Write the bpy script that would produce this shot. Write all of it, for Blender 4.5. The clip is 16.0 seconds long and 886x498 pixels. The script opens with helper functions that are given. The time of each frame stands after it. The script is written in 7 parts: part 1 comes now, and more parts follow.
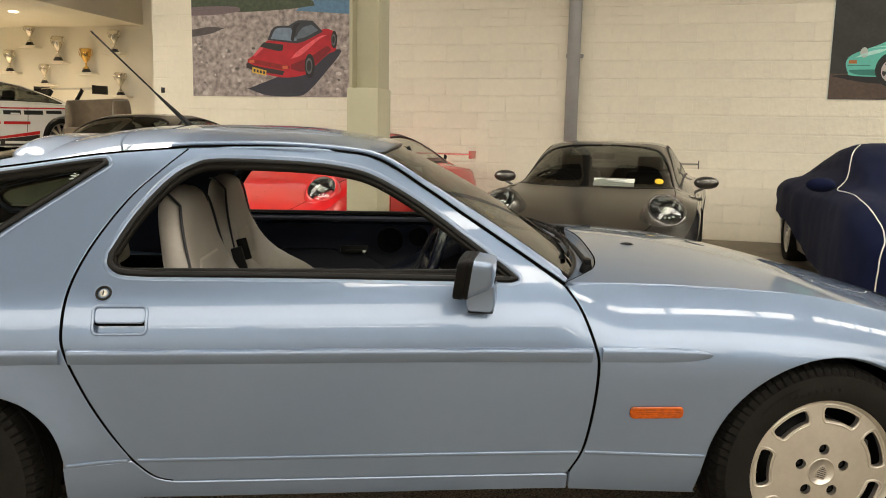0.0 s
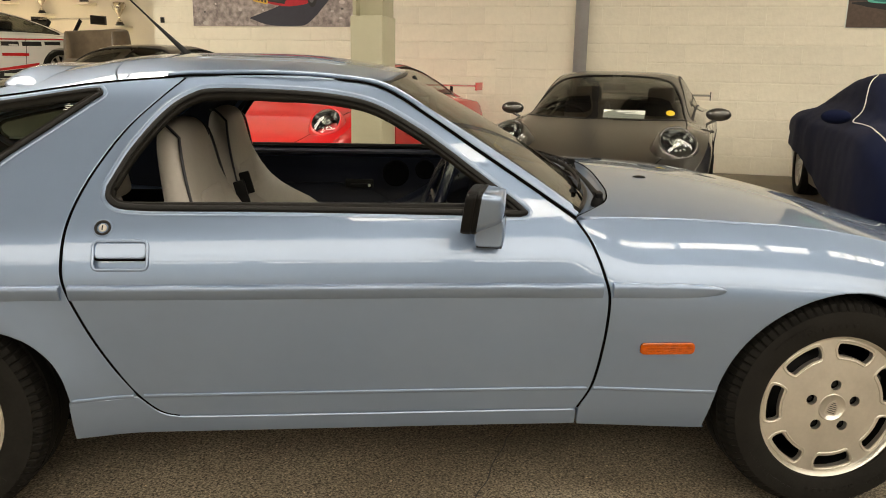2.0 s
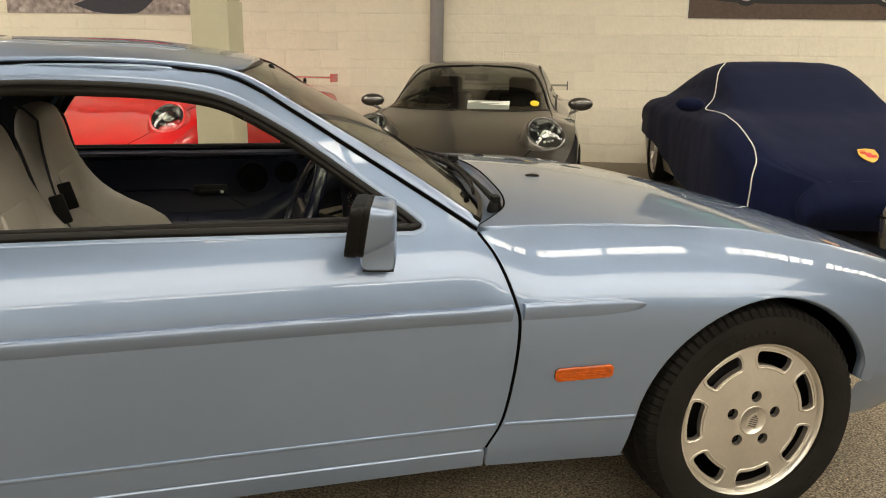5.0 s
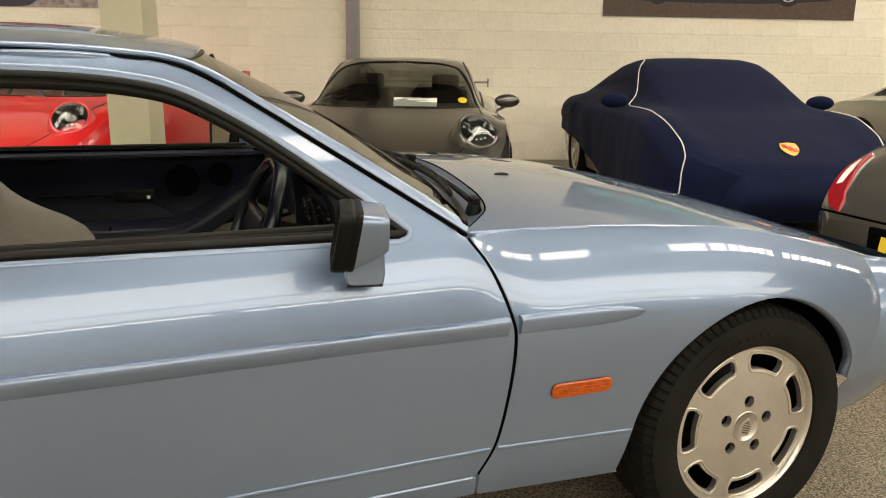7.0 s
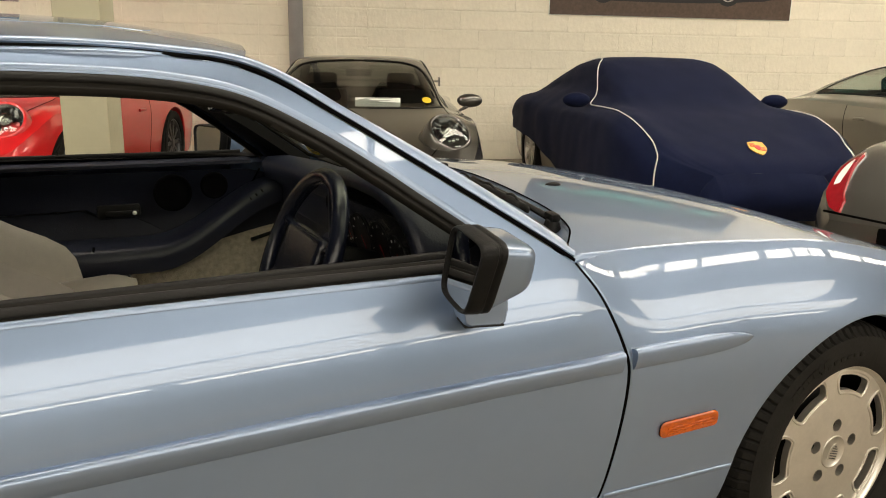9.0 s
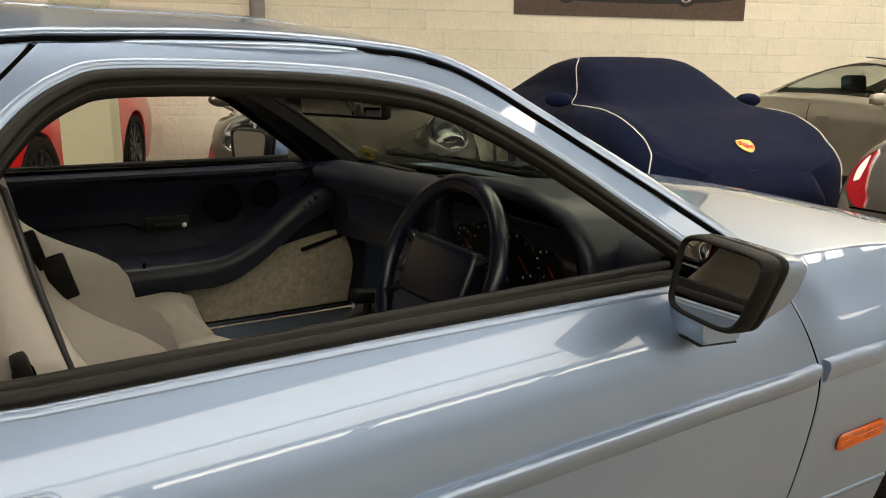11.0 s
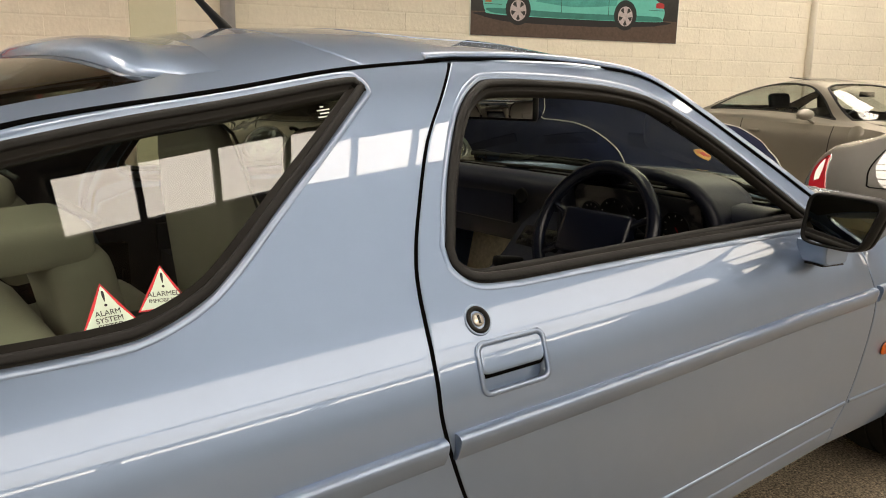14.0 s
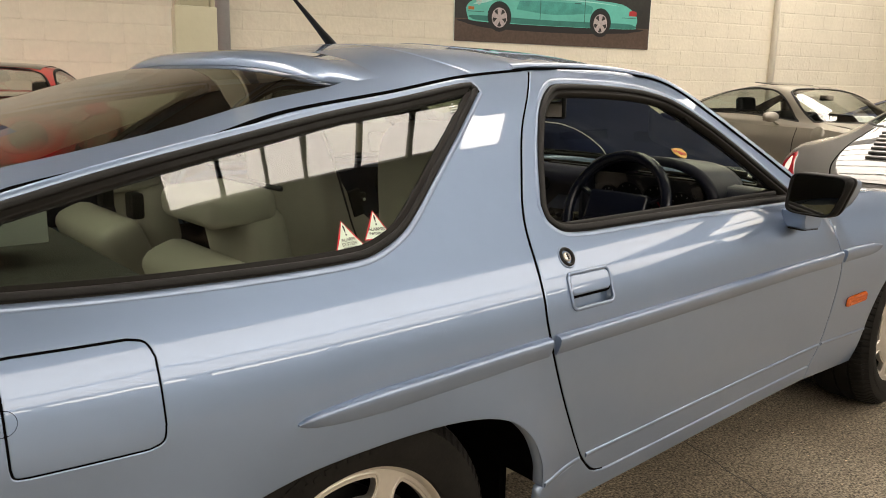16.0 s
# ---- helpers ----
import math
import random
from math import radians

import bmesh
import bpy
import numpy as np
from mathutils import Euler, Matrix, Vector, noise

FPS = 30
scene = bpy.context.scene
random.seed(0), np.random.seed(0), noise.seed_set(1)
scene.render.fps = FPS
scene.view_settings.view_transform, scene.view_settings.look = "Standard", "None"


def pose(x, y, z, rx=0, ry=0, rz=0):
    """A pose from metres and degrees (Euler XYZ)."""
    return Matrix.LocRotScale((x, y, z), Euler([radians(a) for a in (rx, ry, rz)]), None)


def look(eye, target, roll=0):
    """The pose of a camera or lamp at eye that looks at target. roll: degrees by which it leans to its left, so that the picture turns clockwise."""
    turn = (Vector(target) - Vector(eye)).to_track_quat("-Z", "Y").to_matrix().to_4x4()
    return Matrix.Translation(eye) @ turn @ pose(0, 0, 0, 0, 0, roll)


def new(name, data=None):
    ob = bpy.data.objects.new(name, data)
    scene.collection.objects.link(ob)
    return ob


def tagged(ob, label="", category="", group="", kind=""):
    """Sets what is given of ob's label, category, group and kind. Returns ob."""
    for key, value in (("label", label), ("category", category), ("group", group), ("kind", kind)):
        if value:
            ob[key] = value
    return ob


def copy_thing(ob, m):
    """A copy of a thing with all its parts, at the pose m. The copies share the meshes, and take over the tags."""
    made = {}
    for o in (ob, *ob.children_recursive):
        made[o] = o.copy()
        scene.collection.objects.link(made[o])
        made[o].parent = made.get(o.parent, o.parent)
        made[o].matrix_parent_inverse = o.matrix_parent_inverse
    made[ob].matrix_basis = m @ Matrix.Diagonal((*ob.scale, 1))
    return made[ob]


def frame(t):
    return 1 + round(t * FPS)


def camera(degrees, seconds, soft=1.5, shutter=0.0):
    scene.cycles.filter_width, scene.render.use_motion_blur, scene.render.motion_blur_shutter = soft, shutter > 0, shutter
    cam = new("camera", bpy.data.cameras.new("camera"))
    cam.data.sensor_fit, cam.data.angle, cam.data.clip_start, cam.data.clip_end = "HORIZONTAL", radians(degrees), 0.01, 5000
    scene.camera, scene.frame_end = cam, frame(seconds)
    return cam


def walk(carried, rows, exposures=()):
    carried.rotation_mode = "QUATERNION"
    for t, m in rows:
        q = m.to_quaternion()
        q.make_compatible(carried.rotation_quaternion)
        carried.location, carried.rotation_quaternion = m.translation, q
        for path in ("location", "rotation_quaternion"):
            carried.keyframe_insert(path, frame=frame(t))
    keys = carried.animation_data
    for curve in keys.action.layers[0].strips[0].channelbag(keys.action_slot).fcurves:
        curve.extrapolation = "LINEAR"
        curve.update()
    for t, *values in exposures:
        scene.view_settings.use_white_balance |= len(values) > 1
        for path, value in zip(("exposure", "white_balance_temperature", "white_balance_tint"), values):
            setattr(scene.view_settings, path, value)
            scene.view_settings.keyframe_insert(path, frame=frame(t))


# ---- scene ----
cam = camera(59.5, 16.0, soft=1.0)
PATH = [
    (0, (-0.016, -2.883, 1.243), (0.138, -0.91, 0.957), 1.2),
    (0.5, (-0.029, -2.873, 1.21), (0.118, -0.907, 0.872), 1.2),
    (1, (-0.033, -2.863, 1.217), (0.11, -0.906, 0.829), 1.1),
    (1.5, (-0.031, -2.847, 1.229), (0.107, -0.899, 0.801), 1.1),
    (2, (-0.016, -2.826, 1.232), (0.124, -0.883, 0.779), 1.1),
    (2.5, (-0.002, -2.801, 1.243), (0.155, -0.862, 0.779), 1.0),
    (3, (-0.017, -2.708, 1.236), (0.183, -0.774, 0.77), 0.9),
    (3.5, (-0.016, -2.628, 1.231), (0.265, -0.704, 0.763), 0.9),
    (4, (-0.014, -2.552, 1.229), (0.347, -0.641, 0.76), 0.9),
    (4.5, (-0.022, -2.509, 1.224), (0.414, -0.614, 0.756), 0.9),
    (7, (-0.135, -2.246, 1.192), (0.584, -0.439, 0.726), 0.9),
    (7.5, (-0.196, -2.184, 1.214), (0.596, -0.408, 0.747), 1.1),
    (8, (-0.254, -2.124, 1.206), (0.584, -0.369, 0.741), 0.9),
    (8.5, (-0.309, -2.058, 1.204), (0.563, -0.32, 0.737), 1.0),
    (9, (-0.35, -1.916, 1.192), (0.546, -0.19, 0.724), 1.0),
    (11.5, (-0.762, -1.571, 1.173), (0.322, 0.045, 0.71), 0.8),
    (12, (-0.875, -1.545, 1.166), (0.25, 0.043, 0.703), 0.9),
    (12.5, (-1.019, -1.573, 1.166), (0.138, -0.006, 0.709), 1.1),
    (13, (-1.147, -1.607, 1.178), (0.032, -0.054, 0.733), 1.1),
    (13.5, (-1.298, -1.631, 1.167), (-0.097, -0.091, 0.737), 1.2),
    (14, (-1.434, -1.677, 1.159), (-0.213, -0.149, 0.742), 1.2),
    (14.5, (-1.553, -1.754, 1.144), (-0.31, -0.242, 0.737), 1.2),
    (15, (-1.687, -1.825, 1.138), (-0.424, -0.328, 0.734), 1.2),
    (15.5, (-1.79, -1.85, 1.14), (-0.513, -0.365, 0.737), 1.2),
    (16, (-1.908, -1.854, 1.153), (-0.621, -0.378, 0.747), 1.3),
]
walk(cam, [(t, look(eye, target, roll)) for t, eye, target, roll in PATH],
     exposures=((0, 0, 6550, 10), (1.3, 0, 6850, 10), (9.0, 0, 6800, 10), (11.0, 0, 6800, 10), (12.1, 0, 7900, 10.5), (12.7, 0, 7950, 10.5), (13.4, -.04, 7200, 12), (14.2, -.08, 6750, 14), (16.0, -.08, 6600, 14)))

# ---- world and light ----
world = bpy.data.worlds.new("world")
scene.world = world
world.use_nodes = True
world.node_tree.nodes["Background"].inputs[0].default_value = (0.62, 0.60, 0.56, 1)
world.node_tree.nodes["Background"].inputs[1].default_value = 0.25

# the building stands turned against the blue car
TURN = math.atan(-0.33)
HALL = Matrix.Translation((0, 8.15, 0)) @ Matrix.Rotation(TURN, 4, "Z")


def hall(x, y, z=0.0):
    """A point given along the back wall, out of it (towards the cars: minus) and up."""
    return HALL @ Vector((x, y, z))


# ---- materials ----
def mat(name, col, rough=0.5, metal=0.0, vary=0.12, scale=8.0, bump=0.0, bscale=60.0, coat=0.0, coatrough=0.03,
        spec=0.5, sheen=0.0, rvary=0.0, emit=None, island=0.0):
    """A procedural surface: base colour broken at two scales, relief and gloss."""
    m = bpy.data.materials.new(name)
    m.use_nodes = True
    nt = m.node_tree
    b = nt.nodes["Principled BSDF"]
    b.inputs["Base Color"].default_value = (*col, 1)
    b.inputs["Roughness"].default_value = rough
    b.inputs["Metallic"].default_value = metal
    b.inputs["Coat Weight"].default_value = coat
    b.inputs["Coat Roughness"].default_value = coatrough
    b.inputs["Specular IOR Level"].default_value = spec
    b.inputs["Sheen Weight"].default_value = sheen
    tc = nt.nodes.new("ShaderNodeTexCoord")
    if vary or rvary:
        n1 = nt.nodes.new("ShaderNodeTexNoise")
        n1.inputs["Scale"].default_value = scale
        n1.inputs["Detail"].default_value = 6
        n2 = nt.nodes.new("ShaderNodeTexNoise")
        n2.inputs["Scale"].default_value = scale * 9
        n2.inputs["Detail"].default_value = 3
        for n in (n1, n2):
            nt.links.new(tc.outputs["Object"], n.inputs["Vector"])
        mix = nt.nodes.new("ShaderNodeMath")
        mix.operation = "MULTIPLY_ADD"
        mix.inputs[1].default_value = 0.5
        nt.links.new(n2.outputs["Fac"], mix.inputs[0])
        nt.links.new(n1.outputs["Fac"], mix.inputs[2])
        if vary:
            ramp = nt.nodes.new("ShaderNodeMapRange")
            ramp.inputs["From Min"].default_value = 0.45
            ramp.inputs["From Max"].default_value = 1.05
            ramp.inputs["To Min"].default_value = 1 - vary
            ramp.inputs["To Max"].default_value = 1 + vary
            nt.links.new(mix.outputs[0], ramp.inputs["Value"])
            hsv = nt.nodes.new("ShaderNodeHueSaturation")
            hsv.inputs["Color"].default_value = (*col, 1)
            nt.links.new(ramp.outputs[0], hsv.inputs["Value"])
            nt.links.new(hsv.outputs[0], b.inputs["Base Color"])
            if island:
                oi = nt.nodes.new("ShaderNodeObjectInfo")
                r2 = nt.nodes.new("ShaderNodeMapRange")
                r2.inputs["To Min"].default_value = 1 - island
                r2.inputs["To Max"].default_value = 1 + island
                nt.links.new(oi.outputs["Random"], r2.inputs["Value"])
                mul = nt.nodes.new("ShaderNodeMath")
                mul.operation = "MULTIPLY"
                nt.links.new(ramp.outputs[0], mul.inputs[0])
                nt.links.new(r2.outputs[0], mul.inputs[1])
                nt.links.new(mul.outputs[0], hsv.inputs["Value"])
        if rvary:
            rr = nt.nodes.new("ShaderNodeMapRange")
            rr.inputs["From Min"].default_value = 0.45
            rr.inputs["From Max"].default_value = 1.05
            rr.inputs["To Min"].default_value = max(rough - rvary, 0.02)
            rr.inputs["To Max"].default_value = min(rough + rvary, 1)
            nt.links.new(mix.outputs[0], rr.inputs["Value"])
            nt.links.new(rr.outputs[0], b.inputs["Roughness"])
    if bump:
        nb = nt.nodes.new("ShaderNodeTexNoise")
        nb.inputs["Scale"].default_value = bscale
        nb.inputs["Detail"].default_value = 5
        nt.links.new(tc.outputs["Object"], nb.inputs["Vector"])
        bm_ = nt.nodes.new("ShaderNodeBump")
        bm_.inputs["Strength"].default_value = bump
        bm_.inputs["Distance"].default_value = 0.01
        nt.links.new(nb.outputs["Fac"], bm_.inputs["Height"])
        nt.links.new(bm_.outputs["Normal"], b.inputs["Normal"])
    if emit:
        b.inputs["Emission Color"].default_value = (*emit[0], 1)
        b.inputs["Emission Strength"].default_value = emit[1]
    return m


def paint(name, col, metal=0.5, rough=0.38, flake=0.10):
    """Clear-coated car paint with fine metal flake."""
    m = mat(name, col, rough, metal, 0.03, 3.0, coat=1.0, coatrough=0.008)
    m.node_tree.nodes["Principled BSDF"].inputs["Coat IOR"].default_value = 1.6
    nt = m.node_tree
    b = nt.nodes["Principled BSDF"]
    if flake:
        tc = nt.nodes.new("ShaderNodeTexCoord")
        v = nt.nodes.new("ShaderNodeTexVoronoi")
        v.inputs["Scale"].default_value = 900
        nt.links.new(tc.outputs["Object"], v.inputs["Vector"])
        bp = nt.nodes.new("ShaderNodeBump")
        bp.inputs["Strength"].default_value = flake
        bp.inputs["Distance"].default_value = 0.001
        nt.links.new(v.outputs["Color"], bp.inputs["Height"])
        nt.links.new(bp.outputs["Normal"], b.inputs["Normal"])
    return m


def glass(name, tint=(0.85, 0.9, 0.88), rough=0.0, gloss=0.85):
    """Thin tinted pane: clear, with the gloss of glass at grazing view."""
    m = bpy.data.materials.new(name)
    m.use_nodes = True
    nt = m.node_tree
    nt.nodes.remove(nt.nodes["Principled BSDF"])
    out = nt.nodes["Material Output"]
    t = nt.nodes.new("ShaderNodeBsdfTransparent")
    t.inputs[0].default_value = (*tint, 1)
    g = nt.nodes.new("ShaderNodeBsdfGlossy")
    g.inputs["Roughness"].default_value = rough
    lw = nt.nodes.new("ShaderNodeLayerWeight")
    lw.inputs["Blend"].default_value = 0.5
    pw = nt.nodes.new("ShaderNodeMath")
    pw.operation = "POWER"
    pw.inputs[1].default_value = 4.2
    nt.links.new(lw.outputs["Facing"], pw.inputs[0])
    f = nt.nodes.new("ShaderNodeMath")
    f.operation = "MULTIPLY_ADD"
    f.inputs[1].default_value = gloss
    f.inputs[2].default_value = 0.07
    nt.links.new(pw.outputs[0], f.inputs[0])
    mx = nt.nodes.new("ShaderNodeMixShader")
    nt.links.new(f.outputs[0], mx.inputs[0])
    nt.links.new(t.outputs[0], mx.inputs[1])
    nt.links.new(g.outputs[0], mx.inputs[2])
    nt.links.new(mx.outputs[0], out.inputs["Surface"])
    return m


def glow(name, col, strength):
    m = bpy.data.materials.new(name)
    m.use_nodes = True
    nt = m.node_tree
    nt.nodes.remove(nt.nodes["Principled BSDF"])
    e = nt.nodes.new("ShaderNodeEmission")
    e.inputs[0].default_value = (*col, 1)
    e.inputs[1].default_value = strength
    nt.links.new(e.outputs[0], nt.nodes["Material Output"].inputs["Surface"])
    return m


BLUE = paint("blue_metallic_paint", (0.215, 0.290, 0.420), 0.70, 0.42, 0.04)
GREY = paint("grey_metallic_paint", (0.085, 0.081, 0.072), 0.85, 0.36)
RED = paint("red_paint", (0.62, 0.008, 0.012), 0.0, 0.4, 0.0)
SILVER = paint("bronze_silver_paint", (0.30, 0.275, 0.23), 0.5, 0.4)
TAILGREY = paint("seal_grey_paint", (0.055, 0.053, 0.047), 0.55, 0.5)
WHITE = paint("white_paint", (0.8, 0.79, 0.76), 0.0, 0.4, 0.0)
NAVYPAINT = paint("deep_blue_paint", (0.02, 0.035, 0.17), 0.2, 0.4)
DARK = paint("dark_brown_grey_paint", (0.10, 0.09, 0.075), 0.4, 0.4)
BLACKGLOSS = mat("black_gloss", (0.012, 0.012, 0.013), 0.15, vary=0.0, coat=0.5)
RUBBER = mat("black_rubber", (0.010, 0.0098, 0.0096), 0.55, vary=0.2, scale=20, bump=0.1, bscale=200, spec=0.22)
SEAL = mat("window_seal_rubber", (0.0125, 0.0115, 0.010), 0.32, vary=0.2, scale=12, bump=0.04, bscale=150, spec=0.11)
TYRE = mat("tyre_rubber", (0.012, 0.0112, 0.010), 0.7, vary=0.3, scale=14, bump=0.08, bscale=160, spec=0.12)
# lightless black: the shade in gaps and hollows put into the colour
GAP = mat("gap_shade_black", (0.003, 0.003, 0.003), 0.95, vary=0, spec=0.0)
PLASTIC = mat("black_plastic", (0.005, 0.005, 0.005), 0.52, vary=0.1, bump=0.1, bscale=300, spec=0.16)
GRILLE = mat("speaker_cloth", (0.0025, 0.0025, 0.003), 0.95, vary=0.2, scale=200, bump=0.4, bscale=900, spec=0.03)
NAVY = mat("navy_leather", (0.0115, 0.0140, 0.0250), 0.38, vary=0.15, scale=15, bump=0.12, bscale=220, spec=0.4)
WHEELHIDE = mat("navy_wheel_leather", (0.0055, 0.0075, 0.0165), 0.27, vary=0.15, scale=15, bump=0.10, bscale=260, spec=0.5)
SEATCLOTH = mat("grey_leather", (0.44, 0.405, 0.355), 0.5, vary=0.08, scale=6, bump=0.05, bscale=260)
PIPING = mat("dark_piping", (0.02, 0.02, 0.025), 0.5, vary=0)
CARPET = mat("grey_carpet", (0.46, 0.42, 0.33), 0.95, vary=0.3, scale=60, bump=0.6, bscale=400, spec=0.1)
ALLOY = mat("painted_silver_alloy", (0.66, 0.625, 0.56), 0.34, 0.85, 0.08, 10, bump=0.02, coat=0.3, coatrough=0.15)
ALLOYDARK = mat("dark_alloy", (0.09, 0.09, 0.095), 0.35, 0.8, 0.1)
STEEL = mat("dark_steel", (0.08, 0.078, 0.075), 0.5, 0.6, 0.3, 20)
LAMPMETAL = mat("lamp_reflector", (0.30, 0.30, 0.29), 0.22, 1.0, 0.1, 40)
CHROME = mat("bright_metal", (0.75, 0.74, 0.72), 0.12, 1.0, 0.03)
AMBER = mat("amber_lens", (0.45, 0.075, 0.0005), 0.12, vary=0.35, scale=70, coat=0.3)
REDLENS = mat("red_lens", (0.27, 0.010, 0.016), 0.12, vary=0.1, scale=40, coat=0.6)
MIRROR = mat("mirror_glass", (0.42, 0.42, 0.41), 0.01, 1.0, vary=0)
YELLOW = mat("yellow_plate", (0.75, 0.52, 0.03), 0.4, vary=0.05)
INK = mat("black_ink", (0.012, 0.012, 0.012), 0.5, vary=0)
PAPER = mat("paper", (0.72, 0.76, 0.70), 0.6, vary=0.04)
GOLD = mat("gold_enamel", (0.58, 0.30, 0.03), 0.35, 0.3, 0.15, 60)
COVER = mat("navy_cover_fabric", (0.0050, 0.0082, 0.029), 0.85, vary=0.16, scale=5, bump=0.12, bscale=350, sheen=0.03, spec=0.08)
PIPEWHITE = mat("white_piping", (0.72, 0.70, 0.64), 0.7, vary=0.05)
SILVERCUP = mat("silver_cup", (0.72, 0.68, 0.58), 0.18, 1.0, 0.1, 30)
GOLDCUP = mat("gold_cup", (0.70, 0.45, 0.13), 0.2, 1.0, 0.1, 30)
SAGE = mat("sage_green_paint", (0.40, 0.378, 0.262), 0.42, vary=0.05, scale=3, bump=0.06, bscale=40)
PIPEGREY = mat("grey_pipe_paint", (0.33, 0.325, 0.32), 0.45, vary=0.08, scale=5)
PLASTER = mat("cream_plaster", (0.76, 0.71, 0.60), 0.7, vary=0.03, scale=2, bump=0.05, bscale=30)
CEIL = mat("brown_grey_roof_sheet", (0.16, 0.15, 0.135), 0.7, vary=0.06, scale=2)
# tone of the added unseen walls, set for the bounce light wanted
UNSEENWALL = mat("unseen_wall_grey", (0.42, 0.40, 0.36), 0.6, vary=0.08, scale=1.5)
SUEDE = mat("brown_suede", (0.17, 0.13, 0.085), 0.9, vary=0.25, scale=14, bump=0.3, bscale=120, sheen=0.3)
GLASS = glass("clear_glass", (0.86, 0.90, 0.87))
GLASSTINT = glass("green_tinted_glass", (0.47, 0.53, 0.45))
GLASSFRONT = glass("windscreen_glass", (0.58, 0.64, 0.53), gloss=0.92)
GLASSDARK = glass("dark_tinted_glass", (0.42, 0.44, 0.42))

# ---- tools ----
def fn(*pairs):
    """A smooth curve through (x, value) pairs, without overshoot; takes numbers or arrays."""
    xs = np.array([p[0] for p in pairs], float)
    ys = np.array([p[1] for p in pairs], float)
    h = np.diff(xs)
    d = np.diff(ys) / h
    m = np.zeros(len(xs))
    m[0], m[-1] = d[0], d[-1]
    for i in range(1, len(xs) - 1):
        m[i] = 0 if d[i - 1] * d[i] <= 0 else 2 * d[i - 1] * d[i] / (d[i - 1] + d[i])
    gx = np.linspace(xs[0], xs[-1], 1200)
    k = np.clip(np.searchsorted(xs, gx) - 1, 0, len(xs) - 2)
    t = (gx - xs[k]) / h[k]
    gy = ((2 * t ** 3 - 3 * t * t + 1) * ys[k] + (t ** 3 - 2 * t * t + t) * h[k] * m[k]
          + (-2 * t ** 3 + 3 * t * t) * ys[k + 1] + (t ** 3 - t * t) * h[k] * m[k + 1])
    return lambda x: np.interp(x, gx, gy)


def curve(pts, n=10):
    """A dense smooth polyline through control points (Catmull-Rom)."""
    p = [Vector(q) for q in pts]
    if len(p) < 3:
        return [p[0].lerp(p[-1], i / n) for i in range(n + 1)]
    p = [p[0] * 2 - p[1]] + p + [p[-1] * 2 - p[-2]]
    out = []
    for i in range(1, len(p) - 2):
        for j in range(n):
            t = j / n
            a, b, c, d = p[i - 1], p[i], p[i + 1], p[i + 2]
            out.append(0.5 * ((2 * b) + (c - a) * t + (2 * a - 5 * b + 4 * c - d) * t * t + (3 * b - a - 3 * c + d) * t ** 3))
    return out + [p[-2]]


def loop(*runs, n=8):
    """A closed outline from runs of control points; runs meet in corners."""
    out = []
    for r in runs:
        c = curve(r, n)
        if out and (c[0] - out[-1]).length < 1e-5:
            c = c[1:]
        out += c
    if (out[0] - out[-1]).length < 1e-5:
        out.pop()
    return [(v.x, v.y) for v in out]


def arc(cx, cy, r, a0, a1, n=24, squash=1.0):
    return [(cx + r * math.cos(radians(a0 + (a1 - a0) * i / n)), cy + r * squash * math.sin(radians(a0 + (a1 - a0) * i / n))) for i in range(n + 1)]


def grow(poly, d):
    """The outline moved outwards by d (inwards: minus)."""
    p = np.array(poly)
    area = np.sum(p[:, 0] * np.roll(p[:, 1], -1) - np.roll(p[:, 0], -1) * p[:, 1])
    t = np.roll(p, -1, 0) - np.roll(p, 1, 0)
    t /= np.maximum(np.linalg.norm(t, axis=1), 1e-9)[:, None]
    nrm = np.stack([t[:, 1], -t[:, 0]], 1) * (1 if area > 0 else -1)
    return [tuple(q) for q in p + nrm * d]


def inside(q, poly):
    p = np.array(poly)
    a, b = p, np.roll(p, -1, 0)
    x, y = q[:, 0][:, None], q[:, 1][:, None]
    den = np.where(np.abs(b[:, 1] - a[:, 1]) < 1e-12, 1e-12, b[:, 1] - a[:, 1])
    hit = ((a[:, 1] > y) != (b[:, 1] > y)) & (x < (b[:, 0] - a[:, 0]) * (y - a[:, 1]) / den + a[:, 0])
    return hit.sum(1) % 2 == 1


def near(q, poly):
    """Distance of points to an outline."""
    p = np.array(poly)
    a, b = p, np.roll(p, -1, 0)
    best = np.full(len(q), 9e9)
    for i in range(len(p)):
        ab = b[i] - a[i]
        t = np.clip(((q - a[i]) @ ab) / max(ab @ ab, 1e-12), 0, 1)
        best = np.minimum(best, np.linalg.norm(q - a[i] - t[:, None] * ab, axis=1))
    return best


def mesh_of(name, verts, faces, material, parent=None, normals=None, label="", smooth=True):
    me = bpy.data.meshes.new(name)
    me.from_pydata([tuple(v) for v in verts], [], faces)
    me.materials.append(material)
    me.update()
    if smooth:
        me.polygons.foreach_set("use_smooth", [True] * len(me.polygons))
    if normals is not None:
        me.normals_split_custom_set_from_vertices([tuple(v) for v in normals])
    ob = new(name, me)
    if parent:
        ob.parent = parent
    if label:
        ob["label"] = label
    return ob


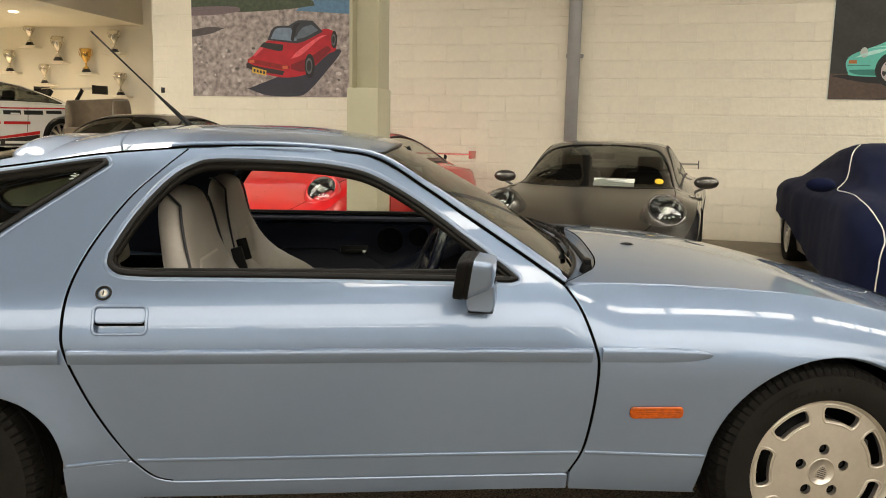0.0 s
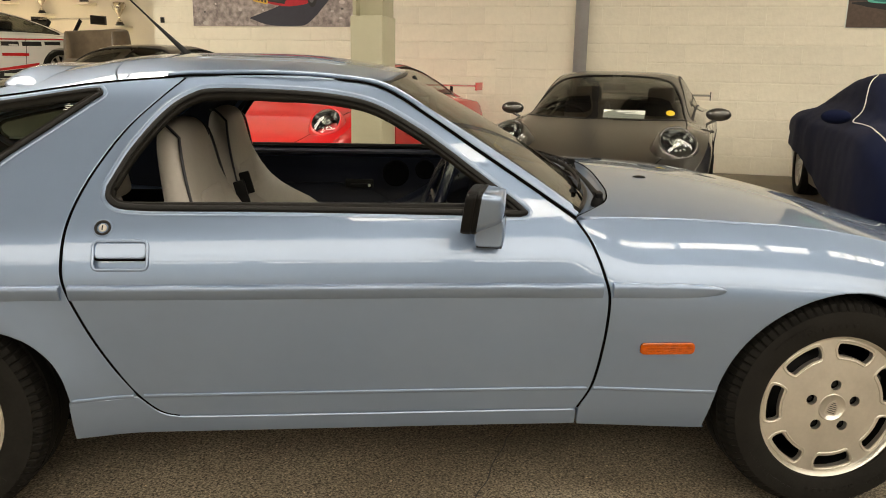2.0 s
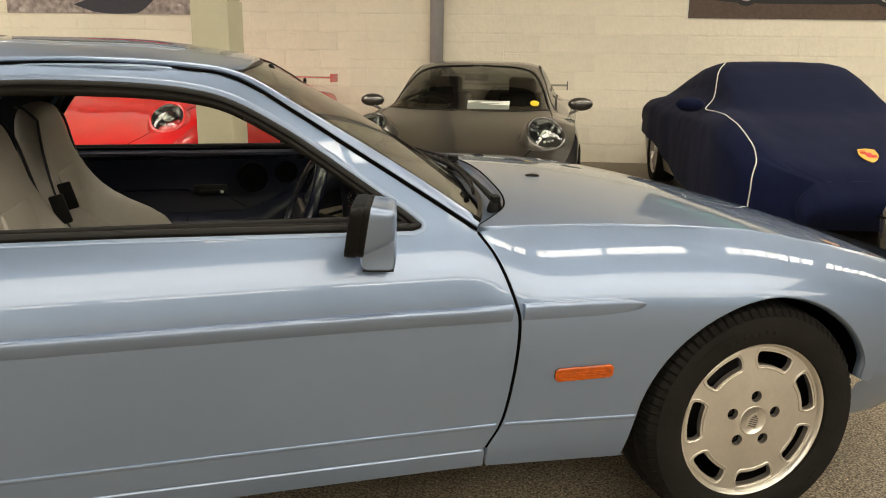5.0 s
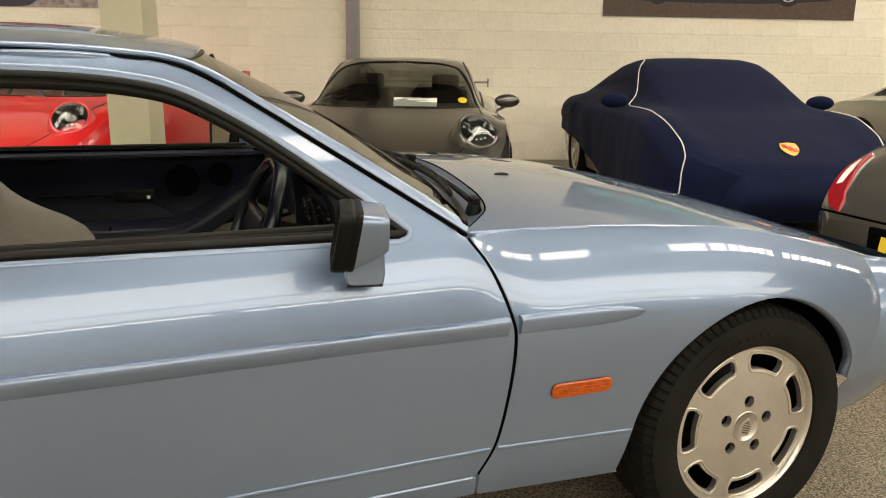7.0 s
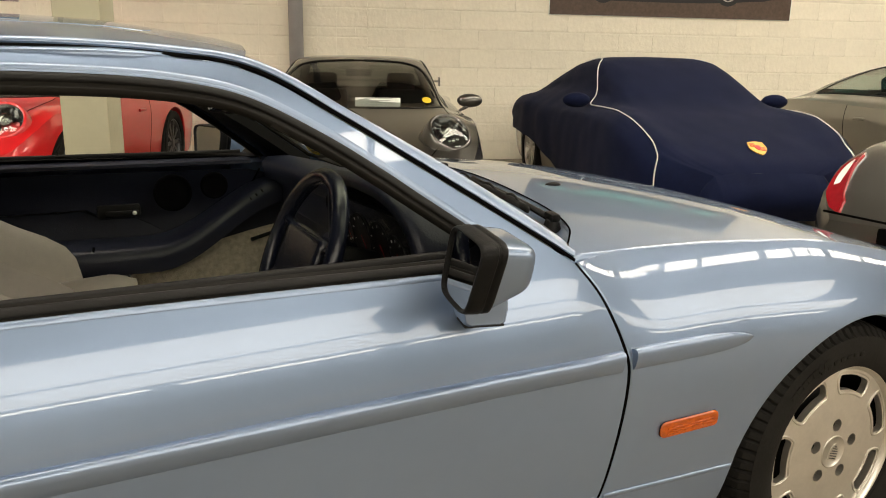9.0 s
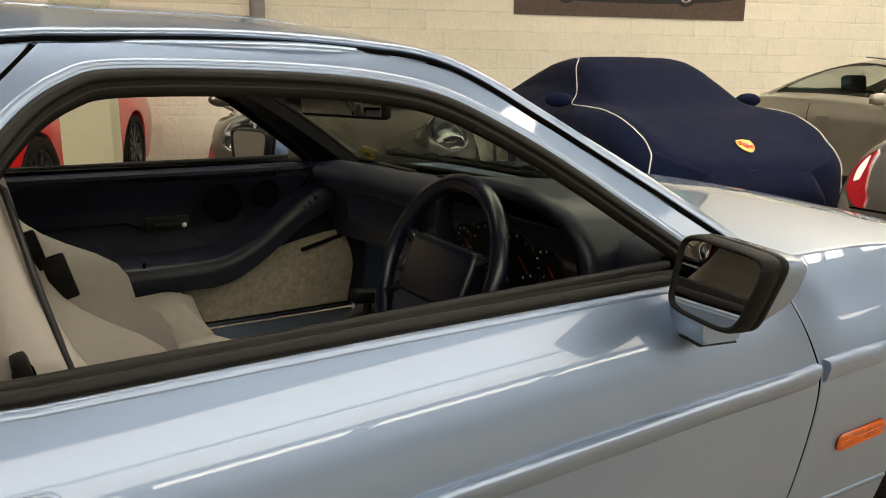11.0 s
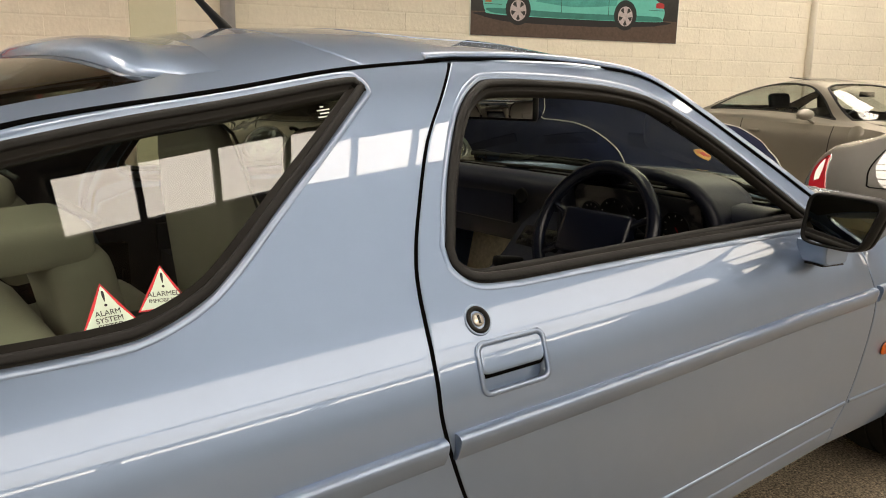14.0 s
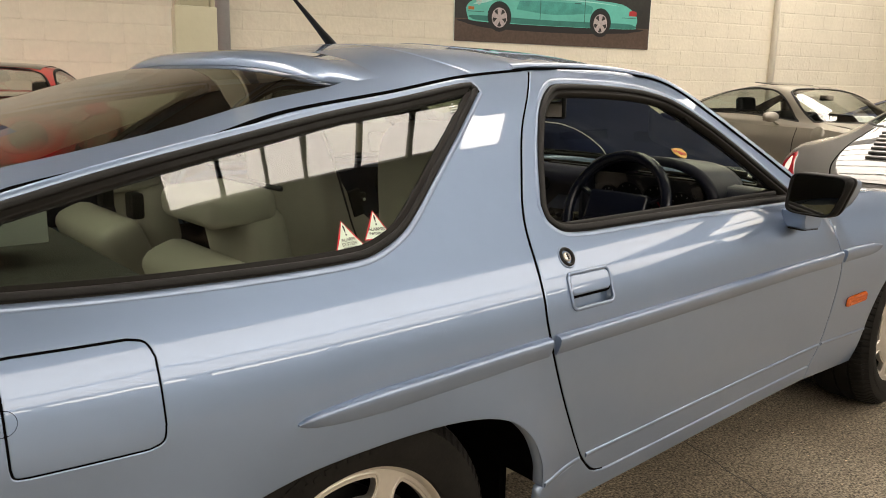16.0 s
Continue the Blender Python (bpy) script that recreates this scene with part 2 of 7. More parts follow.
def panel(name, outline, surf, material, parent, holes=(), step=0.04, depth=0.018, lift=0.0, mirror=False, label="", edge=0.0015):
    """A sheet cut to an outline (and holes) in the two coordinates of a curved surface, with turned-in edges."""
    from mathutils.geometry import delaunay_2d_cdt
    loops = [list(outline)] + [list(h) for h in holes]
    allp = np.array(loops[0])
    lo, hi = allp.min(0), allp.max(0)
    gx, gy = np.meshgrid(np.arange(lo[0], hi[0], step), np.arange(lo[1], hi[1], step))
    q = np.stack([gx.ravel(), gy.ravel()], 1)
    ok = inside(q, loops[0]) & (near(q, loops[0]) > step * 0.45)
    for h in loops[1:]:
        ok &= ~inside(q, h) & (near(q, h) > step * 0.45)
    q = q[ok]
    vs, es = [], []
    for l in loops:
        k = len(vs)
        vs += [Vector(p) for p in l]
        es += [(k + i, k + (i + 1) % len(l)) for i in range(len(l))]
    vs += [Vector(p) for p in q]
    v2, e2, f2, *_ = delaunay_2d_cdt(vs, es, [], 0, 1e-6)
    P = np.array([tuple(v) for v in v2])
    cen = np.array([P[list(f)].mean(0) for f in f2])
    keep = inside(cen, loops[0])
    for h in loops[1:]:
        keep &= ~inside(cen, h)
    tri = [tuple(f) for f, k in zip(f2, keep) if k]

    def at(p):
        return surf(p[:, 0], p[:, 1])
    e = 0.004
    A = at(P)
    du = at(P + [e, 0]) - at(P - [e, 0])
    dv = at(P + [0, e]) - at(P - [0, e])
    N = np.cross(du, dv)
    N /= np.maximum(np.linalg.norm(N, axis=1), 1e-12)[:, None]
    # outwards: away from the body's middle
    mid = np.array([A[:, 0].mean(), 0, 0.45])
    if np.sum((A - mid) * N) < 0:
        N = -N
    A = A + N * lift
    flip = []
    for f in tri:
        a, b, c = (A[i] for i in f)
        flip.append(f if np.dot(np.cross(b - a, c - a), N[f[0]]) > 0 else f[::-1])
    verts, norms, faces = list(A), list(N), flip
    if depth:
        cnt = {}
        for f in flip:
            for i in range(3):
                a, b = f[i], f[(i + 1) % 3]
                cnt[(a, b)] = 1
        rim = [(a, b) for (a, b) in cnt if (b, a) not in cnt]
        out = {}
        for a, b in rim:
            t = A[b] - A[a]
            o = np.cross(t, (N[a] + N[b]) / 2)
            o /= max(np.linalg.norm(o), 1e-12)
            for i in (a, b):
                out[i] = out.get(i, 0) + o
        ids = {}
        for i, o in out.items():
            o = o / max(np.linalg.norm(o), 1e-12)
            k = len(verts)
            verts += [A[i], A[i] + o * edge - N[i] * edge, A[i] + o * edge - N[i] * depth]
            r = o * 0.6 + N[i] * 0.8
            norms += [N[i], r / np.linalg.norm(r), o]
            ids[i] = k
        for a, b in rim:
            ka, kb = ids[a], ids[b]
            faces += [(kb, ka, ka + 1, kb + 1), (kb + 1, ka + 1, ka + 2, kb + 2)]
    if mirror:
        verts = [(v[0], -v[1], v[2]) for v in verts]
        norms = [(v[0], -v[1], v[2]) for v in norms]
        faces = [f[::-1] for f in faces]
    return mesh_of(name, verts, faces, material, parent, norms, label)


def tube(name, pts, r, material, parent=None, sides=10, closed=False, label="", flat=1.0, taper=None):
    """A round (or flattened) bar along a polyline."""
    P = [Vector(p) for p in pts]
    n = len(P)
    verts, faces = [], []
    up = None
    for i, p in enumerate(P):
        a = P[(i - 1) % n] if closed or i else P[0]
        b = P[(i + 1) % n] if closed or i < n - 1 else P[-1]
        t = (b - a).normalized()
        if up is None:
            up = t.orthogonal().normalized() if abs(t.z) > 0.95 else Vector((0, 0, 1))
        s = t.cross(up)
        s = s.normalized() if s.length > 1e-6 else t.orthogonal().normalized()
        u = s.cross(t).normalized()
        up = u
        rr = r if taper is None else r * (1 + (taper - 1) * i / (n - 1))
        for k in range(sides):
            w = 2 * math.pi * k / sides
            verts.append(p + s * math.cos(w) * rr + u * math.sin(w) * rr * flat)
    for i in range(n if closed else n - 1):
        for k in range(sides):
            a, b = i * sides + k, i * sides + (k + 1) % sides
            c, d = ((i + 1) % n) * sides + (k + 1) % sides, ((i + 1) % n) * sides + k
            faces.append((a, b, c, d))
    if not closed:
        faces += [tuple(range(sides))[::-1], tuple(range((n - 1) * sides, n * sides))]
    return mesh_of(name, verts, faces, material, parent, label=label)


def spin(name, prof, material, parent=None, m=None, seg=48, label="", smooth=True):
    """A turned body: profile (radius, height) about the local z."""
    m = m or Matrix()
    verts, faces = [], []
    for r, z in prof:
        for k in range(seg):
            w = 2 * math.pi * k / seg
            verts.append(m @ Vector((r * math.cos(w), r * math.sin(w), z)))
    for i in range(len(prof) - 1):
        for k in range(seg):
            a, b = i * seg + k, i * seg + (k + 1) % seg
            faces.append((a, b, b + seg, a + seg))
    ob = mesh_of(name, verts, faces, material, parent, label=label, smooth=smooth)
    return ob


def box(name, size, at, material, parent=None, rot=None, bevel=0.006, seg=2, label=""):
    """A block with rounded edges, centred at a point."""
    bm = bmesh.new()
    bmesh.ops.create_cube(bm, size=1)
    bmesh.ops.scale(bm, vec=size, verts=bm.verts)
    if bevel:
        bmesh.ops.bevel(bm, geom=bm.edges[:], offset=min(bevel, min(size) * 0.45), segments=seg, profile=0.6, affect="EDGES")
    m = Matrix.Translation(at) @ (rot.to_4x4() if rot is not None else Matrix())
    bmesh.ops.transform(bm, matrix=m, verts=bm.verts)
    return part(name, bm, material, parent, label)


def part(name, bm, material, parent=None, label="", smooth=True):
    me = bpy.data.meshes.new(name)
    bm.to_mesh(me)
    bm.free()
    me.materials.append(material)
    if smooth:
        me.polygons.foreach_set("use_smooth", [True] * len(me.polygons))
        me.set_sharp_from_angle(angle=radians(38))
    ob = new(name, me)
    if parent:
        ob.parent = parent
    if label:
        ob["label"] = label
    return ob


def grid(name, f, nu, nv, material, parent=None, closed_u=False, closed_v=False, label="", flip=False, caps=False):
    """A surface f(u, v), u and v from 0 to 1."""
    verts = [f(i / (nu if closed_u else nu - 1), j / (nv if closed_v else nv - 1)) for i in range(nu) for j in range(nv)]
    faces = []
    for i in range(nu if closed_u else nu - 1):
        for j in range(nv if closed_v else nv - 1):
            a, b = i * nv + j, i * nv + (j + 1) % nv
            c, d = ((i + 1) % nu) * nv + (j + 1) % nv, ((i + 1) % nu) * nv + j
            faces.append((a, b, c, d) if flip else (d, c, b, a))
    if caps and closed_v:
        faces += [tuple(range(nv)), tuple(range((nu - 1) * nv, nu * nv))[::-1]]
    return mesh_of(name, verts, faces, material, parent, label=label)


def empty(name, label, category, group="", kind="", m=None):
    ob = tagged(new(name), label, category, group, kind)
    if m is not None:
        ob.matrix_world = m
    return ob


def solid(name, outline, thick, material, parent, m, bevel=0.003, label="", holes=()):
    """A flat plate of an outline (x, y), thick along its own z, placed by m."""
    from mathutils.geometry import delaunay_2d_cdt
    loops = [list(outline)] + [list(h) for h in holes]
    vs, es = [], []
    for l in loops:
        k = len(vs)
        vs += [Vector(p) for p in l]
        es += [(k + i, k + (i + 1) % len(l)) for i in range(len(l))]
    v2, e2, f2, *_ = delaunay_2d_cdt(vs, es, [], 0, 1e-6)
    P = np.array([tuple(v) for v in v2])
    cen = np.array([P[list(f)].mean(0) for f in f2])
    keep = inside(cen, loops[0])
    for h in loops[1:]:
        keep &= ~inside(cen, h)
    tri = [tuple(f) for f, k in zip(f2, keep) if k]
    tri = [f if np.cross(P[f[1]] - P[f[0]], P[f[2]] - P[f[0]]) > 0 else f[::-1] for f in tri]
    edges = {(f[i], f[(i + 1) % 3]) for f in tri for i in range(3)}
    rim = [(a, b) for a, b in edges if (b, a) not in edges]
    n = len(P)
    verts = [m @ Vector((*p, thick / 2)) for p in P] + [m @ Vector((*p, -thick / 2)) for p in P]
    faces = tri + [tuple(i + n for i in f[::-1]) for f in tri] + [(b, a, a + n, b + n) for a, b in rim]
    return mesh_of(name, verts, faces, material, parent, label=label, smooth=False)


def ribbon(name, pts, nrm, w, h, material, parent=None, label="", closed=True):
    """A low moulding along a line on a surface: w wide, h proud, with rounded shoulders."""
    P = [Vector(p) for p in pts]
    N = [Vector(v).normalized() for v in nrm]
    n = len(P)
    prof = [(-0.5, -0.3), (-0.5, 0.55), (-0.36, 0.92), (0, 1.0), (0.36, 0.92), (0.5, 0.55), (0.5, -0.3)]
    k = len(prof)
    verts, faces = [], []
    for i in range(n):
        a = P[i - 1] if closed or i else P[0]
        b = P[(i + 1) % n] if closed or i < n - 1 else P[-1]
        s = (b - a).normalized().cross(N[i]).normalized()
        for u, v in prof:
            verts.append(P[i] + s * u * w + N[i] * v * h)
    for i in range(n if closed else n - 1):
        j = (i + 1) % n
        for q in range(k - 1):
            faces.append((i * k + q, i * k + q + 1, j * k + q + 1, j * k + q))
    if not closed:
        faces += [tuple(range(k))[::-1], tuple(range((n - 1) * k, n * k))]
    ob = mesh_of(name, verts, faces, material, parent, label=label)
    ob.data.set_sharp_from_angle(angle=radians(50))
    return ob

# ---- the hall ----
def hall_box(name, x0, x1, y0, y1, z0, z1, material, label="", category="", kind="structure", bevel=0.0, parent=None):
    ob = box(name, (x1 - x0, y1 - y0, z1 - z0), ((x0 + x1) / 2, (y0 + y1) / 2, (z0 + z1) / 2), material, parent, bevel=bevel)
    if parent is None:
        ob.matrix_world = HALL
        tagged(ob, label, category, kind=kind)
    return ob


ROOF = 5.3
# floor: worn concrete with pale and dark aggregate
FLOORM = mat("worn_concrete", (0.37, 0.318, 0.24), 0.62, vary=0.25, scale=1.2, bump=0.05, bscale=160, rvary=0.15)
nt = FLOORM.node_tree
tc = nt.nodes.new("ShaderNodeTexCoord")
vo = nt.nodes.new("ShaderNodeTexVoronoi")
vo.inputs["Scale"].default_value = 190
wn = nt.nodes.new("ShaderNodeTexNoise")
wn.inputs["Scale"].default_value = 130
wn.inputs["Detail"].default_value = 4
big = nt.nodes.new("ShaderNodeTexNoise")
big.inputs["Scale"].default_value = 1.6
big.inputs["Detail"].default_value = 8
for n in (vo, wn, big):
    nt.links.new(tc.outputs["Object"], n.inputs["Vector"])
sp = nt.nodes.new("ShaderNodeValToRGB")
sp.color_ramp.elements[0].position, sp.color_ramp.elements[0].color = 0.38, (0.34, 0.32, 0.29, 1)
sp.color_ramp.elements[1].position, sp.color_ramp.elements[1].color = 0.56, (1.0, 1.0, 1.0, 1)
e = sp.color_ramp.elements.new(0.70)
e.color = (1.45, 1.43, 1.38, 1)
nt.links.new(wn.outputs["Fac"], sp.inputs["Fac"])
stain = nt.nodes.new("ShaderNodeValToRGB")
stain.color_ramp.elements[0].position, stain.color_ramp.elements[0].color = 0.36, (0.68, 0.655, 0.62, 1)
stain.color_ramp.elements[1].position, stain.color_ramp.elements[1].color = 0.68, (1.08, 1.08, 1.08, 1)
nt.links.new(big.outputs["Fac"], stain.inputs["Fac"])
peb = nt.nodes.new("ShaderNodeValToRGB")
peb.color_ramp.elements[0].position, peb.color_ramp.elements[0].color = 0.14, (0.26, 0.25, 0.23, 1)
peb.color_ramp.elements[1].position, peb.color_ramp.elements[1].color = 0.45, (1.0, 1.0, 1.0, 1)
e = peb.color_ramp.elements.new(0.86)
e.color = (1.05, 1.05, 1.05, 1)
e = peb.color_ramp.elements.new(0.97)
e.color = (2.3, 2.2, 2.0, 1)
nt.links.new(vo.outputs["Color"], peb.inputs["Fac"])
m3 = nt.nodes.new("ShaderNodeMix")
m3.data_type, m3.blend_type = "RGBA", "MULTIPLY"
m3.inputs["Factor"].default_value = 1.0
m1 = nt.nodes.new("ShaderNodeMix")
m1.data_type, m1.blend_type = "RGBA", "MULTIPLY"
m1.inputs["Factor"].default_value = 1.0
m2 = nt.nodes.new("ShaderNodeMix")
m2.data_type, m2.blend_type = "RGBA", "MULTIPLY"
m2.inputs["Factor"].default_value = 1.0
bs = nt.nodes["Principled BSDF"]
src = bs.inputs["Base Color"].links[0].from_socket
nt.links.new(src, m1.inputs["A"])
nt.links.new(sp.outputs["Color"], m1.inputs["B"])
nt.links.new(m1.outputs["Result"], m2.inputs["A"])
nt.links.new(stain.outputs["Color"], m2.inputs["B"])
nt.links.new(m2.outputs["Result"], m3.inputs["A"])
nt.links.new(peb.outputs["Color"], m3.inputs["B"])
nt.links.new(m3.outputs["Result"], bs.inputs["Base Color"])

bm = bmesh.new()
bmesh.ops.create_grid(bm, x_segments=8, y_segments=8, size=1)
bmesh.ops.scale(bm, vec=(21, 21, 1), verts=bm.verts)
bmesh.ops.translate(bm, vec=(5, -13, 0), verts=bm.verts)
floor = part("floor", bm, FLOORM, smooth=False)
floor.matrix_world = HALL
tagged(floor, "worn speckled concrete floor of a car showroom", "floor", kind="structure")

WALLM = mat("cream_painted_block", (0.80, 0.745, 0.61), 0.62, vary=0.06, scale=1.5, bump=0.7, bscale=20, island=0.03)
# back wall: a backing with the painted blocks in front of it
wall_back = hall_box("wall_back", -3.66, 25, 0.012, 0.32, 0, ROOF, WALLM, "cream painted concrete block wall", "wall")
# side, front and far walls are unseen, added to close the hall and bounce light
hall_box("wall_side", 24.7, 25.0, -33, 0.012, 0, ROOF, UNSEENWALL, "unseen pale grey side wall, added to close the hall and bounce light", "wall")
hall_box("wall_front", -15, 25, -33.3, -33, 0, ROOF, PLASTER, "unseen cream wall opposite the parked cars, added to bounce light", "wall")
hall_box("wall_far", -15.3, -15, -33, 7.0, 0, ROOF, UNSEENWALL, "unseen pale grey side wall, added to close the hall and bounce light", "wall")
hall_box("wall_alcove", -15, -3.4, 4.2, 4.5, 0, ROOF, PLASTER, "cream plastered alcove wall carrying trophy shelves", "wall")
hall_box("wall_return", -3.66, -3.40, 0.32, 4.2, 0, ROOF, PLASTER, "cream plastered alcove side wall", "wall")
hall_box("bulkhead", -15, -6.72, .9, 4.2, 3.42, ROOF, PLASTER, "dropped cream plaster bulkhead over the alcove", "bulkhead")
hall_box("platform", -15, -5.0, -1.9, 4.2, 0.0, 0.76, PLASTER, "raised display platform in the alcove", "platform")

# roof with glowing strips: rooflights glazed between bars, and added fill panels; the strips run askew to the back wall
SKY = glow("rooflight_and_fill_glow", (1.0, 0.925, 0.80), 10.5)
# dim glow of large added sheets, an even fill for the car's flank
FILLDIM = glow("added_fill_glow", (1.0, 0.925, 0.80), 4.0)
LED = glow("warm_lamp", (1.0, 0.83, 0.55), 30.0)
ceiling = box("ceiling", (40.5, 38.0, .12), (5, -14.5, ROOF + .06), CEIL, bevel=0)
ceiling.matrix_world = HALL
tagged(ceiling, "brown-grey sheet roof over the showroom", "ceiling", kind="structure")
STRIPS = HALL @ Matrix.Translation((5.1, -10.35, 0)) @ Matrix.Rotation(radians(30), 4, "Z")
# rows at 8.6, 4.2, -4.4 and -8.8 are added to light wall and car
for v, wdt, k0, k1, pane in ((8.6, 4.2, -3, -2, SKY), (8.6, 1.9, -1, -1, SKY), (4.2, 1.1, -2, 0, SKY), (4.2, 1.5, 1, 2, SKY), (.38, .60, 0, 3, SKY), (-4.4, 4.0, -4, 1, FILLDIM), (-8.8, 4.0, -3, 2, FILLDIM), (-13.0, 1.5, -3, 2, SKY)):
    for k in range(k0, k1 + 1):
        light = empty("rooflight", "glowing translucent roof panel, part of the rooflights and added fill", "rooflight", "rooflights in the roof", m=STRIPS @ Matrix.Translation((.35 + k * 4.9, v, ROOF - .02)))
        box("pane", (4.3 if pane is SKY else 4.89, wdt, .02), (0, 0, 0), pane, light, bevel=0)
        if pane is FILLDIM:
            continue
        for s in (1, -1):
            box("kerb", (4.4, .06, .08), (0, s * (wdt / 2 + .03), -.01), CEIL, light, bevel=.004)
        for j in range(8):
            box("glazing_bar", (.05, wdt, .05), (-2.15 + j * .6143, 0, -.03), CEIL, light, bevel=.004)

# ---- the blue car: x forward, z up, its middle at the origin ----
blue = empty("sports_coupe", "light blue metallic sports coupe with open driver's window", "car")
S_Z = fn((.14, .79), (.17, .82), (.22, .852), (.30, .880), (.376, .893), (.5, .909), (.6, .919), (.68, .924), (.75, .912), (.80, .893), (.84, .869), (.87, .847),
         (.90, .825), (1.0, .762), (1.1, .692), (1.15, .654), (1.2, .604), (1.26, .52))
D_X = fn((-2.25, -.22), (-2.1, -.12), (-1.9, -.06), (-1.6, -.015), (-1.25, .005), (-.7, 0), (.55, -.022), (.88, -.022), (1.25, -.005), (1.6, -.03), (1.8, -.07), (2.0, -.16), (2.1, -.26))
HOODEDGE = fn((.45, .848), (.81, .84), (1.14, .82), (1.42, .772), (1.7, .70), (1.95, .615), (2.1, .56))
HOODMID = fn((.45, .91), (.88, .888), (1.2, .853), (1.7, .738), (1.95, .655), (2.1, .60))
RAIL = fn((-2.2, .85), (-2.0, .91), (-1.85, .965), (-1.67, 1.018), (-1.555, 1.048), (-1.425, 1.078), (-1.225, 1.131), (-1.0, 1.165), (-.745, 1.197), (-.567, 1.2), (-.27, 1.203), (-.12, 1.194), (0, 1.182), (.1, 1.15))
CROWN = fn((-2.2, .03), (-1.7, .038), (-1.0, .057), (-.5, .070), (0, .055), (.1, .05))
SIDETOP = fn((-2.2, .83), (-2.0, .885), (-1.85, .94), (-1.69, 1.006), (-1.55, 1.034), (-1.41, 1.064), (-1.26, 1.104), (-1.0, 1.143), (-.79, 1.176), (-.566, 1.197))


def smooth01(t):
    t = np.clip(t, 0, 1)
    return t * t * (3 - 2 * t)


def side_y(x, z):
    r = np.hypot(x + 1.25, z - .312)
    y = S_Z(z) + D_X(x) + .036 * np.exp(-((r - .40) / .11) ** 2) * np.clip((.68 - z) / .25, 0, 1)
    top = HOODEDGE(x)
    t = np.clip((z - (top - .26)) / .26, 0, 1.2)
    yf = S_Z(np.minimum(z, .70)) + D_X(x) - .134 * t ** 2.5
    w = smooth01((x - .42) / .25)
    return y * (1 - w) + yf * w


def flat_side(x, z):
    """The nearly flat pane of the quarter window."""
    t = (z - .88) / .25
    y0, y1 = side_y(x, np.full_like(z, .885)), side_y(x, np.full_like(z, 1.115))
    k = (z - .885) / .23
    return np.stack([x, -(y0 + (y1 - y0) * k + .006 * k * (1 - k)), z], 1)


def side(x, z):
    return np.stack([x, -side_y(x, z), z], 1)


def edge_y(x):
    w = smooth01((-np.asarray(x) - .45) / .14)
    return .605 * (1 - w) + (side_y(np.asarray(x, float), SIDETOP(x)) - .0035) * w


def edge_z(x):
    w = smooth01((-np.asarray(x) - .45) / .14)
    return RAIL(x) * (1 - w) + (SIDETOP(x) + .002) * w


def top_front(x, y):
    e = .775 + D_X(x) * 0.8 + .02
    return np.stack([x, y, HOODEDGE(x) + (HOODMID(x) - HOODEDGE(x)) * (1 - np.clip(np.abs(y / e), 0, 1.2) ** 2.0)], 1)


def top_rear(x, y):
    """Roof and tailgate skin, running out into the flanks behind the doors."""
    ez = edge_z(x)
    p = 2.3 + .7 * smooth01((-x - .45) / .14)
    return np.stack([x, y, ez + (RAIL(x) + CROWN(x) - ez) * (1 - np.clip(np.abs(y) / edge_y(x), 0, 1.1) ** p)], 1)


top_roof = top_rear


DOOR_REAR = [(-.566, 1.196), (-.63, 1.135), (-.695, 1.067), (-.752, .982), (-.79, .909), (-.81, .842), (-.817, .764), (-.812, .69), (-.767, .575), (-.713, .471), (-.661, .389), (-.61, .34), (-.561, .325)]
DOOR_FRONT = [(.5, .324), (.536, .398), (.556, .52), (.562, .634), (.553, .69), (.518, .785), (.478, .846)]
DOOR_TOP = [(.478, .846), (.388, .906), (.305, .960), (.20, 1.028), (.10, 1.093), (-.03, 1.169), (-.16, 1.192), (-.35, 1.201), (-.566, 1.196)]
WIN_OUT = loop([(-.738, .925), (-.688, 1.019), (-.616, 1.112), (-.551, 1.159), (-.48, 1.174), (-.27, 1.171), (-.133, 1.158), (-.041, 1.134), (.065, 1.078), (.15, 1.022), (.205, .982), (.295, .918), (.348, .877), (.352, .862), (.333, .855)],
               [(.333, .855), (-.252, .864), (-.625, .866)], [(-.625, .866), (-.70, .872), (-.735, .895), (-.738, .925)])
WIN_IN = grow(WIN_OUT, -.021)
Q_OUT = loop([(-.778, 1.148), (-.786, 1.160), (-.815, 1.163), (-1.0, 1.133), (-1.171, 1.107), (-1.345, 1.074), (-1.488, 1.045), (-1.6, 1.02), (-1.70, .995)],
             [(-1.70, .995), (-1.745, .96), (-1.75, .915), (-1.72, .882)], [(-1.72, .882), (-1.55, .877), (-1.35, .876), (-1.24, .877)],
             [(-1.24, .877), (-1.182, .882), (-1.116, .903), (-1.065, .933), (-.97, 1.006), (-.88, 1.072), (-.778, 1.148)])
Q_IN = grow(Q_OUT, -.018)
door_out = loop(DOOR_REAR, [DOOR_REAR[-1], (0, .3235), DOOR_FRONT[0]], DOOR_FRONT, DOOR_TOP)
ARCH_F = arc(1.241, .312, .354, 170, 26, 28) + [(1.5635, .445), (1.562, .425), (1.561, .405)]
ARCH_R = [(-.822, .383), (-.836, .45), (-.872, .512), (-.94, .562), (-1.05, .588), (-1.22, .594), (-1.38, .584), (-1.51, .545), (-1.60, .47), (-1.635, .39)]
